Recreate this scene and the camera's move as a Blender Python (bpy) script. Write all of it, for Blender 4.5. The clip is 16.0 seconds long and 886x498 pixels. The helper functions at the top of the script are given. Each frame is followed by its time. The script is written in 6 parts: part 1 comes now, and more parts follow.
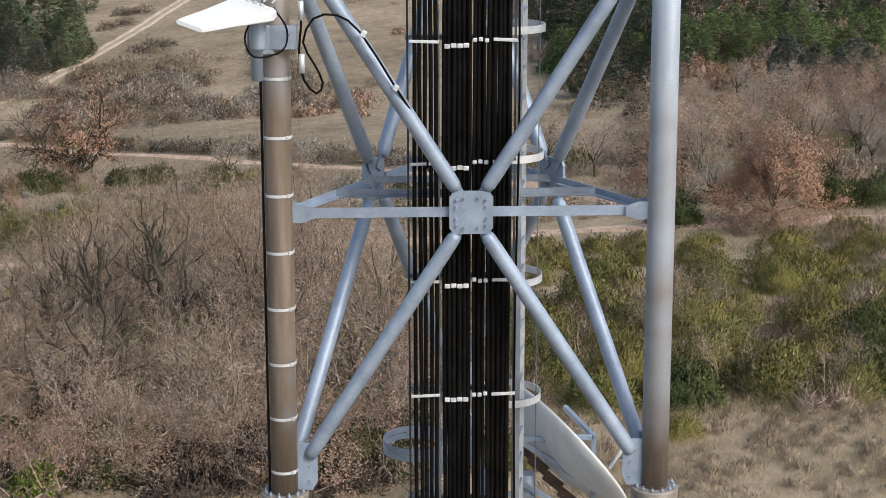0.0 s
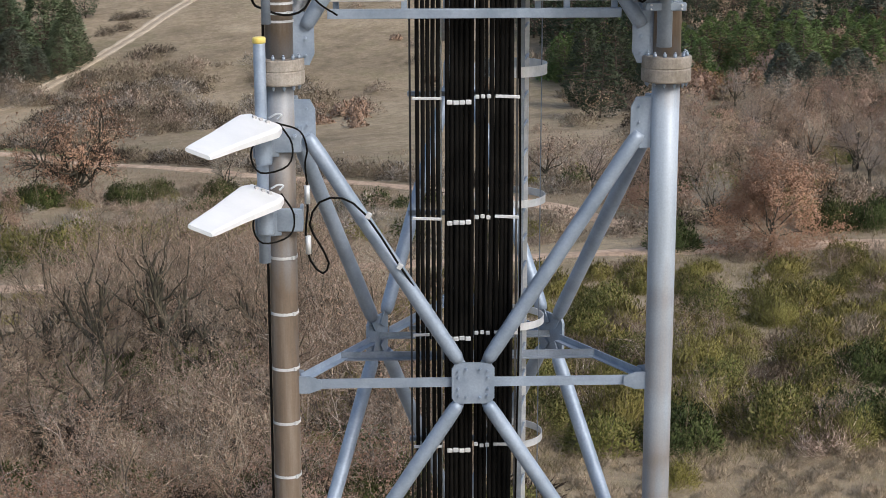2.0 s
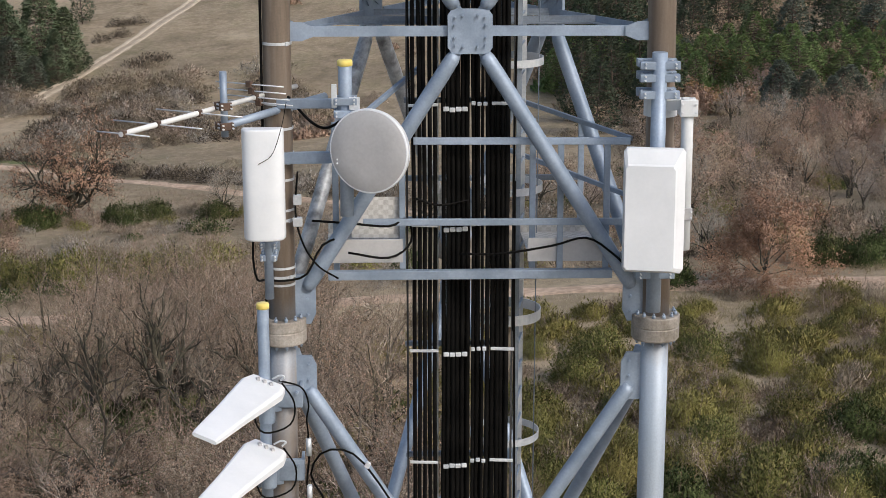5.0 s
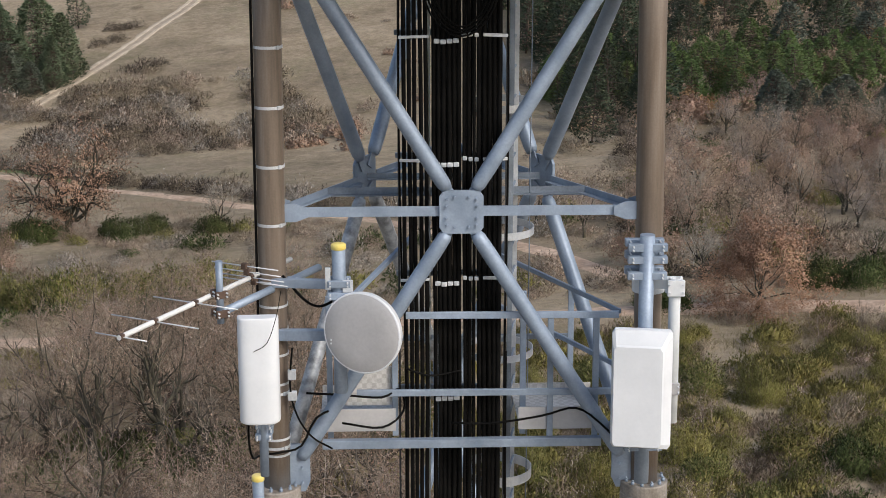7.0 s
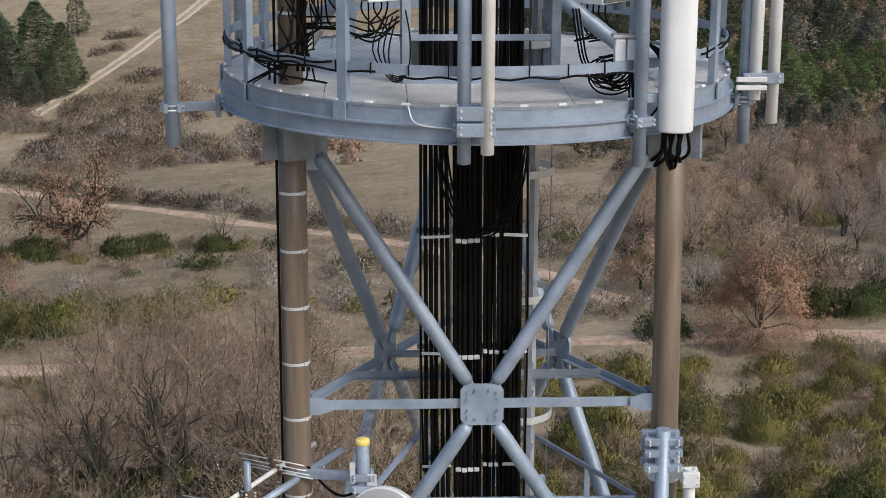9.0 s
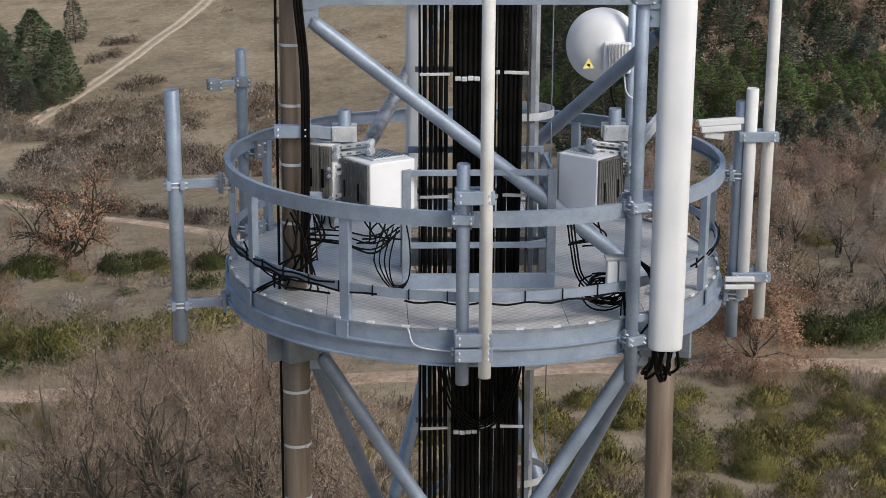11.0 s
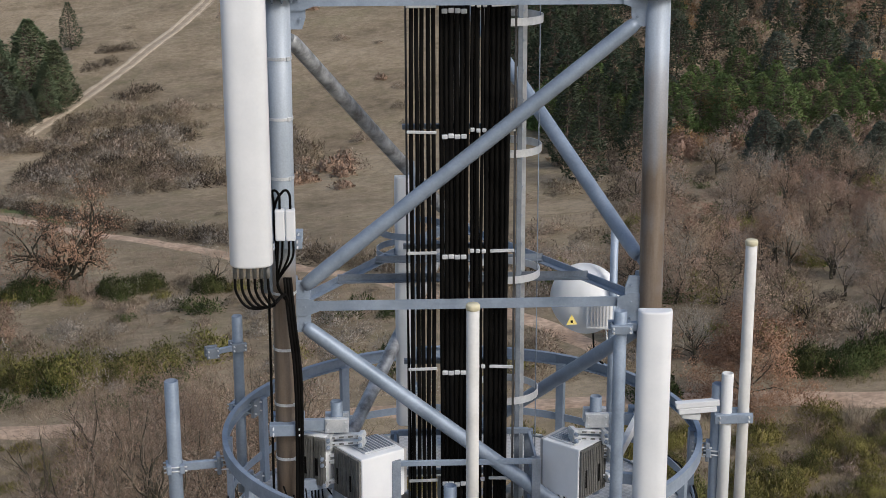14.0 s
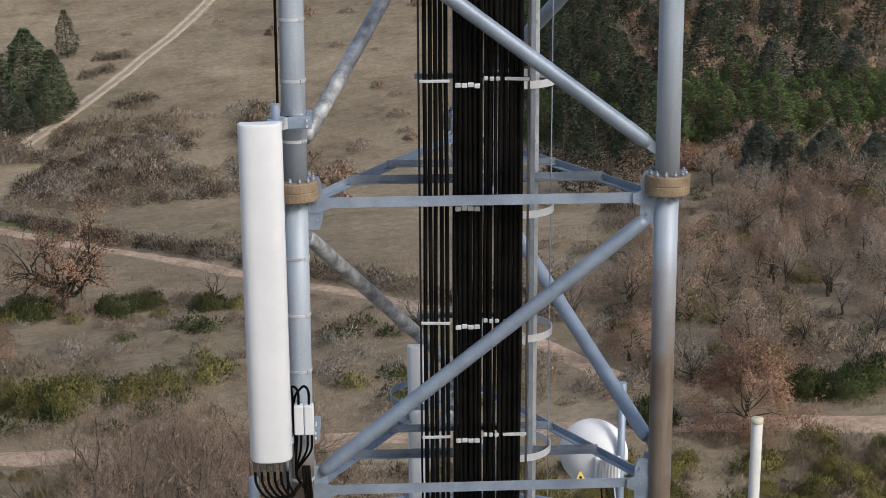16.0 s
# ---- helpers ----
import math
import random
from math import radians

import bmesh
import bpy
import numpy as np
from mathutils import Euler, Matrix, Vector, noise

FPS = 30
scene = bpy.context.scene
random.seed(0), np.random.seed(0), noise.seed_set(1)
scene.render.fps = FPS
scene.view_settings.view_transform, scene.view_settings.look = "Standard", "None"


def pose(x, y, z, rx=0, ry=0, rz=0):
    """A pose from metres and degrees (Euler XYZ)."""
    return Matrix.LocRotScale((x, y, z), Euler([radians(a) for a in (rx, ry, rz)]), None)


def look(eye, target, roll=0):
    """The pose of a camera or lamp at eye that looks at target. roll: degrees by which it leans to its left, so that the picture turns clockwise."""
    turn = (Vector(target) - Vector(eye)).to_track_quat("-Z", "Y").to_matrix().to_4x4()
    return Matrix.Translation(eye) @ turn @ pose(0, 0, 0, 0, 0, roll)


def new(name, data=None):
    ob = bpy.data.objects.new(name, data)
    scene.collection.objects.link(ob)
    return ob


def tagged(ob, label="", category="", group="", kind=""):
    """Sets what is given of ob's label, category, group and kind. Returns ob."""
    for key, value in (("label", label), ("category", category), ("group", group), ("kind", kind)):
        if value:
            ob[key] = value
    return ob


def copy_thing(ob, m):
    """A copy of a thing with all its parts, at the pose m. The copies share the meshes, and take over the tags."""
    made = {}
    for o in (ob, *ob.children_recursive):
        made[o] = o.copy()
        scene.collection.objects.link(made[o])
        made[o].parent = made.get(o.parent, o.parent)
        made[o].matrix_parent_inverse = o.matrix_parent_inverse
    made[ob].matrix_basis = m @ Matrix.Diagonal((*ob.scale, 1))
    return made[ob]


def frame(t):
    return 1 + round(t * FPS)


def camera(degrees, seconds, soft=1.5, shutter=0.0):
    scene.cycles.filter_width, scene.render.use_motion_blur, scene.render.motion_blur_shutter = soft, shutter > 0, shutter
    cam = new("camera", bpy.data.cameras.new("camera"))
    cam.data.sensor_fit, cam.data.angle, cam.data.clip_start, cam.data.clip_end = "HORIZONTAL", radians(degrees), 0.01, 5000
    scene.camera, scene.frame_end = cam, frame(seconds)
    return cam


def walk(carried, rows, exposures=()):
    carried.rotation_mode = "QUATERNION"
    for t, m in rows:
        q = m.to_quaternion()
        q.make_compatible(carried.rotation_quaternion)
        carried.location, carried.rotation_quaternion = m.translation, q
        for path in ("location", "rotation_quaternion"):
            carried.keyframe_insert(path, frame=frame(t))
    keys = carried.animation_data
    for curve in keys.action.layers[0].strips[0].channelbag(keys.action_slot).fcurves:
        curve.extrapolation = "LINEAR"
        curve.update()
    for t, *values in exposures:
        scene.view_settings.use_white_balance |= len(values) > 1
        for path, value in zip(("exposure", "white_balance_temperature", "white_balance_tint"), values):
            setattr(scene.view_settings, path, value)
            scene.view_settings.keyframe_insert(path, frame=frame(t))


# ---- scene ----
cam = camera(30.0, 16.0, soft=0.8)
PATH = [
    (0, (-0.856, -0.82, 28.641), (-0.785, 1.118, 28.149), -0.1),
    (0.5, (-0.922, -0.865, 28.989), (-0.849, 1.072, 28.496), -0.1),
    (1, (-0.926, -0.837, 29.446), (-0.854, 1.099, 28.952), -0.0),
    (1.5, (-0.884, -0.803, 29.983), (-0.811, 1.133, 29.486), -0.2),
    (2, (-0.896, -0.804, 30.465), (-0.823, 1.131, 29.966), -0.1),
    (2.5, (-0.919, -0.777, 30.898), (-0.844, 1.157, 30.396), -0.1),
    (3, (-0.948, -0.847, 31.345), (-0.872, 1.088, 30.843), -0.0),
    (3.5, (-0.963, -0.837, 31.788), (-0.886, 1.097, 31.284), 0.1),
    (4, (-0.966, -0.815, 32.228), (-0.889, 1.119, 31.722), 0.1),
    (6.5, (-0.785, -0.588, 34.464), (-0.704, 1.343, 33.949), 0.1),
    (7, (-0.852, -0.569, 34.914), (-0.77, 1.362, 34.397), 0.1),
    (7.5, (-0.904, -0.562, 35.404), (-0.821, 1.368, 34.886), 0.1),
    (8, (-0.976, -0.493, 35.883), (-0.893, 1.436, 35.364), 0.1),
    (10.5, (-1.125, -0.468, 38.478), (-1.037, 1.46, 37.953), 0.3),
    (11, (-1.115, -0.505, 38.977), (-1.026, 1.422, 38.45), 0.3),
    (11.5, (-1.084, -0.517, 39.485), (-0.996, 1.409, 38.956), 0.2),
    (12, (-1.072, -0.524, 39.998), (-0.982, 1.402, 39.465), 0.2),
    (12.5, (-1.053, -0.54, 40.567), (-0.964, 1.386, 40.033), 0.1),
    (13, (-1.018, -0.515, 41.122), (-0.927, 1.409, 40.584), -0.0),
    (13.5, (-0.996, -0.455, 41.566), (-0.905, 1.468, 41.026), -0.0),
    (14, (-1.02, -0.4, 42.071), (-0.928, 1.523, 41.528), -0.1),
    (14.5, (-1.073, -0.332, 42.541), (-0.979, 1.59, 41.998), -0.0),
    (15, (-1.12, -0.283, 42.998), (-1.025, 1.638, 42.452), -0.2),
    (15.5, (-1.166, -0.257, 43.507), (-1.07, 1.664, 42.958), -0.2),
    (16, (-1.186, -0.278, 44.024), (-1.089, 1.642, 43.475), -0.3),
]
walk(cam, [(t, look(eye, target, roll)) for t, eye, target, roll in PATH],
     exposures=((0, 0.46), (3.5, 0.22), (7, 0.2), (8, 0.22), (10.5, 0.07), (12.5, -0.08), (14.5, -0.1), (16, -0.04)))

# ---- world, sun, exposure ----
SUN_ELEV, SUN_AZ = 40.0, 138.0          # degrees; azimuth clockwise from +y
world = bpy.data.worlds.new("world")
scene.world = world
world.use_nodes = True
wn = world.node_tree.nodes
wn.clear()
sky = wn.new("ShaderNodeTexSky")
sky.sky_type, sky.sun_disc = "NISHITA", False
sky.sun_elevation, sky.sun_rotation = radians(SUN_ELEV), radians(SUN_AZ)
sky.air_density, sky.dust_density, sky.ozone_density = 1.0, 2.8, 1.0
back = wn.new("ShaderNodeBackground")
back.inputs["Strength"].default_value = 0.155
wout = wn.new("ShaderNodeOutputWorld")
world.node_tree.links.new(sky.outputs["Color"], back.inputs["Color"])
world.node_tree.links.new(back.outputs["Background"], wout.inputs["Surface"])
sun = new("sun", bpy.data.lights.new("sun", "SUN"))
sun.data.energy, sun.data.angle, sun.data.color = 1.75, radians(16), (1.0, 0.96, 0.91)
se, sa = radians(SUN_ELEV), radians(SUN_AZ)
sun.matrix_world = look((0, 0, 80), (-math.cos(se) * math.sin(sa), -math.cos(se) * math.cos(sa), 80 - math.sin(se)))


# ---- materials ----
def nodes_of(name):
    m = bpy.data.materials.new(name)
    m.use_nodes = True
    nt = m.node_tree
    return m, nt, nt.nodes["Principled BSDF"]


def add(nt, kind, **values):
    n = nt.nodes.new(kind)
    for k, v in values.items():
        n.inputs[k].default_value = v
    return n


def ramp(nt, source, stops):
    r = nt.nodes.new("ShaderNodeValToRGB")
    el = r.color_ramp.elements
    while len(el) < len(stops):
        el.new(0.5)
    for e, (p, c) in zip(el, stops):
        e.position, e.color = p, (*c, 1)
    nt.links.new(source, r.inputs["Fac"])
    return r.outputs["Color"]


def mixed(nt, fac, a, b, mode="MIX"):
    m = nt.nodes.new("ShaderNodeMix")
    m.data_type, m.blend_type = "RGBA", mode
    for sock, v in ((m.inputs[0], fac), (m.inputs[6], a), (m.inputs[7], b)):
        if isinstance(v, bpy.types.NodeSocket):
            nt.links.new(v, sock)
        elif isinstance(v, (int, float)):
            sock.default_value = v
        else:
            sock.default_value = (*v, 1)
    return m.outputs[2]


def noise_fac(nt, scale, detail=4, rough=0.55, stretch=None):
    geo = nt.nodes.new("ShaderNodeNewGeometry")
    src = geo.outputs["Position"]
    if stretch:
        mp = nt.nodes.new("ShaderNodeMapping")
        mp.inputs["Scale"].default_value = stretch
        nt.links.new(src, mp.inputs["Vector"])
        src = mp.outputs["Vector"]
    n = add(nt, "ShaderNodeTexNoise", Scale=scale, Detail=detail, Roughness=rough)
    nt.links.new(src, n.inputs["Vector"])
    return n.outputs["Fac"]


def bump(nt, bsdf, fac, strength, distance):
    b = add(nt, "ShaderNodeBump", Strength=strength, Distance=distance)
    nt.links.new(fac, b.inputs["Height"])
    nt.links.new(b.outputs["Normal"], bsdf.inputs["Normal"])


def surface(name, c1, c2, big, small, rough=0.6, metal=0.0, relief=0.2, grain=0.25, stretch=None, vary=0.0, rough_vary=0.12):
    """Two-scale mottled surface: patches from c1 to c2, with finer grain and relief."""
    m, nt, b = nodes_of(name)
    f1 = noise_fac(nt, big, 5, 0.6, stretch)
    f2 = noise_fac(nt, small, 3)
    col = ramp(nt, f1, [(0.35, c1), (0.65, c2)])
    col = mixed(nt, grain, col, ramp(nt, f2, [(0.3, (0.25, 0.25, 0.25)), (0.7, (0.78, 0.78, 0.78))]), "OVERLAY")
    if vary:
        info = nt.nodes.new("ShaderNodeObjectInfo")
        col = mixed(nt, vary, col, ramp(nt, info.outputs["Random"], [(0.0, (0.25, 0.24, 0.22)), (1.0, (0.75, 0.76, 0.78))]), "OVERLAY")
    nt.links.new(col, b.inputs["Base Color"])
    mr = add(nt, "ShaderNodeMapRange")
    mr.inputs[3].default_value, mr.inputs[4].default_value = max(0.03, rough - rough_vary), min(1, rough + rough_vary)
    nt.links.new(f1, mr.inputs[0])
    nt.links.new(mr.outputs[0], b.inputs["Roughness"])
    b.inputs["Metallic"].default_value = metal
    if relief:
        bump(nt, b, f2, relief, 0.01)
    return m


def foliage(name, colors, rough=0.7, trans=0.45):
    """Leaf or twig colours that vary from piece to piece and from plant to plant."""
    m, nt, b = nodes_of(name)
    geo = nt.nodes.new("ShaderNodeNewGeometry")
    col = ramp(nt, geo.outputs["Random Per Island"], [(i / max(1, len(colors) - 1), c) for i, c in enumerate(colors)])
    info = nt.nodes.new("ShaderNodeObjectInfo")
    col = mixed(nt, 0.6, col, ramp(nt, info.outputs["Random"], [(0.0, (0.38, 0.37, 0.36)), (0.2, (0.58, 0.47, 0.42)), (0.4, (0.46, 0.47, 0.45)), (0.6, (0.58, 0.54, 0.42)), (0.8, (0.52, 0.52, 0.52)), (1.0, (0.66, 0.60, 0.56))]), "OVERLAY")
    nt.links.new(col, b.inputs["Base Color"])
    b.inputs["Roughness"].default_value = rough
    b.inputs["Specular IOR Level"].default_value = 0.1
    thin = nt.nodes.new("ShaderNodeBsdfTranslucent")
    nt.links.new(col, thin.inputs["Color"])
    mix = nt.nodes.new("ShaderNodeMixShader")
    mix.inputs[0].default_value = trans
    nt.links.new(b.outputs[0], mix.inputs[1])
    nt.links.new(thin.outputs[0], mix.inputs[2])
    nt.links.new(mix.outputs[0], nt.nodes["Material Output"].inputs["Surface"])
    return m


def leg_steel(name, stops):
    """Weathered tube: blue-grey zinc with brown oxide in long uneven bands; stops [(height, share of oxide)]."""
    m, nt, b = nodes_of(name)
    band = noise_fac(nt, 1.0, 3, 0.6, (0.5, 0.5, 0.9))
    streak = noise_fac(nt, 1.0, 5, 0.65, (9, 9, 0.6))
    grain = noise_fac(nt, 60, 3)
    zinc = ramp(nt, streak, [(0.3, (0.315, 0.37, 0.435)), (0.7, (0.41, 0.465, 0.535))])
    rust = ramp(nt, streak, [(0.25, (0.095, 0.072, 0.054)), (0.5, (0.168, 0.13, 0.099)), (0.75, (0.245, 0.205, 0.168))])
    sep = nt.nodes.new("ShaderNodeSeparateXYZ")
    geo = nt.nodes.new("ShaderNodeNewGeometry")
    nt.links.new(geo.outputs["Position"], sep.inputs[0])
    sec = add(nt, "ShaderNodeMapRange")
    sec.inputs[1].default_value, sec.inputs[2].default_value = 0.0, 48.0
    nt.links.new(sep.outputs["Z"], sec.inputs[0])
    cover = ramp(nt, sec.outputs[0], [(z / 48.0, (s, s, s)) for z, s in stops])
    noisy = mixed(nt, 0.4, band, streak)
    fac = ramp(nt, mixed(nt, 0.45, cover, noisy), [(0.40, (0, 0, 0)), (0.56, (1, 1, 1))])
    col = mixed(nt, fac, zinc, rust)
    col = mixed(nt, 0.2, col, ramp(nt, grain, [(0.3, (0.3, 0.3, 0.3)), (0.7, (0.7, 0.7, 0.7))]), "OVERLAY")
    nt.links.new(col, b.inputs["Base Color"])
    b.inputs["Roughness"].default_value = 0.5
    b.inputs["Metallic"].default_value = 0.12
    bump(nt, b, grain, 0.1, 0.004)
    return m


def plate_steel():
    """Deck plate with pressed five-bar tread, laid as alternating short bars."""
    m, nt, b = nodes_of("tread_plate")
    f1 = noise_fac(nt, 1.6, 5, 0.65)
    f2 = noise_fac(nt, 40, 3)
    col = ramp(nt, f1, [(0.3, (0.40, 0.395, 0.38)), (0.55, (0.57, 0.56, 0.54)), (0.75, (0.68, 0.665, 0.64))])
    col = mixed(nt, 0.3, col, ramp(nt, f2, [(0.3, (0.3, 0.3, 0.3)), (0.7, (0.7, 0.7, 0.7))]), "OVERLAY")
    geo = nt.nodes.new("ShaderNodeNewGeometry")
    chk = add(nt, "ShaderNodeTexChecker", Scale=20.0)
    nt.links.new(geo.outputs["Position"], chk.inputs["Vector"])
    col = mixed(nt, 0.18, col, chk.outputs["Color"], "OVERLAY")
    nt.links.new(col, b.inputs["Base Color"])
    b.inputs["Roughness"].default_value, b.inputs["Metallic"].default_value = 0.55, 0.2
    bump(nt, b, chk.outputs["Fac"], 0.6, 0.006)
    return m


def earth():
    """Dry winter meadow: straw, brown soil, grey litter and some green, in patches of several sizes."""
    m, nt, b = nodes_of("meadow")
    broad = noise_fac(nt, 0.018, 4, 0.55)
    mid = noise_fac(nt, 0.11, 6, 0.62)
    fine = noise_fac(nt, 1.3, 6, 0.7)
    tiny = noise_fac(nt, 9.0, 4, 0.7)
    straw = ramp(nt, mid, [(0.3, (0.17, 0.13, 0.089)), (0.48, (0.288, 0.229, 0.158)), (0.62, (0.371, 0.3, 0.216)), (0.78, (0.433, 0.358, 0.26))])
    dull = ramp(nt, mid, [(0.3, (0.124, 0.098, 0.069)), (0.5, (0.221, 0.177, 0.126)), (0.7, (0.165, 0.149, 0.084))])
    col = mixed(nt, ramp(nt, broad, [(0.40, (0, 0, 0)), (0.58, (1, 1, 1))]), dull, straw)
    tuft = noise_fac(nt, 0.45, 6, 0.72)
    litter = ramp(nt, tuft, [(0.30, (0.103, 0.085, 0.051)), (0.42, (0.16, 0.139, 0.07)), (0.5, (0.247, 0.194, 0.135)), (0.62, (0.371, 0.298, 0.205)), (0.74, (0.227, 0.169, 0.116))])
    col = mixed(nt, 0.28, col, litter)
    col = mixed(nt, 0.3, col, ramp(nt, fine, [(0.32, (0.16, 0.16, 0.155)), (0.5, (0.5, 0.5, 0.49)), (0.68, (0.82, 0.80, 0.75))]), "OVERLAY")
    col = mixed(nt, 0.3, col, ramp(nt, tiny, [(0.3, (0.2, 0.2, 0.2)), (0.7, (0.8, 0.8, 0.77))]), "OVERLAY")
    nt.links.new(col, b.inputs["Base Color"])
    b.inputs["Roughness"].default_value = 0.95
    b.inputs["Specular IOR Level"].default_value = 0.1
    bump(nt, b, fine, 0.55, 0.14)
    return m


GALV = surface("galvanised_steel", (0.205, 0.258, 0.33), (0.30, 0.362, 0.45), 3.0, 45, 0.48, 0.25, 0.05, 0.13, vary=0.2)
GALV_PATCHED = surface("patched_steel", (0.16, 0.165, 0.17), (0.52, 0.545, 0.57), 6.5, 45, 0.5, 0.2, 0.05, 0.13)
# Darker, rougher steel tone for inner, rear and under-deck bars and some clamps.
GALV_DARK = surface("darker_steel", (0.17, 0.20, 0.24), (0.27, 0.31, 0.36), 4.0, 50, 0.55, 0.3, 0.1, 0.2, vary=0.3)
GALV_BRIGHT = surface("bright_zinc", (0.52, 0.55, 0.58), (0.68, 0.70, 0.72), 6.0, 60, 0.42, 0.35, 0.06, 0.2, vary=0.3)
LEG = {"L": leg_steel("rusted_leg", [(0, 0.7), (21, 0.62), (24, 0.68), (28, 0.5), (30, 0.75), (36, 0.85), (37.3, 0.65), (37.8, 0.3), (41, 0.2)]),
       "R": leg_steel("mottled_leg", [(0, 0.7), (22.5, 0.65), (24, 0.45), (27.5, 0.28), (28.5, 0.65), (31, 0.8), (36, 0.78), (38.4, 0.55), (39.4, 0.4), (40.2, 0.12)])}
LEG["B"] = LEG["R"]
FLANGE = surface("oxidised_flange", (0.20, 0.175, 0.145), (0.34, 0.31, 0.275), 5.0, 50, 0.65, 0.15, 0.15, 0.3, vary=0.4)
FLANGE_BROWN = surface("brown_flange", (0.20, 0.145, 0.09), (0.31, 0.235, 0.155), 6.0, 60, 0.65, 0.1, 0.15, 0.3)
TREAD = plate_steel()
WHITE = surface("white_radome", (0.655, 0.68, 0.705), (0.73, 0.75, 0.775), 2.0, 35, 0.42, 0.0, 0.02, 0.06, vary=0.06)
WHITE_CLEAN = surface("clean_white_paint", (0.74, 0.765, 0.79), (0.82, 0.84, 0.86), 2.0, 35, 0.42, 0.0, 0.02, 0.06)
WHITE_OLD = surface("chalky_white_radome", (0.57, 0.59, 0.60), (0.67, 0.69, 0.70), 3.0, 30, 0.6, 0.0, 0.03, 0.1, stretch=(3, 3, 0.5), vary=0.1)
GREY_SKIN = surface("grey_radome_skin", (0.38, 0.375, 0.375), (0.43, 0.425, 0.425), 3.0, 30, 0.55, 0.0, 0.02, 0.08)
CREAM = surface("cream_tube", (0.58, 0.585, 0.575), (0.70, 0.705, 0.695), 3.0, 35, 0.55, 0.0, 0.03, 0.12)
VENT = surface("dark_vent", (0.10, 0.10, 0.095), (0.165, 0.165, 0.155), 8.0, 60, 0.7, 0.0, 0.1, 0.2)
BLACK = surface("black_cable_jacket", (0.003, 0.003, 0.003), (0.008, 0.0075, 0.007), 4.0, 50, 0.5, 0.0, 0.05, 0.15, vary=0.4)
BLACK.node_tree.nodes["Principled BSDF"].inputs["Specular IOR Level"].default_value = 0.06
# Near-black tray colour: the shade behind the cables is painted in.
TRAY_DARK = surface("tray_shade_tone", (0.03, 0.03, 0.03), (0.06, 0.06, 0.06), 4.0, 40, 0.7)
CREAM_CAP = surface("yellowed_cap", (0.56, 0.52, 0.36), (0.66, 0.61, 0.44), 6.0, 50, 0.6, 0.0, 0.05, 0.1)
YELLOW = surface("yellow_cap", (0.70, 0.55, 0.12), (0.80, 0.68, 0.25), 6.0, 50, 0.6, 0.0, 0.05, 0.1)
RUSTY = surface("rusty_iron", (0.055, 0.034, 0.025), (0.12, 0.075, 0.052), 8.0, 50, 0.8, 0.1, 0.2, 0.3)
EARTH = earth()
DIRT = surface("track_soil", (0.33, 0.222, 0.146), (0.5, 0.365, 0.26), 0.35, 2.5, 0.95, 0.0, 0.3, 0.55)
RUT = surface("pale_rut", (0.40, 0.32, 0.225), (0.53, 0.44, 0.325), 0.4, 2.5, 0.95, 0.0, 0.3, 0.4)
VERGE = surface("green_verge", (0.09, 0.11, 0.035), (0.16, 0.17, 0.06), 0.3, 2.5, 0.95, 0.0, 0.3, 0.5)
BARK = surface("oak_bark", (0.026, 0.022, 0.015), (0.068, 0.06, 0.038), 2.0, 14, 0.95, 0.0, 0.5, 0.4, stretch=(3, 3, 0.8), vary=0.5)
BARK_TAN = surface("pale_oak_bark", (0.07, 0.056, 0.043), (0.16, 0.132, 0.105), 2.0, 14, 0.95, 0.0, 0.4, 0.35, vary=0.4)
BARK_PINE = surface("conifer_bark", (0.06, 0.045, 0.035), (0.12, 0.085, 0.06), 2.0, 14, 0.95, 0.0, 0.5, 0.4)
TWIG = foliage("grey_twigs", [(0.06, 0.046, 0.035), (0.14, 0.108, 0.084), (0.25, 0.20, 0.162), (0.41, 0.342, 0.285), (0.68, 0.60, 0.525)], trans=0)
TWIG_DULL = foliage("dull_brown_twigs", [(0.065, 0.051, 0.038), (0.12, 0.096, 0.073), (0.20, 0.164, 0.127), (0.33, 0.28, 0.225)], trans=0)
TWIG_BROWN = foliage("brown_twigs", [(0.15, 0.108, 0.083), (0.27, 0.205, 0.162), (0.40, 0.315, 0.255), (0.54, 0.45, 0.375)], trans=0.15)
TWIG_SCRUB = foliage("scrub_twigs", [(0.152, 0.118, 0.089), (0.255, 0.205, 0.157), (0.365, 0.305, 0.236), (0.265, 0.23, 0.155)], trans=0.2)
LEAF_RUST = foliage("rust_leaves", [(0.31, 0.205, 0.15), (0.37, 0.255, 0.195), (0.44, 0.32, 0.255), (0.34, 0.245, 0.185)], trans=0.2)
LEAF_LONE = foliage("copper_leaves", [(0.32, 0.195, 0.125), (0.40, 0.255, 0.175), (0.49, 0.335, 0.245), (0.36, 0.215, 0.135)], trans=0.15)
LEAF_TAN = foliage("tan_leaves", [(0.34, 0.26, 0.195), (0.42, 0.33, 0.255), (0.50, 0.405, 0.32), (0.40, 0.295, 0.22)], trans=0.3)
LEAF_ORANGE = foliage("orange_leaves", [(0.32, 0.195, 0.11), (0.39, 0.25, 0.14), (0.42, 0.30, 0.17)], trans=0.3)
NEEDLE = foliage("dark_needles", [(0.05, 0.072, 0.046), (0.072, 0.098, 0.062), (0.1, 0.128, 0.084)], trans=0.3)
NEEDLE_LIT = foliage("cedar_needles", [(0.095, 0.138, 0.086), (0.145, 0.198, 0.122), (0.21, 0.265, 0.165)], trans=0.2)
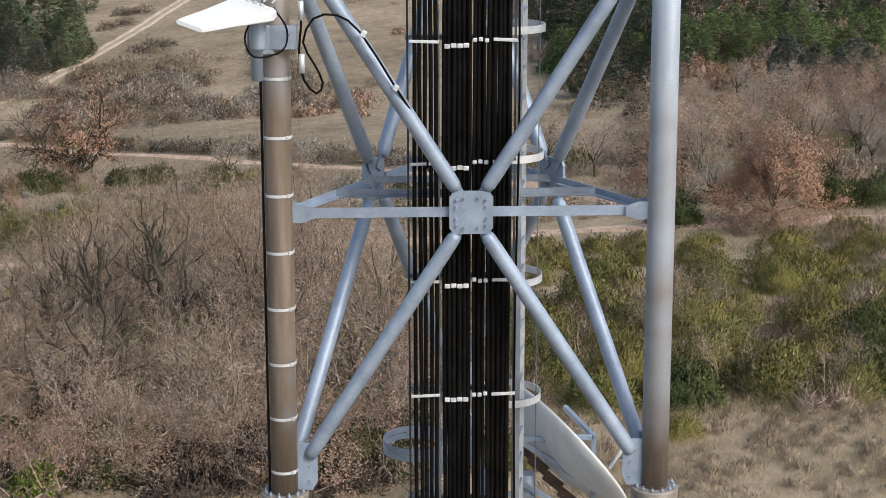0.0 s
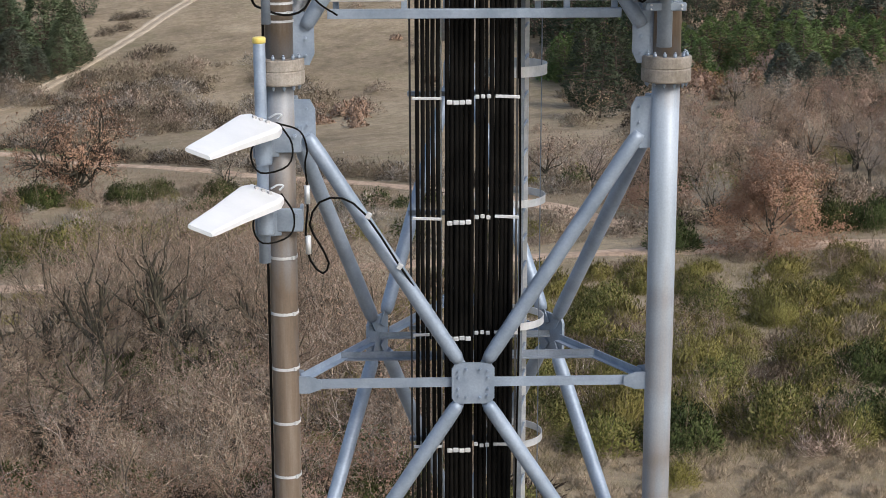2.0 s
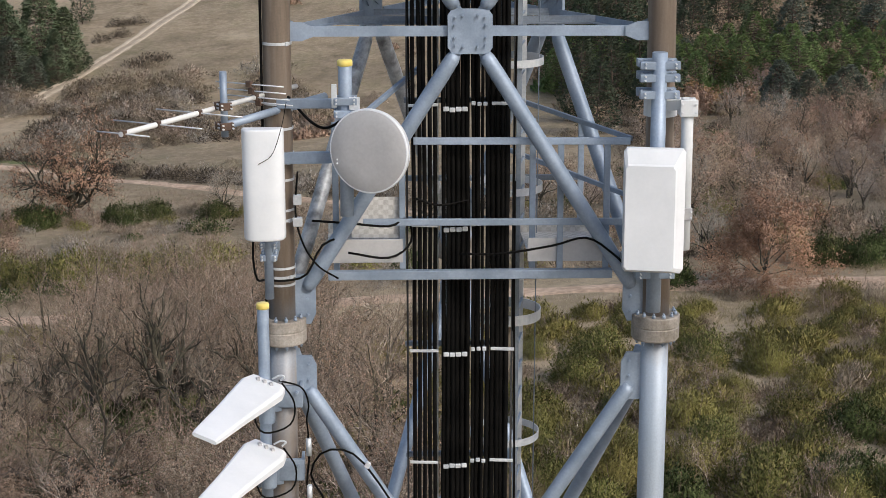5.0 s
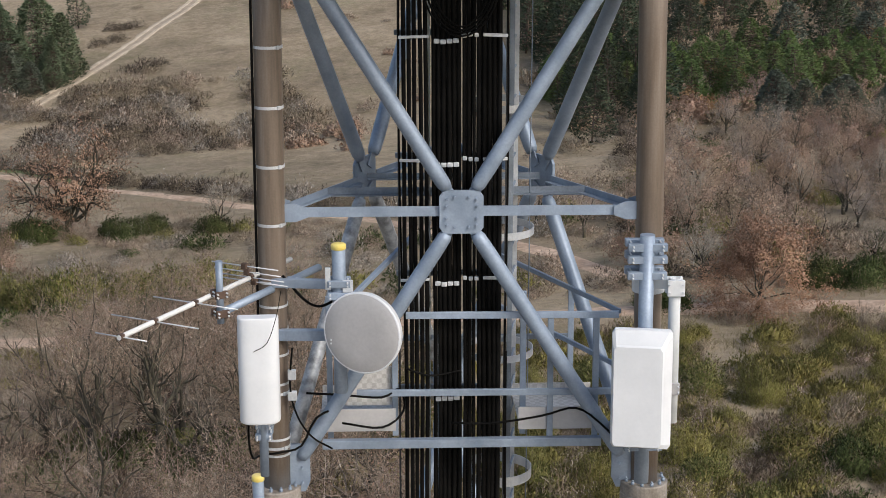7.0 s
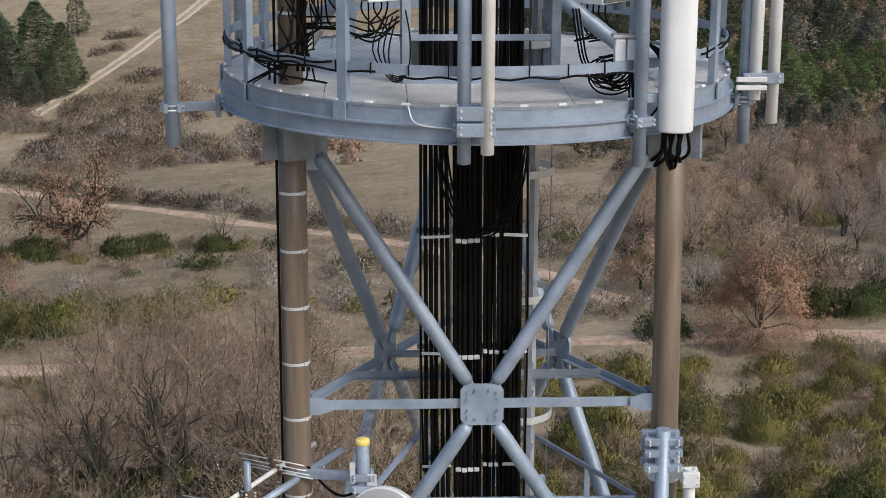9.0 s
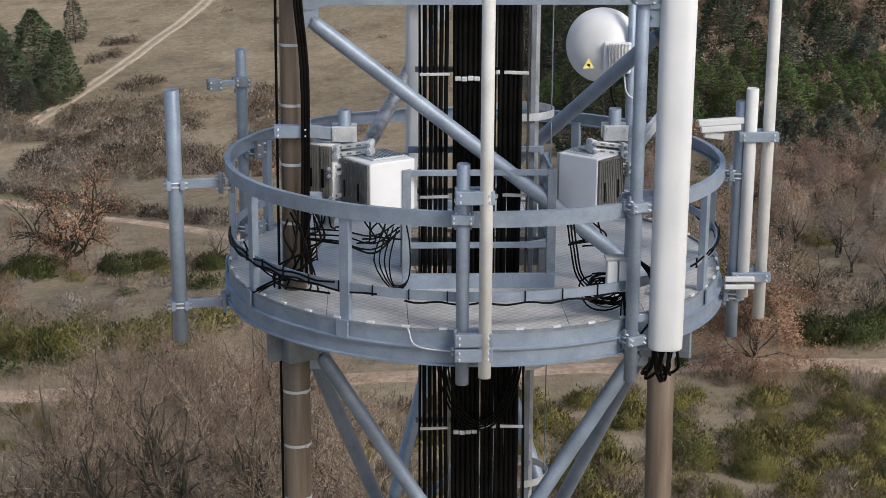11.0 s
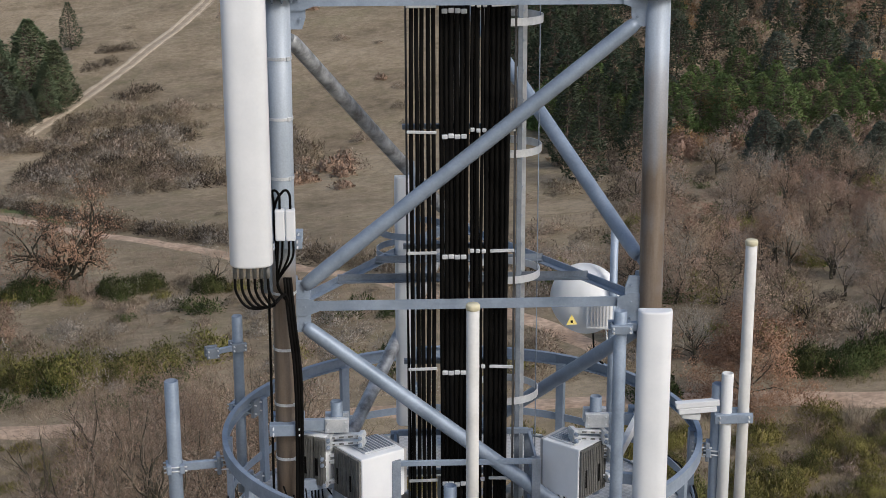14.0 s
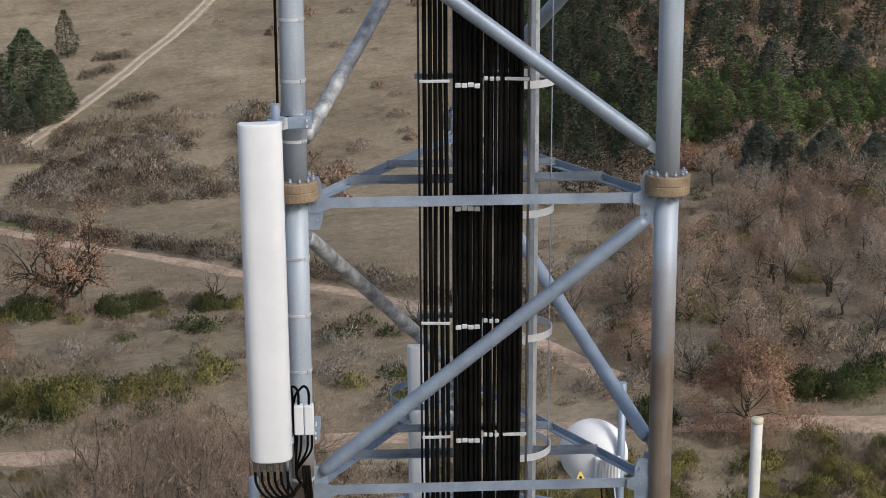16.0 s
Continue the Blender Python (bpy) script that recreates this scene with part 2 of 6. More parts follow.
NEEDLE_MID = foliage("green_needles", [(0.10, 0.155, 0.058), (0.14, 0.21, 0.08), (0.195, 0.265, 0.108)], trans=0.3)
NEEDLE_BLUE = foliage("bluish_needles", [(0.085, 0.105, 0.082), (0.125, 0.148, 0.118), (0.175, 0.198, 0.162)], trans=0.3)
SHRUB_GREEN = foliage("green_shrub_leaves", [(0.04, 0.056, 0.02), (0.075, 0.098, 0.036), (0.135, 0.16, 0.066)], trans=0.25)
SHRUB_OLIVE = foliage("olive_shrub_leaves", [(0.13, 0.128, 0.042), (0.24, 0.228, 0.078), (0.36, 0.335, 0.13)], trans=0.3)
SHRUB_MIXED = foliage("mixed_shrub_leaves", [(0.07, 0.08, 0.026), (0.145, 0.156, 0.052), (0.225, 0.228, 0.082), (0.30, 0.27, 0.125)], trans=0.3)
TWIG_GREY = foliage("ashen_twigs", [(0.14, 0.122, 0.105), (0.29, 0.258, 0.228), (0.43, 0.39, 0.35), (0.56, 0.51, 0.465)], trans=0.15)
BARK_DARK = foliage("dark_twigs", [(0.055, 0.043, 0.033), (0.085, 0.068, 0.053), (0.125, 0.102, 0.08)], trans=0.2)
SHRUB_BRIGHT = foliage("bright_shrub_leaves", [(0.108, 0.156, 0.03), (0.18, 0.24, 0.048), (0.264, 0.324, 0.072)], trans=0.3)
WEED = foliage("olive_weeds", [(0.187, 0.171, 0.083), (0.253, 0.22, 0.116), (0.308, 0.259, 0.165), (0.22, 0.182, 0.127)], trans=0.3)
STRAW = foliage("dry_grass", [(0.28, 0.235, 0.165), (0.40, 0.345, 0.26), (0.52, 0.46, 0.36), (0.26, 0.23, 0.145)], trans=0.2)


# ---- building blocks ----
def settled(p):
    """The upper sections stand a little higher and lean slightly to one side."""
    up = min(1.0, max(0.0, (p.z - 27.9) / 0.25))
    far = min(1.0, max(0.0, (p.z - 29.0) / 5.0))
    return Vector((p.x * (1 - 0.01 * far) - 0.032 * far, p.y, p.z + 0.1 * up))


class Geo:
    """Vertices and faces of one mesh, in world metres."""

    def __init__(self):
        self.v, self.f, self.s = [], [], []

    def face(self, ids, smooth=False):
        self.f.append(ids)
        self.s.append(smooth)

    def tube(self, p0, p1, r0, r1=None, n=14, caps=True):
        return self.line([p0, p1], [r0, r0 if r1 is None else r1], n, caps)

    def line(self, pts, radii, n=8, caps=True):
        pts = [Vector(p) for p in pts]
        if isinstance(radii, (int, float)):
            radii = [radii] * len(pts)
        base, up = len(self.v), None
        for i, p in enumerate(pts):
            d = (pts[min(i + 1, len(pts) - 1)] - pts[max(i - 1, 0)]).normalized()
            if up is None:
                up = d.orthogonal().normalized()
            up = (up - d * up.dot(d)).normalized()
            side = d.cross(up)
            for k in range(n):
                a = 2 * math.pi * k / n
                self.v.append(p + (up * math.cos(a) + side * math.sin(a)) * radii[i])
        for i in range(len(pts) - 1):
            for k in range(n):
                a, b = base + i * n + k, base + i * n + (k + 1) % n
                self.face((a, b, b + n, a + n), n > 4)
        if caps:
            self.face(tuple(base + k for k in range(n))[::-1])
            self.face(tuple(base + (len(pts) - 1) * n + k for k in range(n)))
        return self

    def box(self, c, size, m=None, bev=0.0):
        """Box with chamfered edges; m turns it."""
        c, h = Vector(c), [x / 2 for x in size]
        bev = min(bev, min(h) * 0.6)
        m = (m or Matrix.Identity(3)).to_3x3()
        base = len(self.v)
        if bev <= 0:
            for x in (-1, 1):
                for y in (-1, 1):
                    for z in (-1, 1):
                        self.v.append(c + m @ Vector((x * h[0], y * h[1], z * h[2])))
            for q in ((0, 1, 3, 2), (4, 6, 7, 5), (0, 4, 5, 1), (2, 3, 7, 6), (0, 2, 6, 4), (1, 5, 7, 3)):
                self.face(tuple(base + i for i in q))
            return self
        bm = bmesh.new()
        bmesh.ops.create_cube(bm, size=1, matrix=Matrix.Diagonal((*size, 1)))
        bmesh.ops.bevel(bm, geom=bm.edges[:], offset=bev, segments=2, profile=0.5, affect="EDGES")
        bm.verts.index_update()
        for v in bm.verts:
            self.v.append(c + m @ v.co)
        for f in bm.faces:
            self.face(tuple(base + v.index for v in f.verts))
        bm.free()
        return self

    def angle(self, p0, p1, w=0.1, t=0.012, up=(0, 0, 1), flip=1):
        """L-section bar from p0 to p1: one leaf upright, one level."""
        p0, p1, up = Vector(p0), Vector(p1), Vector(up)
        d = (p1 - p0).normalized()
        side = d.cross(up).normalized() * flip
        up = side.cross(d).normalized() * flip
        prof = [(0, 0), (w, 0), (w, t), (t, t), (t, w), (0, w)]
        base = len(self.v)
        for p in (p0, p1):
            for a, b in prof:
                self.v.append(p - up * (w / 2) + side * a + up * b)
        n = len(prof)
        for k in range(n):
            self.face((base + k, base + (k + 1) % n, base + n + (k + 1) % n, base + n + k))
        self.face(tuple(base + k for k in range(n))[::-1])
        self.face(tuple(base + n + k for k in range(n)))
        return self

    def prism(self, outline, c, u, w, thick):
        """Flat outline [(a, b)] in the plane of u and w about c, extruded by thick on both sides' mean."""
        c, u, w = Vector(c), Vector(u).normalized(), Vector(w).normalized()
        nrm = u.cross(w).normalized() * thick / 2
        base, n = len(self.v), len(outline)
        for s in (-1, 1):
            for a, b in outline:
                self.v.append(c + u * a + w * b + nrm * s)
        self.face(tuple(base + k for k in range(n))[::-1])
        self.face(tuple(base + n + k for k in range(n)))
        for k in range(n):
            self.face((base + k, base + (k + 1) % n, base + n + (k + 1) % n, base + n + k))
        return self

    def hoop(self, c, radius, prof, n=64, a0=0.0, a1=360.0):
        """Profile [(dr, dz)] swept round a vertical axis at c."""
        c, full = Vector(c), abs(a1 - a0) >= 359.9
        steps = n if full else n + 1
        base, k = len(self.v), len(prof)
        for i in range(steps):
            a = radians(a0 + (a1 - a0) * i / n)
            for dr, dz in prof:
                self.v.append(c + Vector(((radius + dr) * math.cos(a), (radius + dr) * math.sin(a), dz)))
        for i in range(n):
            j = (i + 1) % steps
            for q in range(k):
                p = (q + 1) % k
                self.face((base + i * k + q, base + j * k + q, base + j * k + p, base + i * k + p))
        if not full:
            self.face(tuple(base + q for q in range(k))[::-1])
            self.face(tuple(base + n * k + q for q in range(k)))
        return self

    def lathe(self, c, axis, prof, n=40):
        """Profile [(r, h)] turned round axis through c."""
        c, axis = Vector(c), Vector(axis).normalized()
        u = axis.orthogonal().normalized()
        w = axis.cross(u)
        base, k = len(self.v), len(prof)
        for i in range(n):
            a = 2 * math.pi * i / n
            for r, h in prof:
                self.v.append(c + axis * h + (u * math.cos(a) + w * math.sin(a)) * max(r, 1e-4))
        for i in range(n):
            j = (i + 1) % n
            for q in range(k - 1):
                self.face((base + i * k + q, base + j * k + q, base + j * k + q + 1, base + i * k + q + 1), True)
        return self

    def mesh(self, name, mat, origin=(0, 0, 0)):
        me = bpy.data.meshes.new(name)
        o = Vector(origin)
        me.from_pydata([settled(Vector(p)) - o for p in self.v], [], self.f)
        me.polygons.foreach_set("use_smooth", self.s)
        me.materials.append(mat)
        bm = bmesh.new()
        bm.from_mesh(me)
        bmesh.ops.recalc_face_normals(bm, faces=bm.faces)
        bm.to_mesh(me)
        bm.free()
        return me


def seat_of(ob):
    p = Vector((0, 0, 0))
    while ob:
        p += ob.location
        ob = ob.parent
    return p


def thing(name, at, label, category, group="", kind=""):
    ob = new(name)
    ob.location = at
    ob.empty_display_size = 0.2
    return tagged(ob, label, category, group, kind)


def part(name, geo, mat, parent=None, label=""):
    """One mesh object under a thing or part; geo in world metres, or a mesh in the parent's own."""
    me = geo if isinstance(geo, bpy.types.Mesh) else geo.mesh(name, mat, seat_of(parent))
    ob = new(name, me)
    ob.parent = parent
    return tagged(ob, label)


def solo(name, geo, mat, at, label, category, group="", kind=""):
    ob = new(name, geo.mesh(name, mat, at))
    ob.location = at
    return tagged(ob, label, category, group, kind)


# ---- ground ----
KY = [-4000, -300, 0, 40, 60, 100, 135, 180, 215, 250, 300, 400, 700, 4000]
KZ = [12, 12, 12, 10.5, 8.5, 4.2, 0.8, -3, -4.2, -0.5, 4, 16, 45, 60]


def ground_z(x, y):
    z = sum(np.interp(y + d, KY, KZ) for d in (-8, 0, 8)) / 3
    z += 0.07 * max(-120, min(120, x)) * min(1, max(0, (y - 30) / 60))
    amp = min(1, max(0, (y - 25) / 30))
    return float(z + amp * (0.35 * noise.noise((x * 0.06, y * 0.06, 0)) + 0.12 * noise.noise((x * 0.3, y * 0.3, 3))))


def make_ground():
    xs = sorted(set([round(-110 + 2.0 * i, 3) for i in range(111)] + [-4500, -2200, -1000, -500, -300, -200, -150, 150, 200, 300, 500, 1000, 2200, 4500]))
    ys = sorted(set([round(30 + 2.0 * i, 3) for i in range(176)] + [-4500, -2000, -800, -300, -100, -30, 0, 10, 20, 400, 430, 470, 520, 600, 700, 900, 1400, 2500, 4500]))
    g = Geo()
    for y in ys:
        for x in xs:
            g.v.append(Vector((x, y, ground_z(x, y))))
    n = len(xs)
    for j in range(len(ys) - 1):
        for i in range(n - 1):
            g.face((j * n + i, j * n + i + 1, (j + 1) * n + i + 1, (j + 1) * n + i), True)
    return solo("ground", g, EARTH, (0, 0, 0), "dry winter meadow falling away to a far slope", "ground", kind="structure")


def strip(name, mat, pts, width, lift, label, ragged=0.35, seed=1.0):
    """Ribbon of soil laid on the ground along pts."""
    g, pts = Geo(), [Vector((*p, 0)) for p in pts]
    fine = []
    for a, b in zip(pts, pts[1:]):
        steps = max(2, int((b - a).length / 1.2))
        fine += [a.lerp(b, i / steps) for i in range(steps)]
    fine.append(pts[-1])
    for _ in range(6):
        fine = [fine[0]] + [(fine[i - 1] + fine[i] * 2 + fine[i + 1]) / 4 for i in range(1, len(fine) - 1)] + [fine[-1]]
    rows = (-1, -0.6, -0.2, 0.2, 0.6, 1)
    for i, p in enumerate(fine):
        d = (fine[min(i + 1, len(fine) - 1)] - fine[max(i - 1, 0)]).normalized()
        side = Vector((d.y, -d.x, 0))
        for s in rows:
            w = width / 2 * (1 + ragged * noise.noise((p.x * 0.25, p.y * 0.25, seed + s)))
            q = p + side * s * w
            g.v.append(Vector((q.x, q.y, ground_z(q.x, q.y) + (lift if abs(s) < 1 else -0.06))))
    k = len(rows)
    for i in range(len(fine) - 1):
        for s in range(k - 1):
            g.face((i * k + s, i * k + s + 1, (i + 1) * k + s + 1, (i + 1) * k + s), True)
    return solo(name, g, mat, (0, 0, 0), label, "road", kind="structure")


make_ground()
TRACK = [(-140, 104), (-80, 101), (-45, 99), (-24, 97.5), (-10, 95.5), (5, 94), (19, 92), (29, 88.5), (45, 84), (80, 78), (130, 70)]
strip("road_track", DIRT, TRACK, 3.9, 0.06, "bare orange dirt track across the meadow")
PATH_TWO = [(-130, 225), (-80, 207), (-44, 187), (-25, 167), (-8, 146), (0.6, 136), (6, 126), (13, 113), (16, 104)]
strip("road_path", DIRT, PATH_TWO, 2.5, 0.06, "pale dirt path winding through the meadow", seed=5.0)
FIELD_TRACK = [(-70, 208), (-51.5, 224.6), (-45.1, 242.2), (-37.9, 271.6), (-30.1, 308.6), (-24, 345), (-20, 380)]
STRAW_SOIL = surface("straw_soil", (0.27, 0.215, 0.15), (0.38, 0.31, 0.225), 0.4, 2.5, 0.95, 0.0, 0.3, 0.4)
strip("road_bed", STRAW_SOIL, FIELD_TRACK, 3.6, 0.04, "trodden straw-coloured bed of the field track", seed=11.0)
for off in (-0.8, 0.8):
    strip("road_rut", RUT, [(x + off, y) for x, y in FIELD_TRACK], 1.0, 0.09, "pale wheel rut of a field track", seed=8.0 + off)
strip("road_verge", VERGE, [(-90, 216), (-60, 201), (-42, 189.5), (-34, 180)], 2.2, 0.04, "strip of fresh green grass beside the path", seed=3.0)
strip("green_field", VERGE, [(-92, 262), (-72, 268), (-62, 280)], 16, 0.05, "small green field beyond the conifers", seed=4.0)


# ---- lattice tower ----
AXIS = Vector((0, 16.088, 0))
BASE_Z = ground_z(0, 16.088)


def side_at(z):
    return 3.76 - 0.0107 * (z - 25)


def leg_at(which, z):
    """Centre of a leg at height z: L and R stand in front, B behind."""
    a = side_at(z)
    x, y = {"L": (-a / 2, -a * 0.28868), "R": (a / 2, -a * 0.28868), "B": (0, a * 0.57735)}[which]
    return Vector((x, AXIS.y + y, z))


def leg_radius(z):
    return 0.136 if z < 34 else 0.117


FACES = (("L", "R"), ("L", "B"), ("R", "B"))
FLANGES = (16, 22, 28.1, 34.1, 40.16, 46)
tower = thing("lattice_tower", (0, AXIS.y, BASE_Z), "tall three-legged lattice tower of galvanised, partly rusted steel tubes", "tower")


def bolt_mesh():
    g = Geo()
    g.tube((0, 0, -0.012), (0, 0, 0.032), 0.021, n=6)
    g.tube((0, 0, 0.03), (0, 0, 0.052), 0.012, n=6)
    return g.mesh("bolt", GALV)


BOLT = bolt_mesh()


def bolt(parent, at, axis=(0, 0, 1), scale=1.0):
    ob = new("bolt", BOLT)
    ob.parent = parent
    q = Vector(axis).to_track_quat("Z", "Y").to_matrix().to_4x4()
    ob.matrix_basis = Matrix.Translation(settled(Vector(at)) - seat_of(parent)) @ q @ Matrix.Scale(scale, 4)
    return ob


for w in "LRB":
    lows = [BASE_Z - 0.3] + list(FLANGES[:-1])
    for z0, z1 in zip(lows, FLANGES):
        r = leg_radius(z0 + 0.5)
        pts = [leg_at(w, z0 + (z1 - z0) * i / 4) for i in range(5)]
        part("leg", Geo().line(pts, r, 28), LEG[w], tower, "steel tube leg, blue-grey zinc with brown rust")
    for z in FLANGES[1:-1]:
        c, r = leg_at(w, z), leg_radius(z - 0.5)
        R = r + 0.105
        g = Geo()
        prof = [(r * 0.9, -0.095), (R - 0.008, -0.095), (R, -0.085), (R, -0.008), (R - 0.006, -0.003), (R - 0.006, 0.003), (R, 0.008), (R, 0.085), (R - 0.008, 0.095), (r * 0.9, 0.095)]
        g.lathe(c, (0, 0, 1), prof, 36)
        g.s = [False] * len(g.s)
        fl = part("flange", g, FLANGE_BROWN if z > 39 else FLANGE, tower, "bolted pair of flange rings")
        for k in range(12):
            a = 2 * math.pi * (k + 0.5) / 12
            d = Vector((math.cos(a), math.sin(a), 0)) * (r + 0.058)
            bolt(fl, c + d + Vector((0, 0, 0.098)), (0, 0, 1), 0.85)
            if w != "B":
                bolt(fl, c + d - Vector((0, 0, 0.1)), (0, 0, -1), 0.8)


def frame_of(face, z):
    """Ends, direction and outward normal of one tower face at height z."""
    a, b = leg_at(face[0], z), leg_at(face[1], z)
    u = (b - a).normalized()
    nrm = u.cross(Vector((0, 0, 1)))
    mid = (a + b) / 2
    if nrm.dot(mid - AXIS - Vector((0, 0, z))) < 0:
        nrm = -nrm
    return a, b, u, nrm


def brace(p0, p1, r=0.076, mat=None):
    """Round strut with pinched, slotted ends."""
    p0, p1 = Vector(p0), Vector(p1)
    d = (p1 - p0).normalized()
    pts = [p0, p0 + d * 0.06, p0 + d * 0.2, p1 - d * 0.2, p1 - d * 0.06, p1]
    m = d.to_track_quat("X", "Z").to_matrix()
    for e in (p0, p1):
        part("tongue", Geo().box(e, (0.3, 0.018, 0.1), m, 0.004), GALV, tower)
    return part("brace", Geo().line(pts, [r * 0.74, r * 0.95, r, r, r * 0.95, r * 0.74], 18), mat or GALV, tower)


def leg_plate(face, which, z, hgt, wid, slant=0):
    """Gusset welded to the inner side of a leg in the plane of a face."""
    a, b, u, nrm = frame_of(face, z)
    c, s = (a, u) if which == face[0] else (b, -u)
    r = leg_radius(z)
    up = Vector((0, 0, 1))
    out = [(r - 0.02, -hgt / 2), (r + wid * 0.75, -hgt / 2), (r + wid, -hgt * 0.3), (r + wid, hgt * 0.3), (r + wid * 0.75, hgt / 2), (r - 0.02, hgt / 2)]
    p = part("gusset_plate", Geo().prism(out, c, s, up, 0.03), GALV, tower, "blue-grey gusset plate welded to the leg")
    for dz in (-hgt * 0.32, 0, hgt * 0.32):
        bolt(p, c + s * (r + wid * 0.6) + up * dz + nrm * 0.017, nrm, 0.65)
    return c + s * (r + wid * 0.55)


def level_bars(face, z, gusset):
    """Horizontal angle bar of a face, in two lengths where a gusset sits between."""
    a, b, u, nrm = frame_of(face, z)
    r = leg_radius(z)
    p0, p1 = a + u * (r + 0.13), b - u * (r + 0.13)
    fl = -1 if u.cross(Vector((0, 0, 1))).dot(nrm) > 0 else 1
    spans = [(p0, (a + b) / 2 - u * 0.2), ((a + b) / 2 + u * 0.2, p1)] if gusset else [(p0, p1)]
    for q0, q1 in spans:
        part("crossbar", Geo().angle(q0, q1, 0.1 if face == ("L", "R") else 0.075, 0.012, flip=fl), GALV, tower)
    for p, s in ((a, u), (b, -u)):
        out = [(r - 0.02, -0.09), (r + 0.1, -0.09), (r + 0.22, -0.045), (r + 0.22, 0.045), (r + 0.1, 0.09), (r - 0.02, 0.09)]
        part("end_plate", Geo().prism(out, p + nrm * 0.022, s, (0, 0, 1), 0.016), GALV, tower)


def plan_bars(z):
    """Level bars inside the triangle, from one side face to the other."""
    for t, w in ((0.28, 0.078), (0.5, 0.065)):
        l = leg_at("L", z).lerp(leg_at("B", z), t)
        r = leg_at("R", z).lerp(leg_at("B", z), t)
        part("crossbar", Geo().angle(l, r, w, 0.012), GALV_DARK, tower)


for zc in (19, 25, 31.02):
    for face in FACES:
        a, b, u, nrm = frame_of(face, zc)
        mid, up = (a + b) / 2, Vector((0, 0, 1))
        k = 0.215
        out = [(-k, -k * 0.72), (-k * 0.8, -k), (k * 0.8, -k), (k, -k * 0.72), (k, k * 0.72), (k * 0.8, k), (-k * 0.8, k), (-k, k * 0.72)]
        plate = part("gusset_plate", Geo().prism(out, mid + nrm * 0.03, u, up, 0.03), GALV, tower, "octagonal gusset plate where the braces cross")
        for su in (-1, 1):
            for du, dw in ((0.15, 0.06), (0.15, -0.06), (0.07, 0.15), (0.07, -0.15), (0.145, 0.13), (0.145, -0.13)):
                bolt(plate, mid + nrm * 0.047 + u * du * su + up * dw, nrm, 0.72)
        level_bars(face, zc, True)
        for which, s in ((face[0], u), (face[1], -u)):
            for sz in (-1, 1):
                zz = zc + sz * 2.64
                foot = leg_plate(face, which, zz, 0.5, 0.2)
                tip = mid - s * 0.14 + up * sz * 0.22
                brace(foot + Vector((0, 0, -sz * 0.1)), tip, 0.076, GALV_PATCHED if zc > 30 and face == ("L", "B") and sz < 0 else None)
    plan_bars(zc)

# Upper sections: single struts that zigzag round the faces.
ZIG = [("L", 37.05, "R", 40.0), ("L", 37.05, "R", 34.15), ("R", 40.35, "L", 43.1), ("L", 39.85, "B", 37.05), ("B", 37.05, "L", 34.3),
       ("L", 40.4, "B", 43.1), ("B", 39.9, "R", 37.25), ("R", 36.9, "B", 34.2), ("B", 40.3, "R", 43.1), ("L", 43.1, "R", 45.9)]
for w0, z0, w1, z1 in ZIG:
    p, q = leg_at(w0, z0), leg_at(w1, z1)
    flat = Vector((q.x - p.x, q.y - p.y, 0)).normalized()
    dz = 0.2 if z1 > z0 else -0.2
    brace(p + flat * 0.19 + Vector((0, 0, dz)), q - flat * 0.2 - Vector((0, 0, dz)), 0.074, GALV_PATCHED if {w0, w1} == {"L", "B"} else None)
for zc in (37.05, 40.02, 43.1):
    for face in FACES:
        level_bars(face, zc, False)
        for which in face:
            leg_plate(face, which, zc, 0.52, 0.14)
    plan_bars(zc + 0.02)

# ---- cable run ----
cables = thing("cable_run", (0, 15.3, BASE_Z), "dense run of thick black cables clamped up the tower", "cables")
rng = random.Random(4)
levels = [BASE_Z + 0.3 + (46 - BASE_Z) * k / 40 for k in range(41)]
xs = [-0.546 + 0.0525 * i for i in range(5)] + [-0.256 + 0.0495 * i for i in range(14)]
for i, x in enumerate(xs):
    r = rng.choice((0.0215, 0.023, 0.0245)) if i not in (11, 13) else 0.017
    ph, y = rng.uniform(0, 6), 15.24 + rng.uniform(-0.008, 0.008)
    x += rng.uniform(-0.003, 0.003)
    pts = [(x + 0.0045 * math.sin(z * 0.9 + ph) + 0.003 * math.sin(z * 2.3 + 2 * ph), y + 0.006 * math.sin(z * 1.3 + ph), z) for z in levels]
    part("cable", Geo().line(pts, r, 9), BLACK, cables)
for i in range(13):
    if i in (5, 8):
        continue
    x, ph = -0.231 + 0.0495 * i + rng.uniform(-0.006, 0.006), rng.uniform(0, 6)
    pts = [(x + 0.01 * math.sin(z * 0.7 + ph), 15.31 + 0.006 * math.sin(z + ph), z) for z in levels]
    part("cable", Geo().line(pts, rng.choice((0.016, 0.02, 0.022)), 7), BLACK, cables)
for x, z0, z1 in ((0.475, 18.0, 29.5), (0.462, 28.0, 34.0), (-0.585, 30.2, 37.5)):
    pts = [(x + 0.014 * math.sin(z * 1.1 + x * 9), 15.27, z) for z in np.linspace(z0, z1, 24)]
    part("cable", Geo().line(pts, 0.011, 6), BLACK, cables)
part("tray_rail", Geo().box((-0.297, 15.36, 23.6), (0.035, 0.03, 19.2)), GALV_BRIGHT, cables, "pale upright rail of the cable tray")
# outer tray rails, coloured as dark as the shade behind the cables
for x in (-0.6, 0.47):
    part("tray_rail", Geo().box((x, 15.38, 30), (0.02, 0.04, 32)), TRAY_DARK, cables)
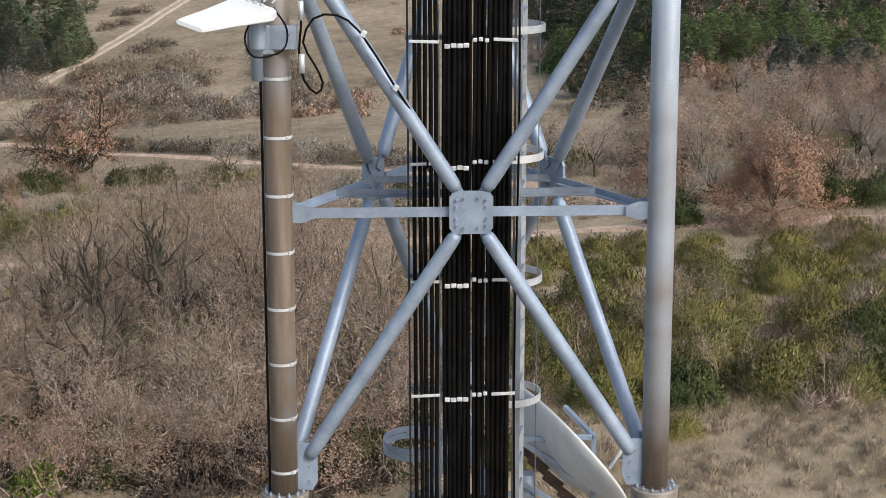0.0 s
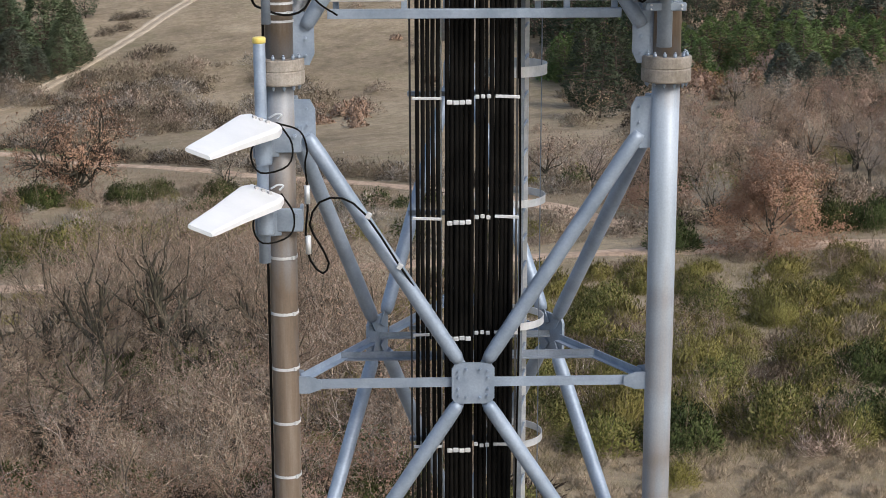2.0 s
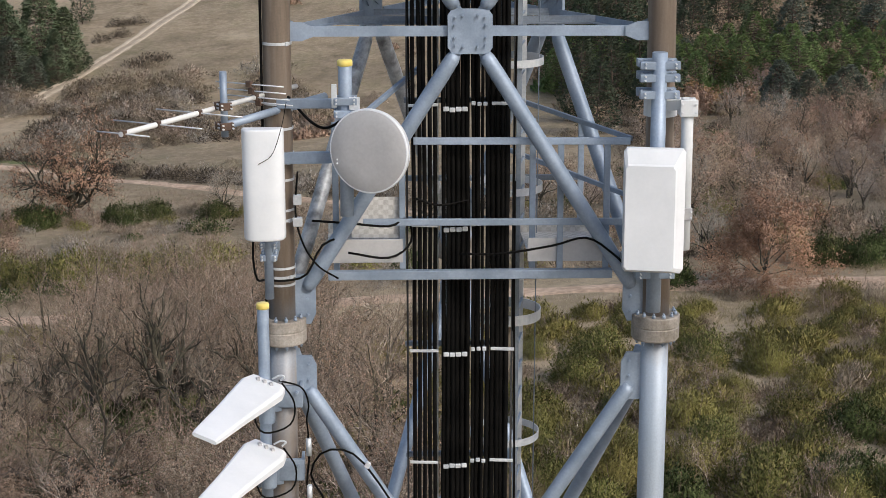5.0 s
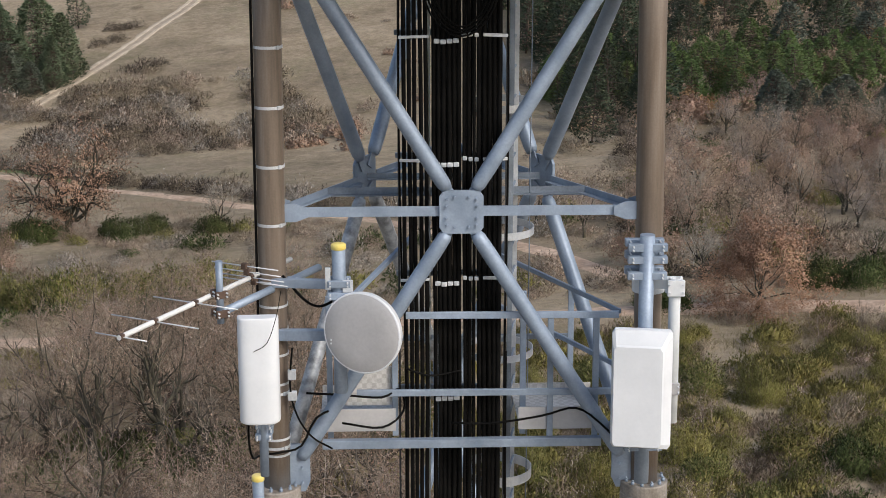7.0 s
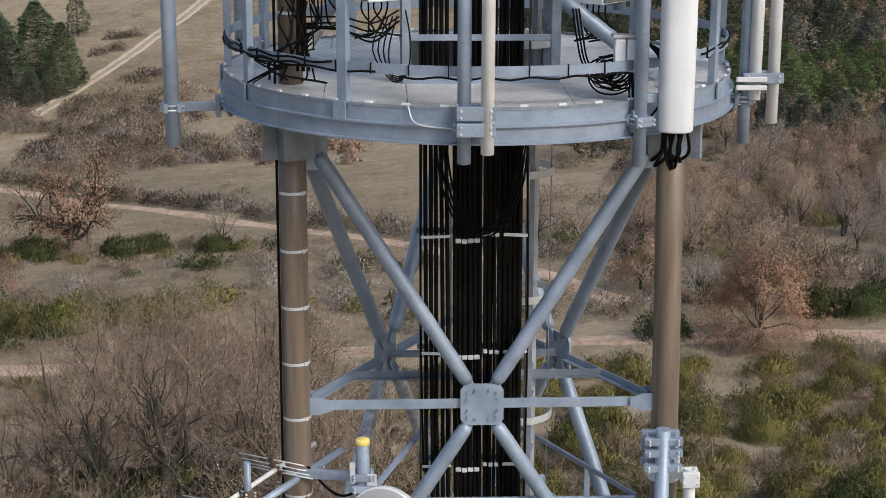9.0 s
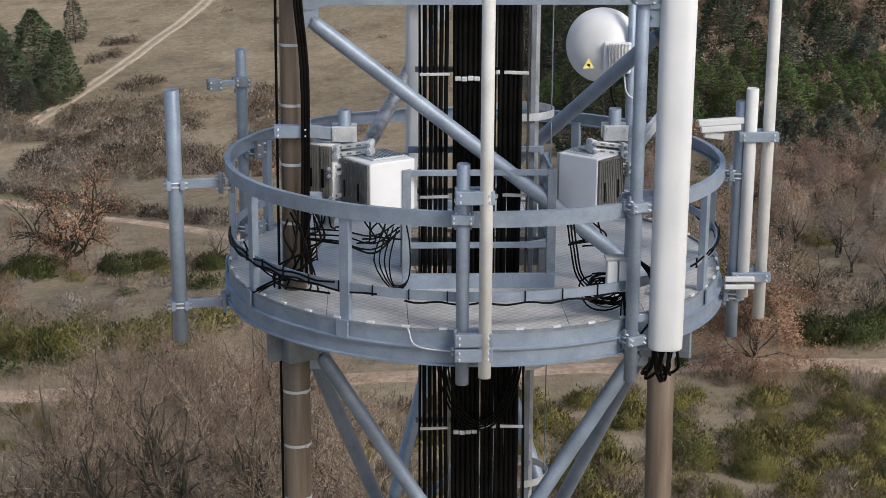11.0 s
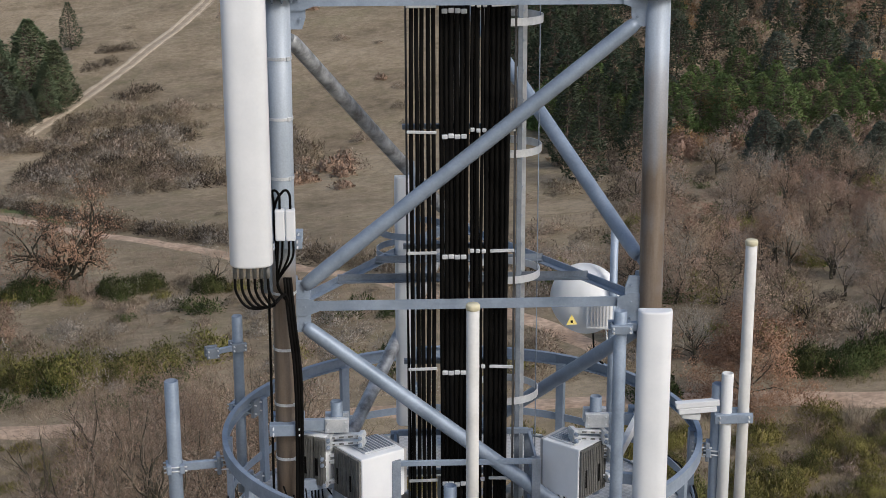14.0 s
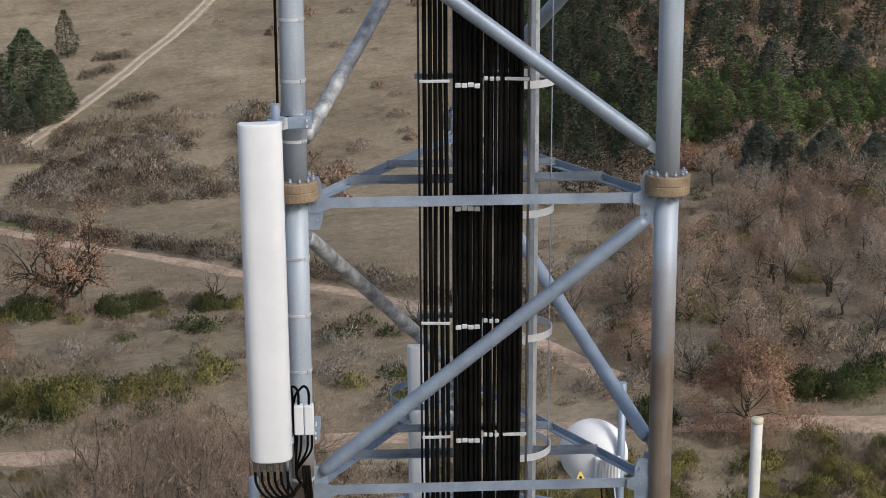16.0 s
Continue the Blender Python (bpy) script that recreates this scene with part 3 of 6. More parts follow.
for k in range(-8, 18):
    z = 24.2 + 1.2085 * k
    rr = random.Random(k + 50)
    part("cable_clamp", Geo().box((-0.45, 15.215, z + 0.03), (0.29, 0.02, 0.028), pose(0, 0, 0, 0, rr.uniform(-2, 2), 0), 0.004), GALV_BRIGHT, cables, "zinc clamp bar across the cables")
    part("cable_clamp", Geo().box((-0.16, 15.40, z + 0.05), (0.95, 0.05, 0.05), None, 0.005), GALV_DARK, cables)
    for j in range(4):
        part("cable_clamp", Geo().box((-0.225 + 0.062 * j, 15.208, z - 0.012 + rr.uniform(-0.006, 0.006)), (0.056, 0.03, 0.045), None, 0.008), GALV_BRIGHT, cables)
    for j in range(3):
        part("cable_clamp", Geo().box((0.045 + 0.058 * j, 15.208, z + 0.045 + rr.uniform(-0.008, 0.008)), (0.042, 0.03, 0.04), None, 0.008), GALV_BRIGHT, cables)
    part("cable_clamp", Geo().box((0.345, 15.208, z + 0.045), (0.24, 0.02, 0.032), pose(0, 0, 0, 0, rr.uniform(-3, 3), 0), 0.004), GALV_BRIGHT, cables)

for k in range(4):
    d = 0.035 * k
    pts = [(-0.46 + d, 15.19, 33.75), (-0.40 + d, 15.15, 33.2), (-0.26 + d * 0.6, 15.12, 32.82 + d), (0.02, 15.11, 32.66 + d * 0.8), (0.28 - d * 0.5, 15.12, 32.84 + d), (0.43 - d, 15.15, 33.25), (0.47 - d * 0.5, 15.19, 33.8)]
    fine = []
    for a, b in zip(pts, pts[1:]):
        fine += [Vector(a).lerp(Vector(b), t / 4) for t in range(4)]
    for _ in range(3):
        fine = [fine[0]] + [(fine[i - 1] + fine[i] + fine[i + 1]) / 3 for i in range(1, len(fine) - 1)] + [fine[-1]]
    part("cable", Geo().line(fine, 0.0105, 6), BLACK, cables)

# ---- caged ladder ----
ladder = thing("caged_ladder", (0.57, 15.9, BASE_Z), "steel ladder with round safety hoops behind the cables", "ladder")
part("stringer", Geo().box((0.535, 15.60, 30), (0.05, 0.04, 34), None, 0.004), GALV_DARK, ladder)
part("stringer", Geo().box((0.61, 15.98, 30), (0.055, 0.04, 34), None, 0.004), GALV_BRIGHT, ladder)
for k in range(110):
    z = 13.4 + 0.3 * k
    part("rung", Geo().tube((0.535, 15.60, z), (0.61, 15.98, z), 0.013, n=8), GALV, ladder)
for k in range(26):
    z = 13.68 + 1.303 * k
    part("hoop", Geo().hoop((0.43, 15.89, z), 0.36, [(0, -0.038), (0.008, -0.038), (0.008, 0.038), (0, 0.038)], 36), GALV_BRIGHT, ladder)
part("safety_line", Geo().tube((0.76, 15.9, 14), (0.76, 15.9, 46), 0.006, n=6), GALV_DARK, ladder)
ring_frame = thing("support_ring", (-0.5, 17.0, 21.7), "flat steel hoops bracketed to the rear tower leg", "bracket")
for z in (21.78, 21.86, 37.05, 37.3):
    part("hoop", Geo().hoop((-0.5, 17.0, z), 0.385, [(0, -0.035), (0.008, -0.035), (0.008, 0.035), (0, 0.035)], 36), GALV, ring_frame)


# ---- antennas and fittings on the lower sections ----
def bent(pts, n=24):
    """Smooth line through pts."""
    pts = [Vector(p) for p in pts]
    ext = [pts[0] * 2 - pts[1]] + pts + [pts[-1] * 2 - pts[-2]]
    out = []
    for i in range(1, len(ext) - 2):
        a, b, c, d = ext[i - 1:i + 3]
        m = max(2, n // (len(pts) - 1))
        for k in range(m):
            t = k / m
            out.append(0.5 * ((2 * b) + (c - a) * t + (2 * a - 5 * b + 4 * c - d) * t * t + (3 * b - a - 3 * c + d) * t ** 3))
    return out + [pts[-1]]


def cable(pts, r, parent, mat=None, label=""):
    return part("cable", Geo().line(bent(pts), r, 7), mat or BLACK, parent, label)


def pole(name, x, y, z0, z1, r, mat, label, category="pole", cap=None, group=""):
    t = thing(name, (x, y, z0), label, category, group)
    g = Geo()
    g.lathe((x, y, z0), (0, 0, 1), [(r * 0.7, 0.0), (r, 0.006), (r, z1 - z0 - 0.012), (r * 0.86, z1 - z0), (r * 0.84, z1 - z0 - 0.03), (0.0, z1 - z0 - 0.032)], 22)
    part("tube", g, mat, t)
    if cap:
        part("cap", Geo().lathe((x, y, z1 - 0.045), (0, 0, 1), [(r * 1.0, 0), (r * 1.1, 0.004), (r * 1.1, 0.045), (r * 0.95, 0.056), (0, 0.058)], 22), cap, t, "end cap on the tube")
    return t


def clamp(parent, c, w=0.2, d=0.12, h=0.07, yaw=0.0, mat=None):
    """Bolted pipe clamp: two jaws and four stud ends."""
    m = pose(0, 0, 0, 0, 0, yaw).to_3x3()
    c = Vector(c)
    for sy in (-1, 1):
        g = part("clamp_jaw", Geo().box(c + m @ Vector((0, sy * d * 0.42, 0)), (w, d * 0.3, h), m, 0.006), mat or GALV, parent)
    for sx in (-1, 1):
        for sz in (-1, 1):
            o = m @ Vector((sx * w * 0.38, 0, sz * h * 0.25))
            part("stud", Geo().tube(c + o - m @ Vector((0, d * 0.75, 0)), c + o + m @ Vector((0, d * 0.75, 0)), 0.009, n=6), GALV_BRIGHT, parent)
    return g


def bar(parent, p0, p1, w, h, mat=None, name="arm"):
    """Square hollow bar between two points."""
    p0, p1 = Vector(p0), Vector(p1)
    d = p1 - p0
    m = d.to_track_quat("X", "Z").to_matrix()
    return part(name, Geo().box((p0 + p1) / 2, (d.length, w, h), m, 0.006), mat or GALV, parent)


def radome(c, w, d, h, yaw=0.0, n=18, power=2.6):
    """Upright panel housing: flat back, rounded front and softly closed ends."""
    g, c, m = Geo(), Vector(c), pose(0, 0, 0, 0, 0, yaw).to_3x3()
    out = []
    for i in range(n + 1):
        a = math.pi * i / n
        x, y = math.cos(a), math.sin(a)
        out.append((w / 2 * math.copysign(abs(x) ** (2 / power), x), -d * abs(y) ** (2 / power)))
    rows = [(-h / 2, 0.9), (-h / 2 + 0.008, 0.97), (-h / 2 + 0.022, 1.0), (h / 2 - 0.022, 1.0), (h / 2 - 0.008, 0.97), (h / 2, 0.9)]
    k = len(out)
    for z, s in rows:
        for x, y in out:
            g.v.append(c + m @ Vector((x * s, (y + d / 2) * s - d / 2, z)))
    for r in range(len(rows) - 1):
        for i in range(k):
            j = (i + 1) % k
            g.face((r * k + i, r * k + j, (r + 1) * k + j, (r + 1) * k + i), i < k - 1 and r in (1, 2, 3))
    g.face(tuple(range(k))[::-1])
    g.face(tuple((len(rows) - 1) * k + i for i in range(k)))
    return g


# log-periodic antennas on a pole at the left leg
fin_pole = pole("antenna_pole", -2.03, 14.70, 26.35, 28.42, 0.058, GALV, "grey mounting pole with a yellow cap beside the rusty leg", cap=YELLOW)
for z in (27.52, 26.74):
    br = part("bracket", Geo().box((-1.845, 14.84, z), (0.36, 0.05, 0.23), None, 0.01).box((-2.0, 14.80, z - 0.02), (0.26, 0.03, 0.27), pose(0, 0, 0, 0, 0, 20), 0.008).box((-1.68, 14.95, z), (0.03, 0.2, 0.23), None, 0.006), GALV, fin_pole, "folded zinc bracket round the leg")
    for sx in (-0.12, 0.12):
        bolt(br, (-1.845 + sx, 14.815, z + 0.05), (0, -1, 0))
for z, tipy, tipx in ((27.72, 13.2, -2.47), (27.04, 13.235, -2.465)):
    fin = thing("log_periodic_antenna", (-2.0, 14.6, z), "white wedge-shaped log-periodic antenna held out level on a pole", "antenna", "wedge antennas")
    root, tip = Vector((-2.0, 14.62, z)), Vector((tipx, tipy, z))
    d = (tip - root).normalized()
    s = (d.cross(Vector((0, 0, 1))) + Vector((0, 0, 0.30))).normalized()
    g = Geo()
    sections = [(-0.06, 0.10, 0.05), (-0.02, 0.15, 0.075), (0.14, 0.178, 0.085), (0.3, 0.168, 0.08), (0.9, 0.128, 0.06), (1.42, 0.105, 0.045), (1.5, 0.098, 0.03)]
    for t, hw, hh in sections:
        p = root + d * t
        for a, b in ((-1, -0.55), (-0.85, -1), (0.85, -1), (1, -0.55), (1, 0.55), (0.85, 1), (-0.85, 1), (-1, 0.55)):
            g.v.append(p + s * a * hw * 1.22 + Vector((0, 0, b * hh * 0.62)))
    for i in range(len(sections) - 1):
        for k in range(8):
            g.face((i * 8 + k, i * 8 + (k + 1) % 8, i * 8 + 8 + (k + 1) % 8, i * 8 + 8 + k), False)
    g.face(tuple(range(8))[::-1])
    g.face(tuple((len(sections) - 1) * 8 + k for k in range(8)))
    part("radome", g, WHITE, fin)
    for o in (-0.07, 0.0, 0.07):
        part("mount_boss", Geo().box(root + d * 0.07 + s * o + Vector((0, 0, 0.058)), (0.035, 0.05, 0.03), pose(0, 0, 0, 0, 0, 20), 0.006), GREY_SKIN, fin)
    part("motor_housing", Geo().lathe(root + d * 0.02 + Vector((0.0, -0.02, -0.38)), (0, 0, 1), [(0, 0), (0.075, 0.004), (0.08, 0.02), (0.08, 0.26), (0.065, 0.32)], 20), GALV, fin, "zinc cylinder under the antenna")
    part("hook", Geo().line(bent([root + Vector((0.05, 0.0, 0.06)), root + Vector((0.12, -0.02, 0.1)), root + Vector((0.17, -0.03, 0.09)), root + Vector((0.13, -0.03, 0.05))]), 0.01, 6), GALV_BRIGHT, fin)
    cable([root + d * 0.12 + Vector((0, 0, -0.06)), root + Vector((-0.12, -0.15, -0.26)), root + Vector((-0.03, -0.18, -0.43)), root + Vector((0.22, -0.1, -0.38)), root + Vector((0.26, 0.02, -0.2)), root + Vector((0.14, 0.05, 0.0))], 0.0095, fin)
feed = thing("feed_cable", (-1.7, 14.85, 26.6), "black feeder cable looping from the leg along a brace", "cable")
cable([(-1.62, 14.80, 27.12), (-1.615, 14.80, 26.85), (-1.64, 14.80, 26.62), (-1.60, 14.78, 26.35), (-1.48, 14.76, 26.22), (-1.42, 14.77, 26.32), (-1.50, 14.78, 26.5), (-1.60, 14.8, 26.7), (-1.5, 14.8, 26.92), (-1.28, 14.83, 26.95), (-1.06, 14.86, 26.78), (-0.75, 14.9, 26.28), (-0.45, 15.05, 25.75), (-0.42, 15.2, 25.4)], 0.0115, feed)
cable([(-1.615, 14.80, 27.1), (-1.63, 14.79, 27.3), (-1.61, 14.8, 27.45), (-1.68, 14.82, 27.62), (-1.9, 14.8, 27.7)], 0.009, feed)
for z in (27.0, 26.5):
    part("connector", Geo().tube((-1.615, 14.79, z - 0.09), (-1.615, 14.79, z + 0.09), 0.028, n=10), GALV_BRIGHT, feed)
for p in ((-1.03, 14.86, 26.77), (-0.73, 14.88, 26.25)):
    part("tie", Geo().box(p, (0.05, 0.05, 0.06), pose(0, 0, 0, 0, 30, 0), 0.006), GALV_BRIGHT, feed)

# banded cable down the rusty leg
leg_cable = thing("leg_cable", (-1.9, 14.9, BASE_Z), "thin dark cable strapped to the leg with zinc bands", "cable")
part("cable", Geo().line([leg_at("L", z) + Vector((-0.148, -0.05, 0)) for z in np.linspace(BASE_Z, 45.5, 30)], 0.014, 6), BLACK, leg_cable)
for k in range(56):
    z = 14.9 + 0.572 * k
    if 33.6 < z < 34.6 or abs(z - 28.1) < 0.2 or abs(z - 22) < 0.15 or abs(z - 40.1) < 0.15 or 26.5 < z < 27.7:
        continue
    c = leg_at("L", z)
    r = leg_radius(z) + 0.003
    part("band", Geo().hoop(c, r, [(0, -0.014), (0.004, -0.014), (0.004, 0.014), (0, 0.014)], 28), GALV_BRIGHT, leg_cable)
    part("buckle", Geo().box(c + Vector((r * 0.72, -r * 0.75, 0)), (0.035, 0.02, 0.036), pose(0, 0, 0, 0, 0, 45), 0.003), GALV_BRIGHT, leg_cable)

# short sector panel on the left leg
panel_l = thing("sector_antenna", (-1.94, 14.3, 29.2), "short white sector panel antenna on a pole by the rusty leg", "antenna", "sector panels")
part("radome", radome((-1.945, 14.14, 29.745), 0.385, 0.15, 1.04, 2, power=3.2), WHITE, panel_l)
part("mount_pole", Geo().tube((-1.93, 14.28, 28.6), (-1.93, 14.28, 30.1), 0.043), GALV, panel_l)
for z in (29.0, 29.12, 30.0):
    clamp(panel_l, (-1.93, 14.36, z), 0.16, 0.2, 0.06)
bar(panel_l, (-1.9, 14.4, 29.02), (-1.88, 14.9, 29.02), 0.05, 0.2)
cable([(-2.06, 14.2, 29.24), (-2.07, 14.22, 29.0), (-2.04, 14.24, 28.8), (-1.98, 14.5, 28.72), (-1.8, 14.82, 28.62), (-1.6, 14.84, 28.68), (-1.45, 14.9, 28.95), (-1.2, 15.02, 29.02)], 0.0115, panel_l)
cable([(-1.67, 14.85, 29.7), (-1.7, 14.85, 29.3), (-1.64, 14.85, 29.0), (-1.5, 14.9, 28.75), (-1.3, 14.95, 28.6)], 0.01, panel_l)
for z in (28.55, 28.72, 29.3, 29.6, 29.85, 30.1):
    part("strap", Geo().hoop(leg_at("L", z), 0.14, [(0, -0.012), (0.005, -0.012), (0.005, 0.012), (0, 0.012)], 26), GALV_BRIGHT, panel_l)
part("junction_box", Geo().box((-1.68, 14.86, 29.42), (0.08, 0.06, 0.1), None, 0.008).box((-1.68, 14.86, 29.2), (0.09, 0.06, 0.09), None, 0.008), GALV_BRIGHT, panel_l)

# drum dish on its pole
dish_pole = pole("antenna_pole", -1.195, 14.66, 29.3, 30.79, 0.066, GALV, "grey pole with a yellow cap carrying a dish", cap=YELLOW)
bar(dish_pole, (-1.85, 14.9, 30.35), (-1.2, 14.72, 30.38), 0.06, 0.09)
bar(dish_pole, (-1.85, 14.9, 29.82), (-1.2, 14.75, 29.86), 0.07, 0.11)
for z in (30.42, 30.3, 29.86):
    clamp(dish_pole, (-1.195, 14.66, z), 0.22, 0.17, 0.07)
part("bracket", Geo().box((-1.3, 14.6, 30.47), (0.05, 0.03, 0.22), None, 0.005).box((-1.11, 14.58, 30.4), (0.1, 0.03, 0.12), None, 0.005), GALV_BRIGHT, dish_pole)
bar(dish_pole, (-1.1, 14.8, 30.2), (-0.45, 15.9, 30.55), 0.045, 0.05, GALV)


def drum_dish(name, c, nrm, R, depth, label, skin, group="dishes"):
    t = thing(name, c, label, "antenna", group)
    nrm, c = Vector(nrm).normalized(), Vector(c)
    part("shroud", Geo().lathe(c, nrm, [(R * 0.97, -0.012), (R * 1.0, -0.008), (R * 1.015, -0.02), (R * 1.015, -0.045), (R * 0.985, -0.05), (R * 0.985, -depth), (R * 0.9, -depth - 0.05), (R * 0.5, -depth - 0.13), (0.0, -depth - 0.15)], 48), WHITE, t)
    part("cover", Geo().lathe(c, nrm, [(0, 0.012), (R * 0.5, 0.01), (R * 0.9, 0.003), (R * 0.975, -0.012)], 48), skin, t, "taut grey front cover")
    part("mount", Geo().box(c - nrm * (depth + 0.16), (0.2, 0.16, 0.24), nrm.to_track_quat("Y", "Z").to_matrix(), 0.01), GALV_DARK, t)
    return t


drum_dish("dish_antenna", (-0.99, 14.42, 29.975), (-0.40, -0.9, 0.03), 0.395, 0.10, "round white dish with a taut grey front cover on a pole", GREY_SKIN)

# yagi
yagi = thing("yagi_antenna", (-2.3, 14.3, 30.2), "weathered yagi antenna with thin rod elements on an arm", "antenna")
tip, end = Vector((-3.05, 13.0, 30.42)), Vector((-1.70, 15.5, 30.42))
ax = (end - tip).normalized()
sd = Vector((ax.y, -ax.x, 0))
part("boom", Geo().tube(tip, tip + ax * 2.85, 0.024, n=10), CREAM, yagi)
for f, L, dz in ((0.03, 0.36, 0.0), (0.52, 0.62, 0.0), (1.15, 0.62, 0.0), (2.0, 0.5, 0.14), (2.04, 0.5, 0.07), (2.1, 0.5, 0.0), (2.16, 0.5, -0.06)):
    p = tip + ax * f + Vector((0, 0, dz))
    part("element", Geo().tube(p - sd * L * 0.75, p + sd * L * 0.75, 0.0065, n=6), GALV_BRIGHT, yagi)
    part("element_clip", Geo().box(p, (0.05, 0.06, 0.06), pose(0, 0, 0, 0, 0, 60), 0.008), RUSTY, yagi)
part("upright", Geo().tube((-2.29, 14.18, 30.17), (-2.29, 14.18, 30.77), 0.034, n=12), GALV, yagi)
part("support_arm", Geo().tube((-2.29, 14.18, 30.27), (-1.42, 15.62, 30.30), 0.038, n=12), GALV, yagi)
clamp(yagi, (-2.29, 14.18, 30.27), 0.13, 0.12, 0.07, 30, RUSTY)
clamp(yagi, (-2.30, 14.2, 30.45), 0.12, 0.12, 0.07, 30, RUSTY)
for f in (0.0, 0.06, 0.12):
    clamp(yagi, (-1.80 + f, 14.99 + f * 1.6, 30.29), 0.16, 0.1, 0.06, 30)
cable([(-1.75, 14.9, 30.42), (-1.55, 14.85, 30.2), (-1.4, 14.85, 30.12), (-1.25, 14.8, 30.2), (-1.2, 14.78, 30.3)], 0.014, yagi)
cable([(-1.72, 14.1, 30.5), (-1.76, 13.95, 30.3), (-1.85, 13.95, 30.05), (-1.98, 13.98, 29.95)], 0.0035, yagi, BLACK)

# flat panel on the right leg
panel_r = thing("panel_antenna", (1.71, 14.5, 28.8), "white rectangular panel antenna on a stout pipe by the leg", "antenna", "sector panels")
ym = pose(0, 0, 0, 0, 0, -10).to_3x3()
g = Geo()
pc = Vector((1.71, 14.42, 29.40))
W, Hh = 0.29, 0.60
layers = [(-0.02, 0.98, 0.99, 0, 0), (0.0, 1, 1, 0, 0), (0.07, 1, 1, 0, 0), (0.13, 0.83, 0.86, -0.03, -0.055), (0.145, 0.8, 0.84, -0.035, -0.06)]
for dep, sx, sz, ox, oz in layers:
    for x, z in ((-1, -0.93), (-0.9, -1), (0.9, -1), (1, -0.93), (1, 0.93), (0.9, 1), (-0.9, 1), (-1, 0.93)):
        g.v.append(pc + ym @ Vector((x * W * sx + ox, -dep, z * Hh * sz + oz)))
for i in range(len(layers) - 1):
    for k in range(8):
        g.face((i * 8 + k, i * 8 + (k + 1) % 8, i * 8 + 8 + (k + 1) % 8, i * 8 + 8 + k))
g.face(tuple(range(8))[::-1])
g.face(tuple((len(layers) - 1) * 8 + k for k in range(8)))
part("radome", g, WHITE, panel_r)
part("mount_pipe", Geo().tube((1.775, 14.66, 28.32), (1.775, 14.66, 30.86), 0.072, n=20), GALV, panel_r)
for z in (30.74, 30.62, 30.46, 28.7):
    clamp(panel_r, (1.775, 14.74, z), 0.38, 0.24, 0.075)
part("collar", Geo().hoop(leg_at("R", 30.3), 0.142, [(0, -0.1), (0.02, -0.1), (0.02, 0.1), (0, 0.1)], 30), WHITE_OLD, panel_r, "pale steel collar round the leg")
clamp(panel_r, (1.6, 14.8, 28.8), 0.25, 0.25, 0.12, 0, GALV_DARK)
cable([(1.6, 14.5, 28.9), (1.55, 14.6, 28.75), (1.4, 14.85, 28.85), (1.15, 15.0, 28.98), (0.8, 15.0, 28.9), (0.3, 15.02, 28.82), (-0.1, 15.1, 28.8)], 0.012, panel_r)
tube_r = pole("tube_antenna", 2.06, 14.7, 28.93, 30.42, 0.058, WHITE_OLD, "white tube antenna bracketed beside the leg", "antenna")
bar(tube_r, (1.9, 14.85, 30.32), (2.06, 14.7, 30.36), 0.07, 0.1, WHITE_OLD)
clamp(tube_r, (2.06, 14.7, 30.33), 0.17, 0.15, 0.16, 0, WHITE_OLD)
clamp(tube_r, (2.06, 14.7, 29.3), 0.12, 0.14, 0.12, 0, GREY_SKIN)

# rest platform inside the tower
rest = thing("rest_platform", (0, 15.7, 28.6), "small inner rest platform with tread plates and blue-grey railings", "platform")
for x0, x1 in ((-1.42, -0.66), (0.58, 1.42)):
    part("floor_plate", Geo().box(((x0 + x1) / 2, 15.55, 28.80), (x1 - x0, 0.8, 0.012)), TREAD, rest)
    part("kick_plate", Geo().box(((x0 + x1) / 2, 15.13, 28.83), (x1 - x0, 0.012, 0.24), None, 0.003), GREY_SKIN, rest, "pale kick plate along the edge")
    part("kick_plate", Geo().box(((x0 + x1) / 2, 15.96, 28.85), (x1 - x0, 0.012, 0.12), None, 0.003), TREAD, rest)
bar(rest, (-1.4, 15.07, 28.60), (1.42, 15.07, 28.60), 0.08, 0.09, None, "beam")
bar(rest, (-1.05, 15.10, 29.13), (1.55, 15.10, 29.12), 0.035, 0.07, None, "rail")
bar(rest, (-0.55, 15.10, 29.94), (1.58, 15.10, 29.93), 0.035, 0.07, None, "rail")
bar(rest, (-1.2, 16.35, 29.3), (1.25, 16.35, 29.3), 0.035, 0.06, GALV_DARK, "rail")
part("mesh_guard", Geo().box((-0.92, 15.34, 29.12), (0.5, 0.012, 0.42), None, 0.003), TREAD, rest, "perforated zinc guard plate")
for z in (29.94, 29.36):
    bar(rest, (0.45, 16.9, z + 0.16), (1.6, 15.16, z), 0.035, 0.05, None, "rail")
for x, y, z1 in ((-1.32, 15.25, 30.1), (-0.66, 15.3, 29.95), (0.64, 15.3, 30.12), (0.9, 15.12, 29.93), (1.36, 15.13, 29.93), (-1.2, 16.35, 29.9), (0.6, 16.35, 29.9), (1.25, 16.35, 29.9)):
    part("post", Geo().box((x, y, (28.6 + z1) / 2), (0.06, 0.05, z1 - 28.6), None, 0.004), GALV, rest)
cable([(-1.55, 14.98, 29.18), (-1.2, 15.03, 29.14), (-0.8, 15.05, 29.1), (-0.62, 15.15, 29.15), (-0.58, 15.2, 28.9), (-0.8, 15.05, 28.78), (-1.2, 15.03, 28.84)], 0.012, rest)
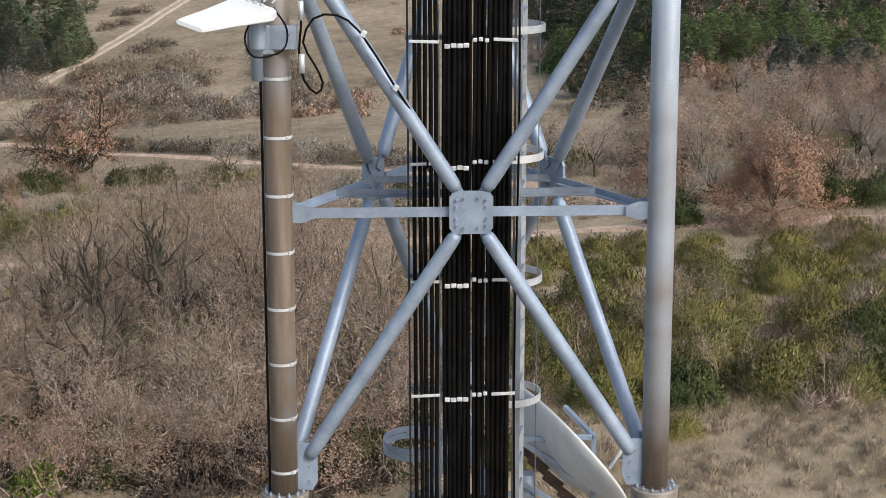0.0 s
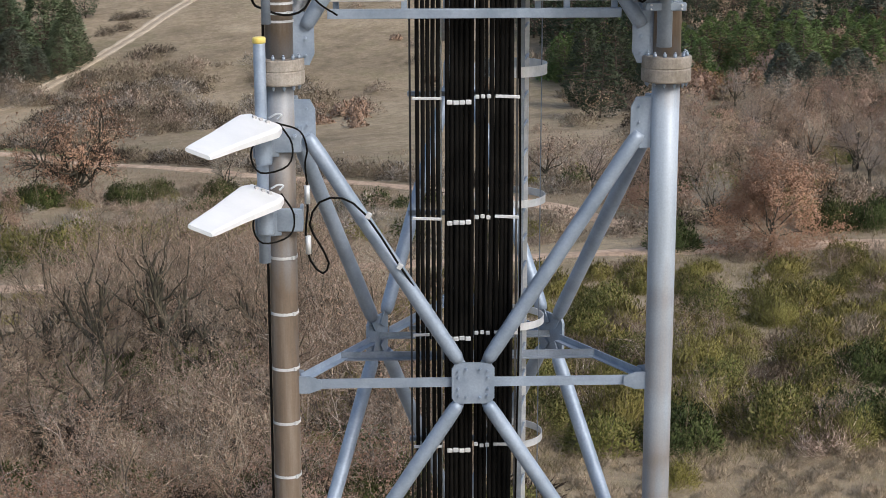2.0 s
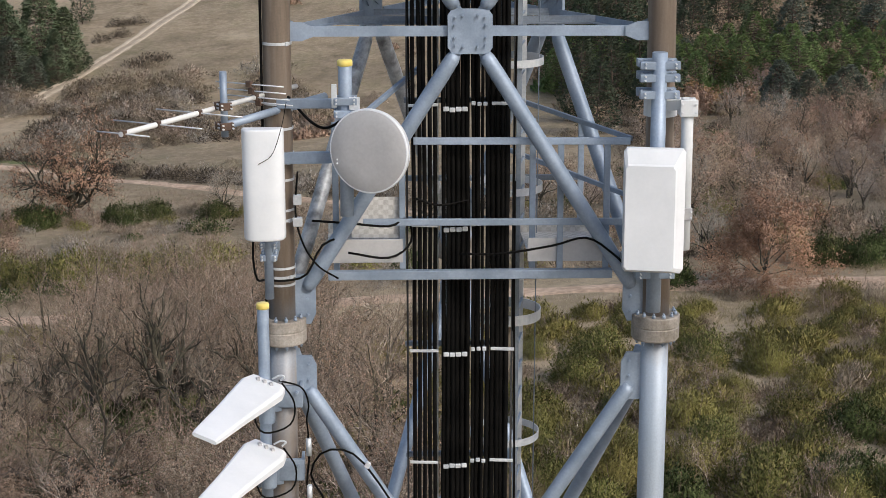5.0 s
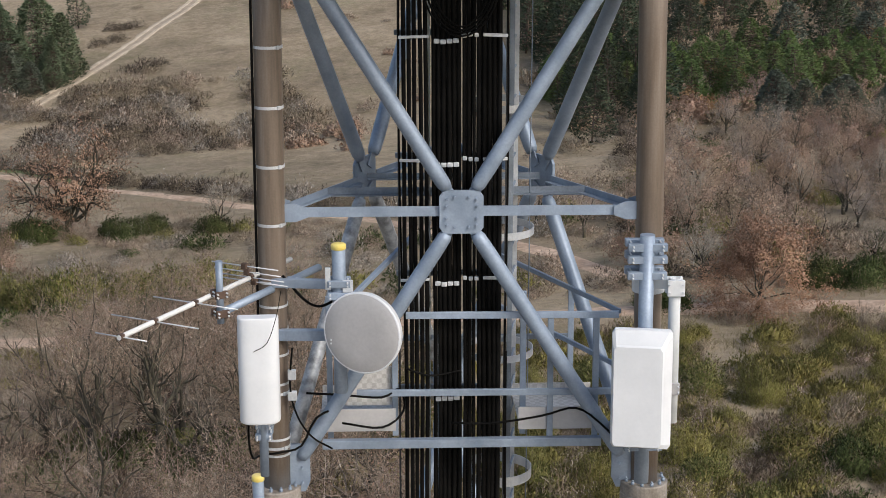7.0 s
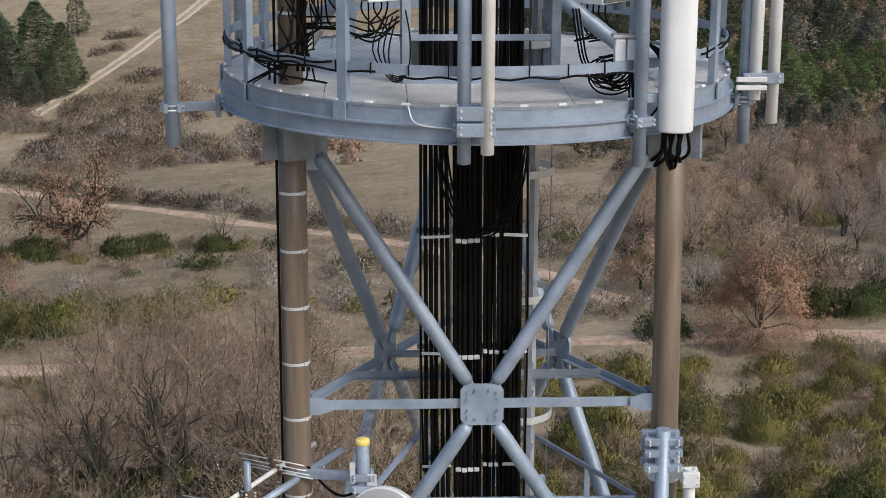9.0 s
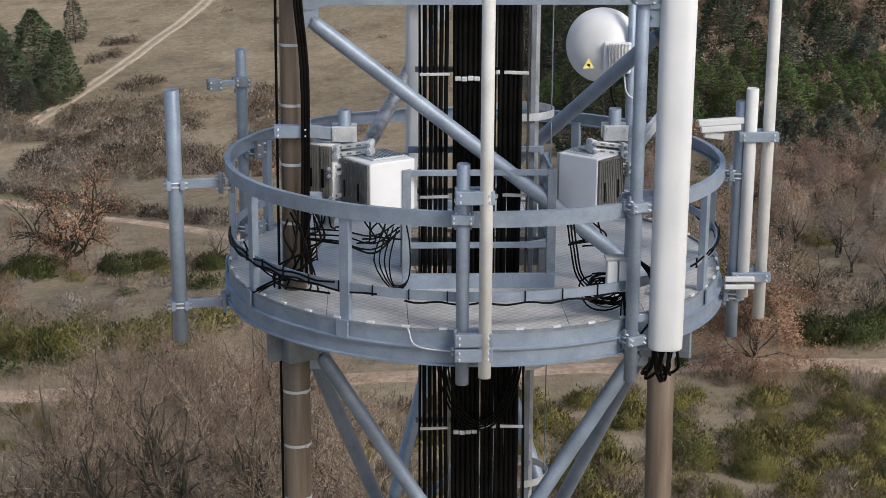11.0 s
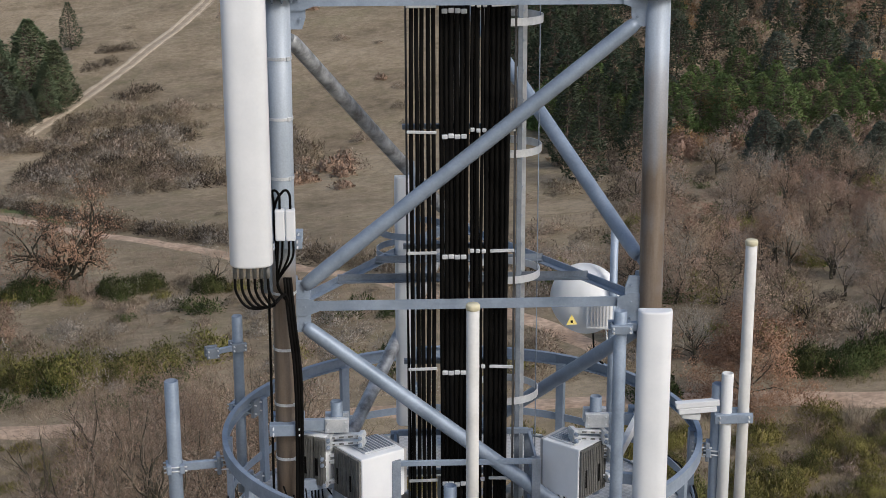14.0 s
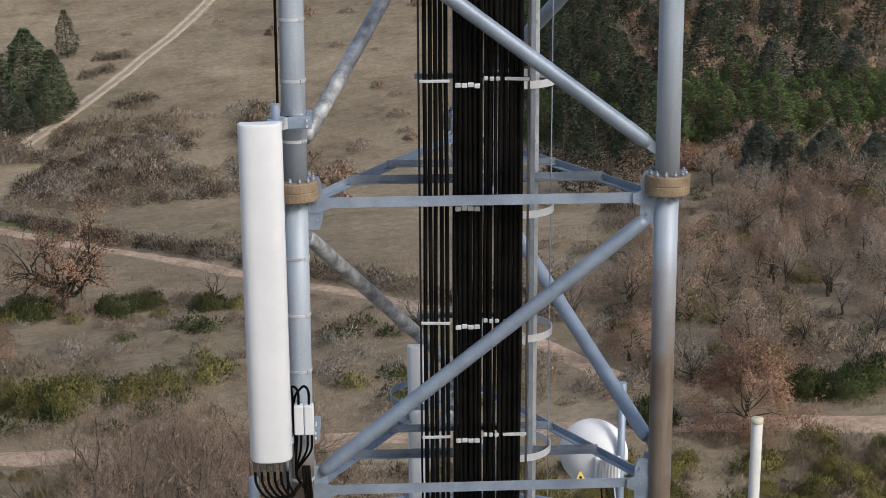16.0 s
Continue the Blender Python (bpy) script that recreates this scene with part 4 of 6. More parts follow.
cable([(-0.55, 15.2, 29.35), (-0.3, 15.18, 29.28), (0.0, 15.18, 29.33)], 0.011, rest)

# large dish low at the back
big_dish = thing("large_dish_antenna", (1.2, 17.2, 21.2), "large pale dish seen edge-on from behind low on the tower", "antenna", "dishes")
bn = Vector((0.735, 0.28, 0.612)).normalized()
part("reflector", Geo().lathe((1.22, 16.95, 21.80), bn, [(0, -0.30), (0.3, -0.27), (0.6, -0.17), (0.85, -0.03), (0.92, 0.03), (0.94, 0.03), (0.93, 0.0), (0.86, -0.07), (0.6, -0.21), (0.3, -0.31), (0, -0.34)], 48), WHITE_OLD, big_dish, "pale weathered reflector")
for a, b in (((0.62, 16.5, 22.04), (1.46, 16.5, 22.06)), ((0.62, 16.5, 22.04), (1.46, 16.5, 21.45)), ((1.46, 16.5, 22.1), (1.46, 16.5, 20.6)), ((0.62, 16.5, 21.55), (1.46, 16.5, 21.0)), ((0.8, 16.6, 22.2), (1.16, 16.6, 22.16)), ((1.46, 16.5, 22.06), (1.2, 17.1, 22.2))):
    bar(big_dish, a, b, 0.05, 0.06, GALV, "strut")
for k in range(4):
    part("back_rib", Geo().box((0.78 + 0.17 * k, 16.72, 21.75 - 0.2 * k), (0.5, 0.05, 0.07), pose(0, 0, 0, 0, 40, 0), 0.01), RUSTY, big_dish, "rusty back rib of the dish")
part("tube", Geo().tube((0.72, 16.6, 20.5), (0.72, 16.6, 21.6), 0.09, n=16), GALV, big_dish)
part("turnbuckle", Geo().tube((1.6, 16.2, 21.8), (1.92, 16.3, 22.25), 0.02, n=8), WHITE_OLD, big_dish)

# ---- round service platform ----
DECK, RING = 34.25, 2.57
plat = thing("service_platform", (0, AXIS.y, 33.95), "round steel service platform with curved railing and tread-plate deck", "platform")
hx, hy0, hy1 = 0.74, 14.98, 17.3
RD = RING - 0.03


def deck_piece(x0, x1, y0, y1):
    """Plate between the given lines, trimmed to the round edge."""
    pts, n = [], 6
    if y0 is None or y1 is None:
        s = -1 if y0 is None else 1
        arc = [(x0 + (x1 - x0) * i / n) for i in range(n + 1)]
        edge = [(x, AXIS.y + s * math.sqrt(max(0.01, RD * RD - x * x))) for x in arc]
        yl = y1 if y0 is None else y0
        pts = edge + [(x1, yl), (x0, yl)]
    else:
        s = -1 if x0 is None else 1
        arc = [(y0 + (y1 - y0) * i / n) for i in range(n + 1)]
        edge = [(s * math.sqrt(max(0.01, RD * RD - (y - AXIS.y) ** 2)), y) for y in arc]
        xl = x1 if x0 is None else x0
        pts = edge + [(xl, y1), (xl, y0)]
    part("deck_plate", Geo().prism(pts, (0, 0, DECK - 0.006), (1, 0, 0), (0, 1, 0), 0.012), TREAD, plat)


gap = 0.004
cuts = [-2.25, -1.5, -0.74, 0.0, 0.74, 1.5, 2.25]
for a, b in zip(cuts, cuts[1:]):
    deck_piece(a + gap, b - gap, None, hy0 - gap)
    deck_piece(a + gap, b - gap, hy1 + gap, None)
rows = [hy0, 15.75, 16.5, hy1]
for a, b in zip(rows, rows[1:]):
    deck_piece(None, -hx, a + gap, b - gap)
    deck_piece(hx, None, a + gap, b - gap)
part("edge_beam", Geo().hoop((0, AXIS.y, 0), RING, [(-0.05, 33.95), (0.035, 33.95), (0.035, 33.965), (0.0, 33.97), (0.0, 34.10), (0.03, 34.105), (0.03, 34.12), (-0.012, 34.125), (-0.012, 34.275), (-0.02, 34.275), (-0.02, 33.97), (-0.05, 33.965)], 96), GALV, plat, "curved edge channel with toe board")
part("toe_lip", Geo().hoop((0, AXIS.y, 34.262), RING - 0.028, [(0, -0.012), (0.022, -0.012), (0.022, 0.014), (0, 0.014)], 96), GALV_DARK, plat)
for a0, a1 in ((1, 59), (61, 119), (121, 179), (181, 239), (241, 299), (301, 359)):
    part("top_rail", Geo().hoop((0, AXIS.y, 35.30), RING, [(-0.055, -0.07), (0.0, -0.07), (0.0, 0.07), (-0.055, 0.07), (-0.055, 0.058), (-0.012, 0.058), (-0.012, -0.058), (-0.055, -0.058)], 24, a0 - 1, a1 + 1), GALV, plat, "wide curved handrail channel")
part("knee_rail", Geo().hoop((0, AXIS.y, 34.58), RING - 0.045, [(-0.012, -0.045), (0.0, -0.045), (0.0, 0.045), (-0.012, 0.045)], 96), GALV, plat)
for a in (301.5, 238.5, 180, 152, 121, 90, 58, 29, 0, 330, 208, 270):
    d = Vector((math.cos(radians(a)), math.sin(radians(a)), 0))
    m = pose(0, 0, 0, 0, 0, a).to_3x3()
    if a == 270:
        continue
    part("rail_post", Geo().box(Vector((0, AXIS.y, 34.66)) + d * (RING - 0.06), (0.07, 0.1, 1.2), m, 0.005), GALV, plat)
    part("post_strap", Geo().box(Vector((0, AXIS.y, 34.2)) + d * (RING + 0.012), (0.02, 0.13, 0.16), m, 0.004), GALV, plat)
for k in range(46):
    a = radians(k * 360 / 46 + 2)
    part("deck_clip", Geo().box((math.cos(a) * (RING - 0.03), AXIS.y + math.sin(a) * (RING - 0.03), 34.285), (0.03, 0.075, 0.02), pose(0, 0, 0, 0, 0, math.degrees(a)), 0.003), WHITE_OLD, plat)
for w in "LRB":
    c = leg_at(w, 34.0)
    d = (c - Vector((0, AXIS.y, 34.0))).normalized()
    m = pose(0, 0, 0, 0, 0, math.degrees(math.atan2(d.y, d.x))).to_3x3()
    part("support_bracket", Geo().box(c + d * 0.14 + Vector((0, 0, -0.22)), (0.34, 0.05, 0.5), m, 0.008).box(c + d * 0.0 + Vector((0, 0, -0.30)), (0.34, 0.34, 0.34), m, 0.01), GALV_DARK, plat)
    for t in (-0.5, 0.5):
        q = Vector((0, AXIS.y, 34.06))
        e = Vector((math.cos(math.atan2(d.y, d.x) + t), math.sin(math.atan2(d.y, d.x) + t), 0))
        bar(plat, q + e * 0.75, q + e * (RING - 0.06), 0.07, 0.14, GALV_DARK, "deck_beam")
# guard frame round the cable opening
for x, y in ((-0.73, 15.0), (0.69, 15.0), (-0.73, 15.75), (0.69, 15.75)):
    part("guard_post", Geo().box((x, y, 34.80), (0.09, 0.09, 1.26), None, 0.006), GALV_DARK, plat)
for z in (35.40, 34.68, 35.1):
    if z != 35.1:
        bar(plat, (-0.73, 14.98, z), (0.69, 14.98, z), 0.03, 0.06, None, "guard_rail")
    for x in (-0.73, 0.69):
        bar(plat, (x, 15.0, z), (x, 15.75, z), 0.03, 0.06, None, "guard_rail")
part("kerb", Geo().box((-0.02, 14.96, 34.32), (1.5, 0.03, 0.16), None, 0.004), GALV, plat)
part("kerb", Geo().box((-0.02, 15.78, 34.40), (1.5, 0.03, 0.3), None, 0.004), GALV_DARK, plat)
bar(plat, (-0.7, 15.5, 35.52), (0.66, 15.5, 35.52), 0.05, 0.06, None, "guard_rail")
for x in (-0.05, 0.4):
    part("hatch_hinge", Geo().tube((x + 1.2, 14.7, 34.28), (x + 1.35, 14.7, 34.28), 0.03, n=10), WHITE_OLD, plat)

# poles and whips round the railing
def rail_arms(t, x, y, zs, mat=None):
    """Arms and clamps from a pole back to the railing or edge channel."""
    d = Vector((x, y - AXIS.y, 0))
    e = d.normalized() * (RING + 0.01)
    for z in zs:
        bar(t, (e.x, AXIS.y + e.y, z), (x, y, z), 0.05, 0.09, mat)
        yaw = math.degrees(math.atan2(d.y, d.x)) + 90
        clamp(t, (x, y, z), 0.2, 0.16, 0.09, yaw, mat)
        clamp(t, (e.x * 0.995, AXIS.y + e.y * 0.995, z), 0.16, 0.14, 0.2, yaw, GALV_DARK)


p = pole("mounting_pole", -3.03, 15.55, 33.55, 36.12, 0.074, GALV, "stout blue-grey empty pole beside the platform railing", group="platform poles")
rail_arms(p, -3.03, 15.55, (35.17, 33.93))
p = pole("mounting_pole", -2.47, 17.2, 34.15, 36.27, 0.06, GALV, "empty blue-grey pole with a side clamp at the railing", group="platform poles")
rail_arms(p, -2.47, 17.2, (35.2, 34.3))
bar(p, (-2.47, 17.1, 35.93), (-2.72, 16.95, 35.93), 0.05, 0.06)
clamp(p, (-2.47, 17.15, 35.93), 0.17, 0.16, 0.1, 20, GALV_DARK)
clamp(p, (-2.74, 16.95, 35.93), 0.14, 0.12, 0.12, 20, GALV_DARK)
p = pole("mounting_pole", -0.265, 13.48, 33.79, 35.82, 0.06, GALV, "blue-grey pole clamped to the front railing", group="platform poles")
rail_arms(p, -0.265, 13.48, (35.33, 34.13))
wh = pole("whip_antenna", -0.07, 13.34, 33.9, 37.58, 0.058, CREAM, "tall cream fibreglass whip antenna at the front railing", "antenna", CREAM_CAP, "whip antennas")
for z in (35.55, 34.12, 34.26):
    clamp(wh, (-0.17, 13.40, z), 0.34, 0.19, 0.12)
cable([(-0.75, 13.62, 34.28), (-0.68, 13.55, 34.14), (-0.4, 13.5, 34.1), (-0.1, 13.42, 34.12)], 0.008, wh, GALV_BRIGHT)
p = pole("mounting_pole", 1.32, 13.80, 33.69, 37.36, 0.06, GALV, "tall blue-grey pole carrying a panel antenna", group="platform poles")
rail_arms(p, 1.32, 13.80, (35.35, 34.1))
clamp(p, (1.32, 13.8, 37.2), 0.2, 0.18, 0.08)
sp = thing("sector_antenna", (1.64, 13.8, 34.0), "long narrow white sector panel antenna at the railing", "antenna", "sector panels")
part("radome", radome((1.64, 13.82, 35.69), 0.32, 0.15, 3.36, -4, power=2.8), WHITE, sp)
for z in (37.2, 34.3):
    bar(sp, (1.34, 13.8, z), (1.6, 13.86, z), 0.06, 0.08)
bar(sp, (1.32, 13.82, 35.9), (1.75, 14.8, 36.05), 0.06, 0.1, GALV_BRIGHT)
rs = random.Random(9)
for k in range(9):
    x = 1.53 + 0.026 * k
    cable([(x, 13.78 + rs.uniform(-0.03, 0.03), 34.04), (x + rs.uniform(-0.05, 0.05), 13.8, 33.82), (x + rs.uniform(-0.1, 0.1), 13.95, 33.68 + rs.uniform(-0.06, 0.05)), (1.66, 14.4, 33.75), (1.7, 14.7, 33.9)], 0.015, sp)
for x, y, z0, z1, r, mt, nm, lb, ct in ((2.64, 15.5, 33.55, 36.0, 0.062, GALV, "mounting_pole", "blue-grey pole on arms outside the railing", "pole"), (2.72, 15.42, 34.0, 36.14, 0.062, WHITE_OLD, "tube_antenna", "short thick white tube antenna outside the railing", "antenna"), (2.92, 15.5, 33.75, 37.52, 0.06, CREAM, "whip_antenna", "tall cream whip antenna outside the railing", "antenna")):
    p = pole(nm, x, y, z0, z1, r, mt, lb, ct, CREAM_CAP if nm == "whip_antenna" else None, "whip antennas" if nm == "whip_antenna" else "")
    if nm == "mounting_pole":
        rail_arms(p, x, y, (35.25, 34.0))
        for z in (35.66, 34.22):
            clamp(p, (2.79, 15.45, z), 0.4, 0.2, 0.1, 0, GALV)
cam_arm = thing("bracket_arm", (2.5, 15.4, 35.6), "white ribbed bracket arm above the railing", "bracket")
for z, L in ((35.80, 0.46), (35.735, 0.4)):
    part("channel", Geo().box((2.42, 15.45, z), (L, 0.09, 0.062), pose(0, 0, 0, 0, -4, 0), 0.008), WHITE, cam_arm)
part("tail", Geo().box((2.36, 15.47, 35.66), (0.2, 0.07, 0.07), pose(0, 0, 0, 0, 8, 0), 0.01), WHITE_OLD, cam_arm)
for z in (34.22, 34.14):
    part("channel", Geo().box((2.66, 15.3, z), (0.3, 0.05, 0.045), None, 0.006), WHITE_OLD, cam_arm)

# radio units
def radio(at, yaw, L, D, H, label):
    """Radio unit with finned vent side, white case and grated lid."""
    t = thing("radio_unit", at, label, "radio unit", "radio units")
    m = pose(0, 0, 0, 0, 0, yaw).to_3x3()
    c = Vector(at) + Vector((0, 0, H / 2))
    part("case", Geo().box(c, (L, D, H), m, 0.012), WHITE_CLEAN, t)
    for s in (-1, 1):
        vent = part("vent_panel", Geo().box(c + m @ Vector((-L / 2 - 0.012, s * D * 0.245, 0)), (0.03, D * 0.46, H * 0.94), m, 0.006), VENT, t, "dark finned vent panel")
        for k in range(6):
            part("fin", Geo().box(c + m @ Vector((-L / 2 - 0.03, s * D * 0.245 + (k - 2.5) * D * 0.066, 0)), (0.012, 0.008, H * 0.86), m), VENT, vent)
        part("handle", Geo().box(c + m @ Vector((-L / 2 - 0.034, s * D * 0.245 + 0.03, -H * 0.1)), (0.015, 0.03, H * 0.34), m, 0.004), BLACK, vent)
    part("lid", Geo().box(c + m @ Vector((0.03, 0.02, H / 2 + 0.012)), (L * 0.72, D * 0.7, 0.02), m, 0.006), GALV_BRIGHT, t, "grey perforated lid")
    for k in range(9):
        part("lid_rib", Geo().box(c + m @ Vector((0.03 + (k - 4) * L * 0.075, 0.02, H / 2 + 0.026)), (0.014, D * 0.66, 0.01), m), GALV_DARK, t)
    part("back_plate", Geo().box(c + m @ Vector((L / 2 + 0.02, 0, 0)), (0.05, D * 0.9, H * 0.96), m, 0.006), GREY_SKIN, t)
    for k in range(5):
        q = c + m @ Vector(((k - 2) * 0.07, 0.05, -H / 2))
        cable([q, q + Vector((0, 0, -0.12)), q + Vector((rs.uniform(-0.15, 0.15), rs.uniform(-0.1, 0.1), -0.3)), q + Vector((rs.uniform(-0.3, 0.3), 0.1, -0.38))], 0.009, t)
    return t


radio((-1.0, 15.12, 35.03), 33, 0.52, 0.5, 0.5, "white radio unit with dark vents behind the railing")
radio((-1.49, 15.3, 35.1), 62, 0.3, 0.27, 0.55, "white radio unit with dark vents by the leg")
radio((1.1, 15.2, 34.99), 137, 0.46, 0.46, 0.56, "large white radio unit with dark vents by the leg")
for sx in (-1, 1):
    st = pole("stub_pole", 1.33 * sx, 15.28, 34.9, 35.97, 0.062, GALV, "short blue-grey stub pole holding radio units", group="stub poles")
    lg = leg_at("L" if sx < 0 else "R", 35.75)
    bar(st, lg + Vector((0, -0.02, 0.07)), (1.33 * sx, 15.28, 35.72), 0.06, 0.12)
    bar(st, lg + Vector((0, -0.02, -0.6)), (1.33 * sx, 15.28, 35.1), 0.06, 0.12)
    clamp(st, lg + Vector((0, 0, 0.08)), 0.34, 0.34, 0.12)
    turn = pose(0, 0, 0, 0, -9 * sx * -1, 14 * sx)
    ux, un = turn.to_3x3() @ Vector((1, 0, 0)), turn.to_3x3() @ Vector((0, -1, 0))
    for k, (dz, ln, off) in enumerate(((0.62, 0.40, 0.10), (0.55, 0.40, 0.10), (0.43, 0.46, 0.06), (0.36, 0.46, 0.06), (0.14, 0.4, 0.05))):
        mid = Vector((1.33 * sx - off * sx, 15.15, 35.02 + dz))
        rail = part("mount_rail", Geo().box(mid, (ln, 0.07, 0.04), turn, 0.005), GALV_BRIGHT, st, "bright slotted zinc rail")
        for j in (-0.36, -0.12, 0.12, 0.36):
            part("slot", Geo().box(mid + ux * j * ln + un * 0.036, (ln * 0.12, 0.006, 0.016), turn), VENT, rail)
        for j in (-0.42, 0.42):
            jaw = part("mount_jaw", Geo().box(mid + ux * j * ln + un * 0.03, (0.05, 0.14, 0.075), turn, 0.006), GALV_BRIGHT, st)
            bolt(jaw, mid + ux * j * ln + un * 0.1, tuple(un))
    clamp(st, (1.33 * sx, 15.28, 35.74), 0.24, 0.2, 0.15, 0, GALV_BRIGHT)

# loose cabling on the platform
nest = thing("cable_tangle", (-1.5, 14.7, DECK), "untidy loops of black cable round the leg on the deck", "cables", "loose cabling")
lc = leg_at("L", 34.6)
for k in range(9):
    x0 = lc.x + rs.uniform(-0.05, 0.25)
    cable([(x0, lc.y - 0.2, 35.15 + rs.uniform(-0.2, 0.1)), (x0 + rs.uniform(-0.1, 0.2), lc.y - 0.28 - rs.uniform(0, 0.15), 34.8 + rs.uniform(-0.15, 0.1)), (lc.x + rs.uniform(-0.2, 0.5), lc.y - rs.uniform(0.25, 0.5), 34.5 + rs.uniform(-0.1, 0.2)), (lc.x + rs.uniform(-0.4, 0.4), lc.y - rs.uniform(0.2, 0.45), 34.32)], rs.choice((0.007, 0.009, 0.011)), nest)
for k in range(5):
    y = 34.85 + rs.uniform(-0.06, 0.06)
    cable([(lc.x + 0.1, lc.y - 0.2, y), (-1.35, 14.6 + rs.uniform(-0.1, 0.1), y + 0.02), (-1.05, 14.7, y - 0.03 + rs.uniform(-0.1, 0.03)), (-0.8, 14.9, y + 0.05)], 0.0085, nest)
for k in range(4):
    cable([(-0.82 - 0.04 * k, 14.85, 34.9), (-0.9 - 0.05 * k, 14.72, 34.6), (-0.86, 14.65, 34.38 - 0.02 * k), (-0.72, 14.7, 34.42), (-0.7, 14.82, 34.7), (-0.74, 14.9, 34.95)], 0.0075, nest)
for k in range(3):
    cable([(-2.35, 15.4, 34.62), (-2.2, 15.0, 34.5), (-1.9 + 0.05 * k, 14.6, 34.45 + 0.04 * k), (-1.6, 14.55, 34.7 + 0.05 * k)], 0.009, nest)
nest = thing("cable_tangle", (1.2, 14.3, DECK), "coils of black cable hanging by the small white box", "cables", "loose cabling")
for k in range(15):
    cx, cz, r = 1.12 + rs.uniform(-0.12, 0.12), 34.47 + rs.uniform(-0.06, 0.06), rs.uniform(0.08, 0.22)
    y = 14.1 + rs.uniform(-0.08, 0.12)
    pts = [(cx + r * math.cos(t) * rs.uniform(0.9, 1.1), y + rs.uniform(-0.02, 0.02), cz + r * 0.7 * math.sin(t) * rs.uniform(0.85, 1.1)) for t in [i * 0.7 + k for i in range(10)]]
    cable(pts, rs.choice((0.006, 0.008, 0.009)), nest)
for k in range(3):
    x = 0.84 + 0.03 * k
    cable([(x, 14.95, 34.95), (x + 0.02, 14.75, 34.7), (x + 0.05, 14.5, 34.5), (1.0 + 0.05 * k, 14.3, 34.42), (1.2, 14.15, 34.5)], 0.009, nest)
for k in range(8):
    x = 1.28 + rs.uniform(-0.04, 0.06)
    cable([(x, 13.95, 34.62), (x + rs.uniform(-0.05, 0.05), 13.9, 34.35), (x + rs.uniform(-0.06, 0.08), 13.86, 34.1), (x + rs.uniform(-0.1, 0.1), 13.85, 33.95)], 0.008, nest)
for k in range(4):
    cable([(1.42, 14.2, 34.75), (1.52 + 0.03 * k, 13.98, 34.6), (1.55, 13.92, 34.3), (1.42, 13.9, 34.1)], 0.01, nest)
bx = thing("junction_box", (1.2, 13.96, 34.5), "small white amplifier box strapped behind the railing", "junction box", "white boxes")
for o in (-0.055, 0.055):
    part("case", Geo().box((1.2 + o, 13.96, 34.66), (0.1, 0.11, 0.3), None, 0.012), WHITE, bx)
part("lid", Geo().box((1.2, 13.96, 34.83), (0.25, 0.13, 0.03), None, 0.006), GREY_SKIN, bx)
run = thing("rail_cable", (0, AXIS.y, 34.4), "black cables tied along the knee rail of the platform", "cables", "loose cabling")
for k, (a0, a1, dr, dz) in enumerate(((176, 236, 0.0, 0.03), (172, 246, -0.012, -0.03), (178, 228, 0.012, -0.01), (252, 300, -0.014, -0.055), (322, 376, 0.0, 0.02), (326, 372, -0.02, -0.03), (330, 380, 0.01, 0.05))):
    pts = []
    for i in range(26):
        a = radians(a0 + (a1 - a0) * i / 25)
        R = RING - 0.035 + dr
        pts.append((R * math.cos(a), AXIS.y + R * math.sin(a), 34.57 + dz + 0.012 * math.sin(i * 1.3 + k)))
    part("cable", Geo().line(pts, 0.0105, 6), BLACK, run)
for k in range(16):
    a = radians(205 + 8 * k)
    part("tie", Geo().box(((RING - 0.045) * math.cos(a), AXIS.y + (RING - 0.045) * math.sin(a), 34.58), (0.03, 0.008, 0.1), pose(0, 0, 0, 0, 0, math.degrees(a)), 0.002), BLACK, run)

# dark feeders down the left leg above the deck
feeders = thing("feeder_bundle", (-1.75, 14.85, DECK), "bundle of black feeders strapped down the leg", "cables", "loose cabling")
for k in range(3):
    cable([(-1.80 + 0.028 * k, 14.86, 37.4), (-1.77 + 0.028 * k, 14.83, 37.0), (-1.72 + 0.028 * k, 14.82, 36.4), (-1.72 + 0.026 * k, 14.82, 35.6), (-1.74 + 0.03 * k, 14.80, 34.9), (-1.75 + 0.05 * k, 14.78, 34.4)], 0.017, feeders)

# tall panel on the left leg, upper section
tall = thing("sector_antenna", (-2.08, 14.5, 37.6), "very tall white sector panel antenna on the upper leg", "antenna", "sector panels")
part("radome", radome((-2.09, 14.56, 39.275), 0.41, 0.17, 3.29, 4, power=3.0), WHITE, tall)
part("mount_pole", Geo().tube((-1.95, 14.72, 37.3), (-1.95, 14.72, 41.05), 0.045), GALV, tall)
for z in (40.85, 37.75):
    bar(tall, (-1.97, 14.7, z), (-1.72, 14.98, z), 0.06, 0.11, GALV_BRIGHT)
    clamp(tall, (-1.80, 14.98, z), 0.36, 0.32, 0.11)
    clamp(tall, (-1.95, 14.70, z + 0.03), 0.16, 0.16, 0.08)
for k in range(6):
    x = -2.25 + 0.062 * k
    part("connector", Geo().tube((x, 14.52, 37.50), (x, 14.52, 37.64), 0.02, n=8), VENT, tall)
    cable([(x, 14.52, 37.52), (x + 0.01, 14.52, 37.36), (x + 0.06 + (5 - k) * 0.012, 14.55, 37.24 - 0.008 * (5 - k)), (-1.92, 14.66, 37.18), (-1.80, 14.8, 37.25), (-1.76, 14.84, 37.1)], 0.014, tall)
ta = thing("junction_box", (-1.765, 14.62, 37.85), "small white mast amplifier box with cable tails", "junction box", "white boxes")
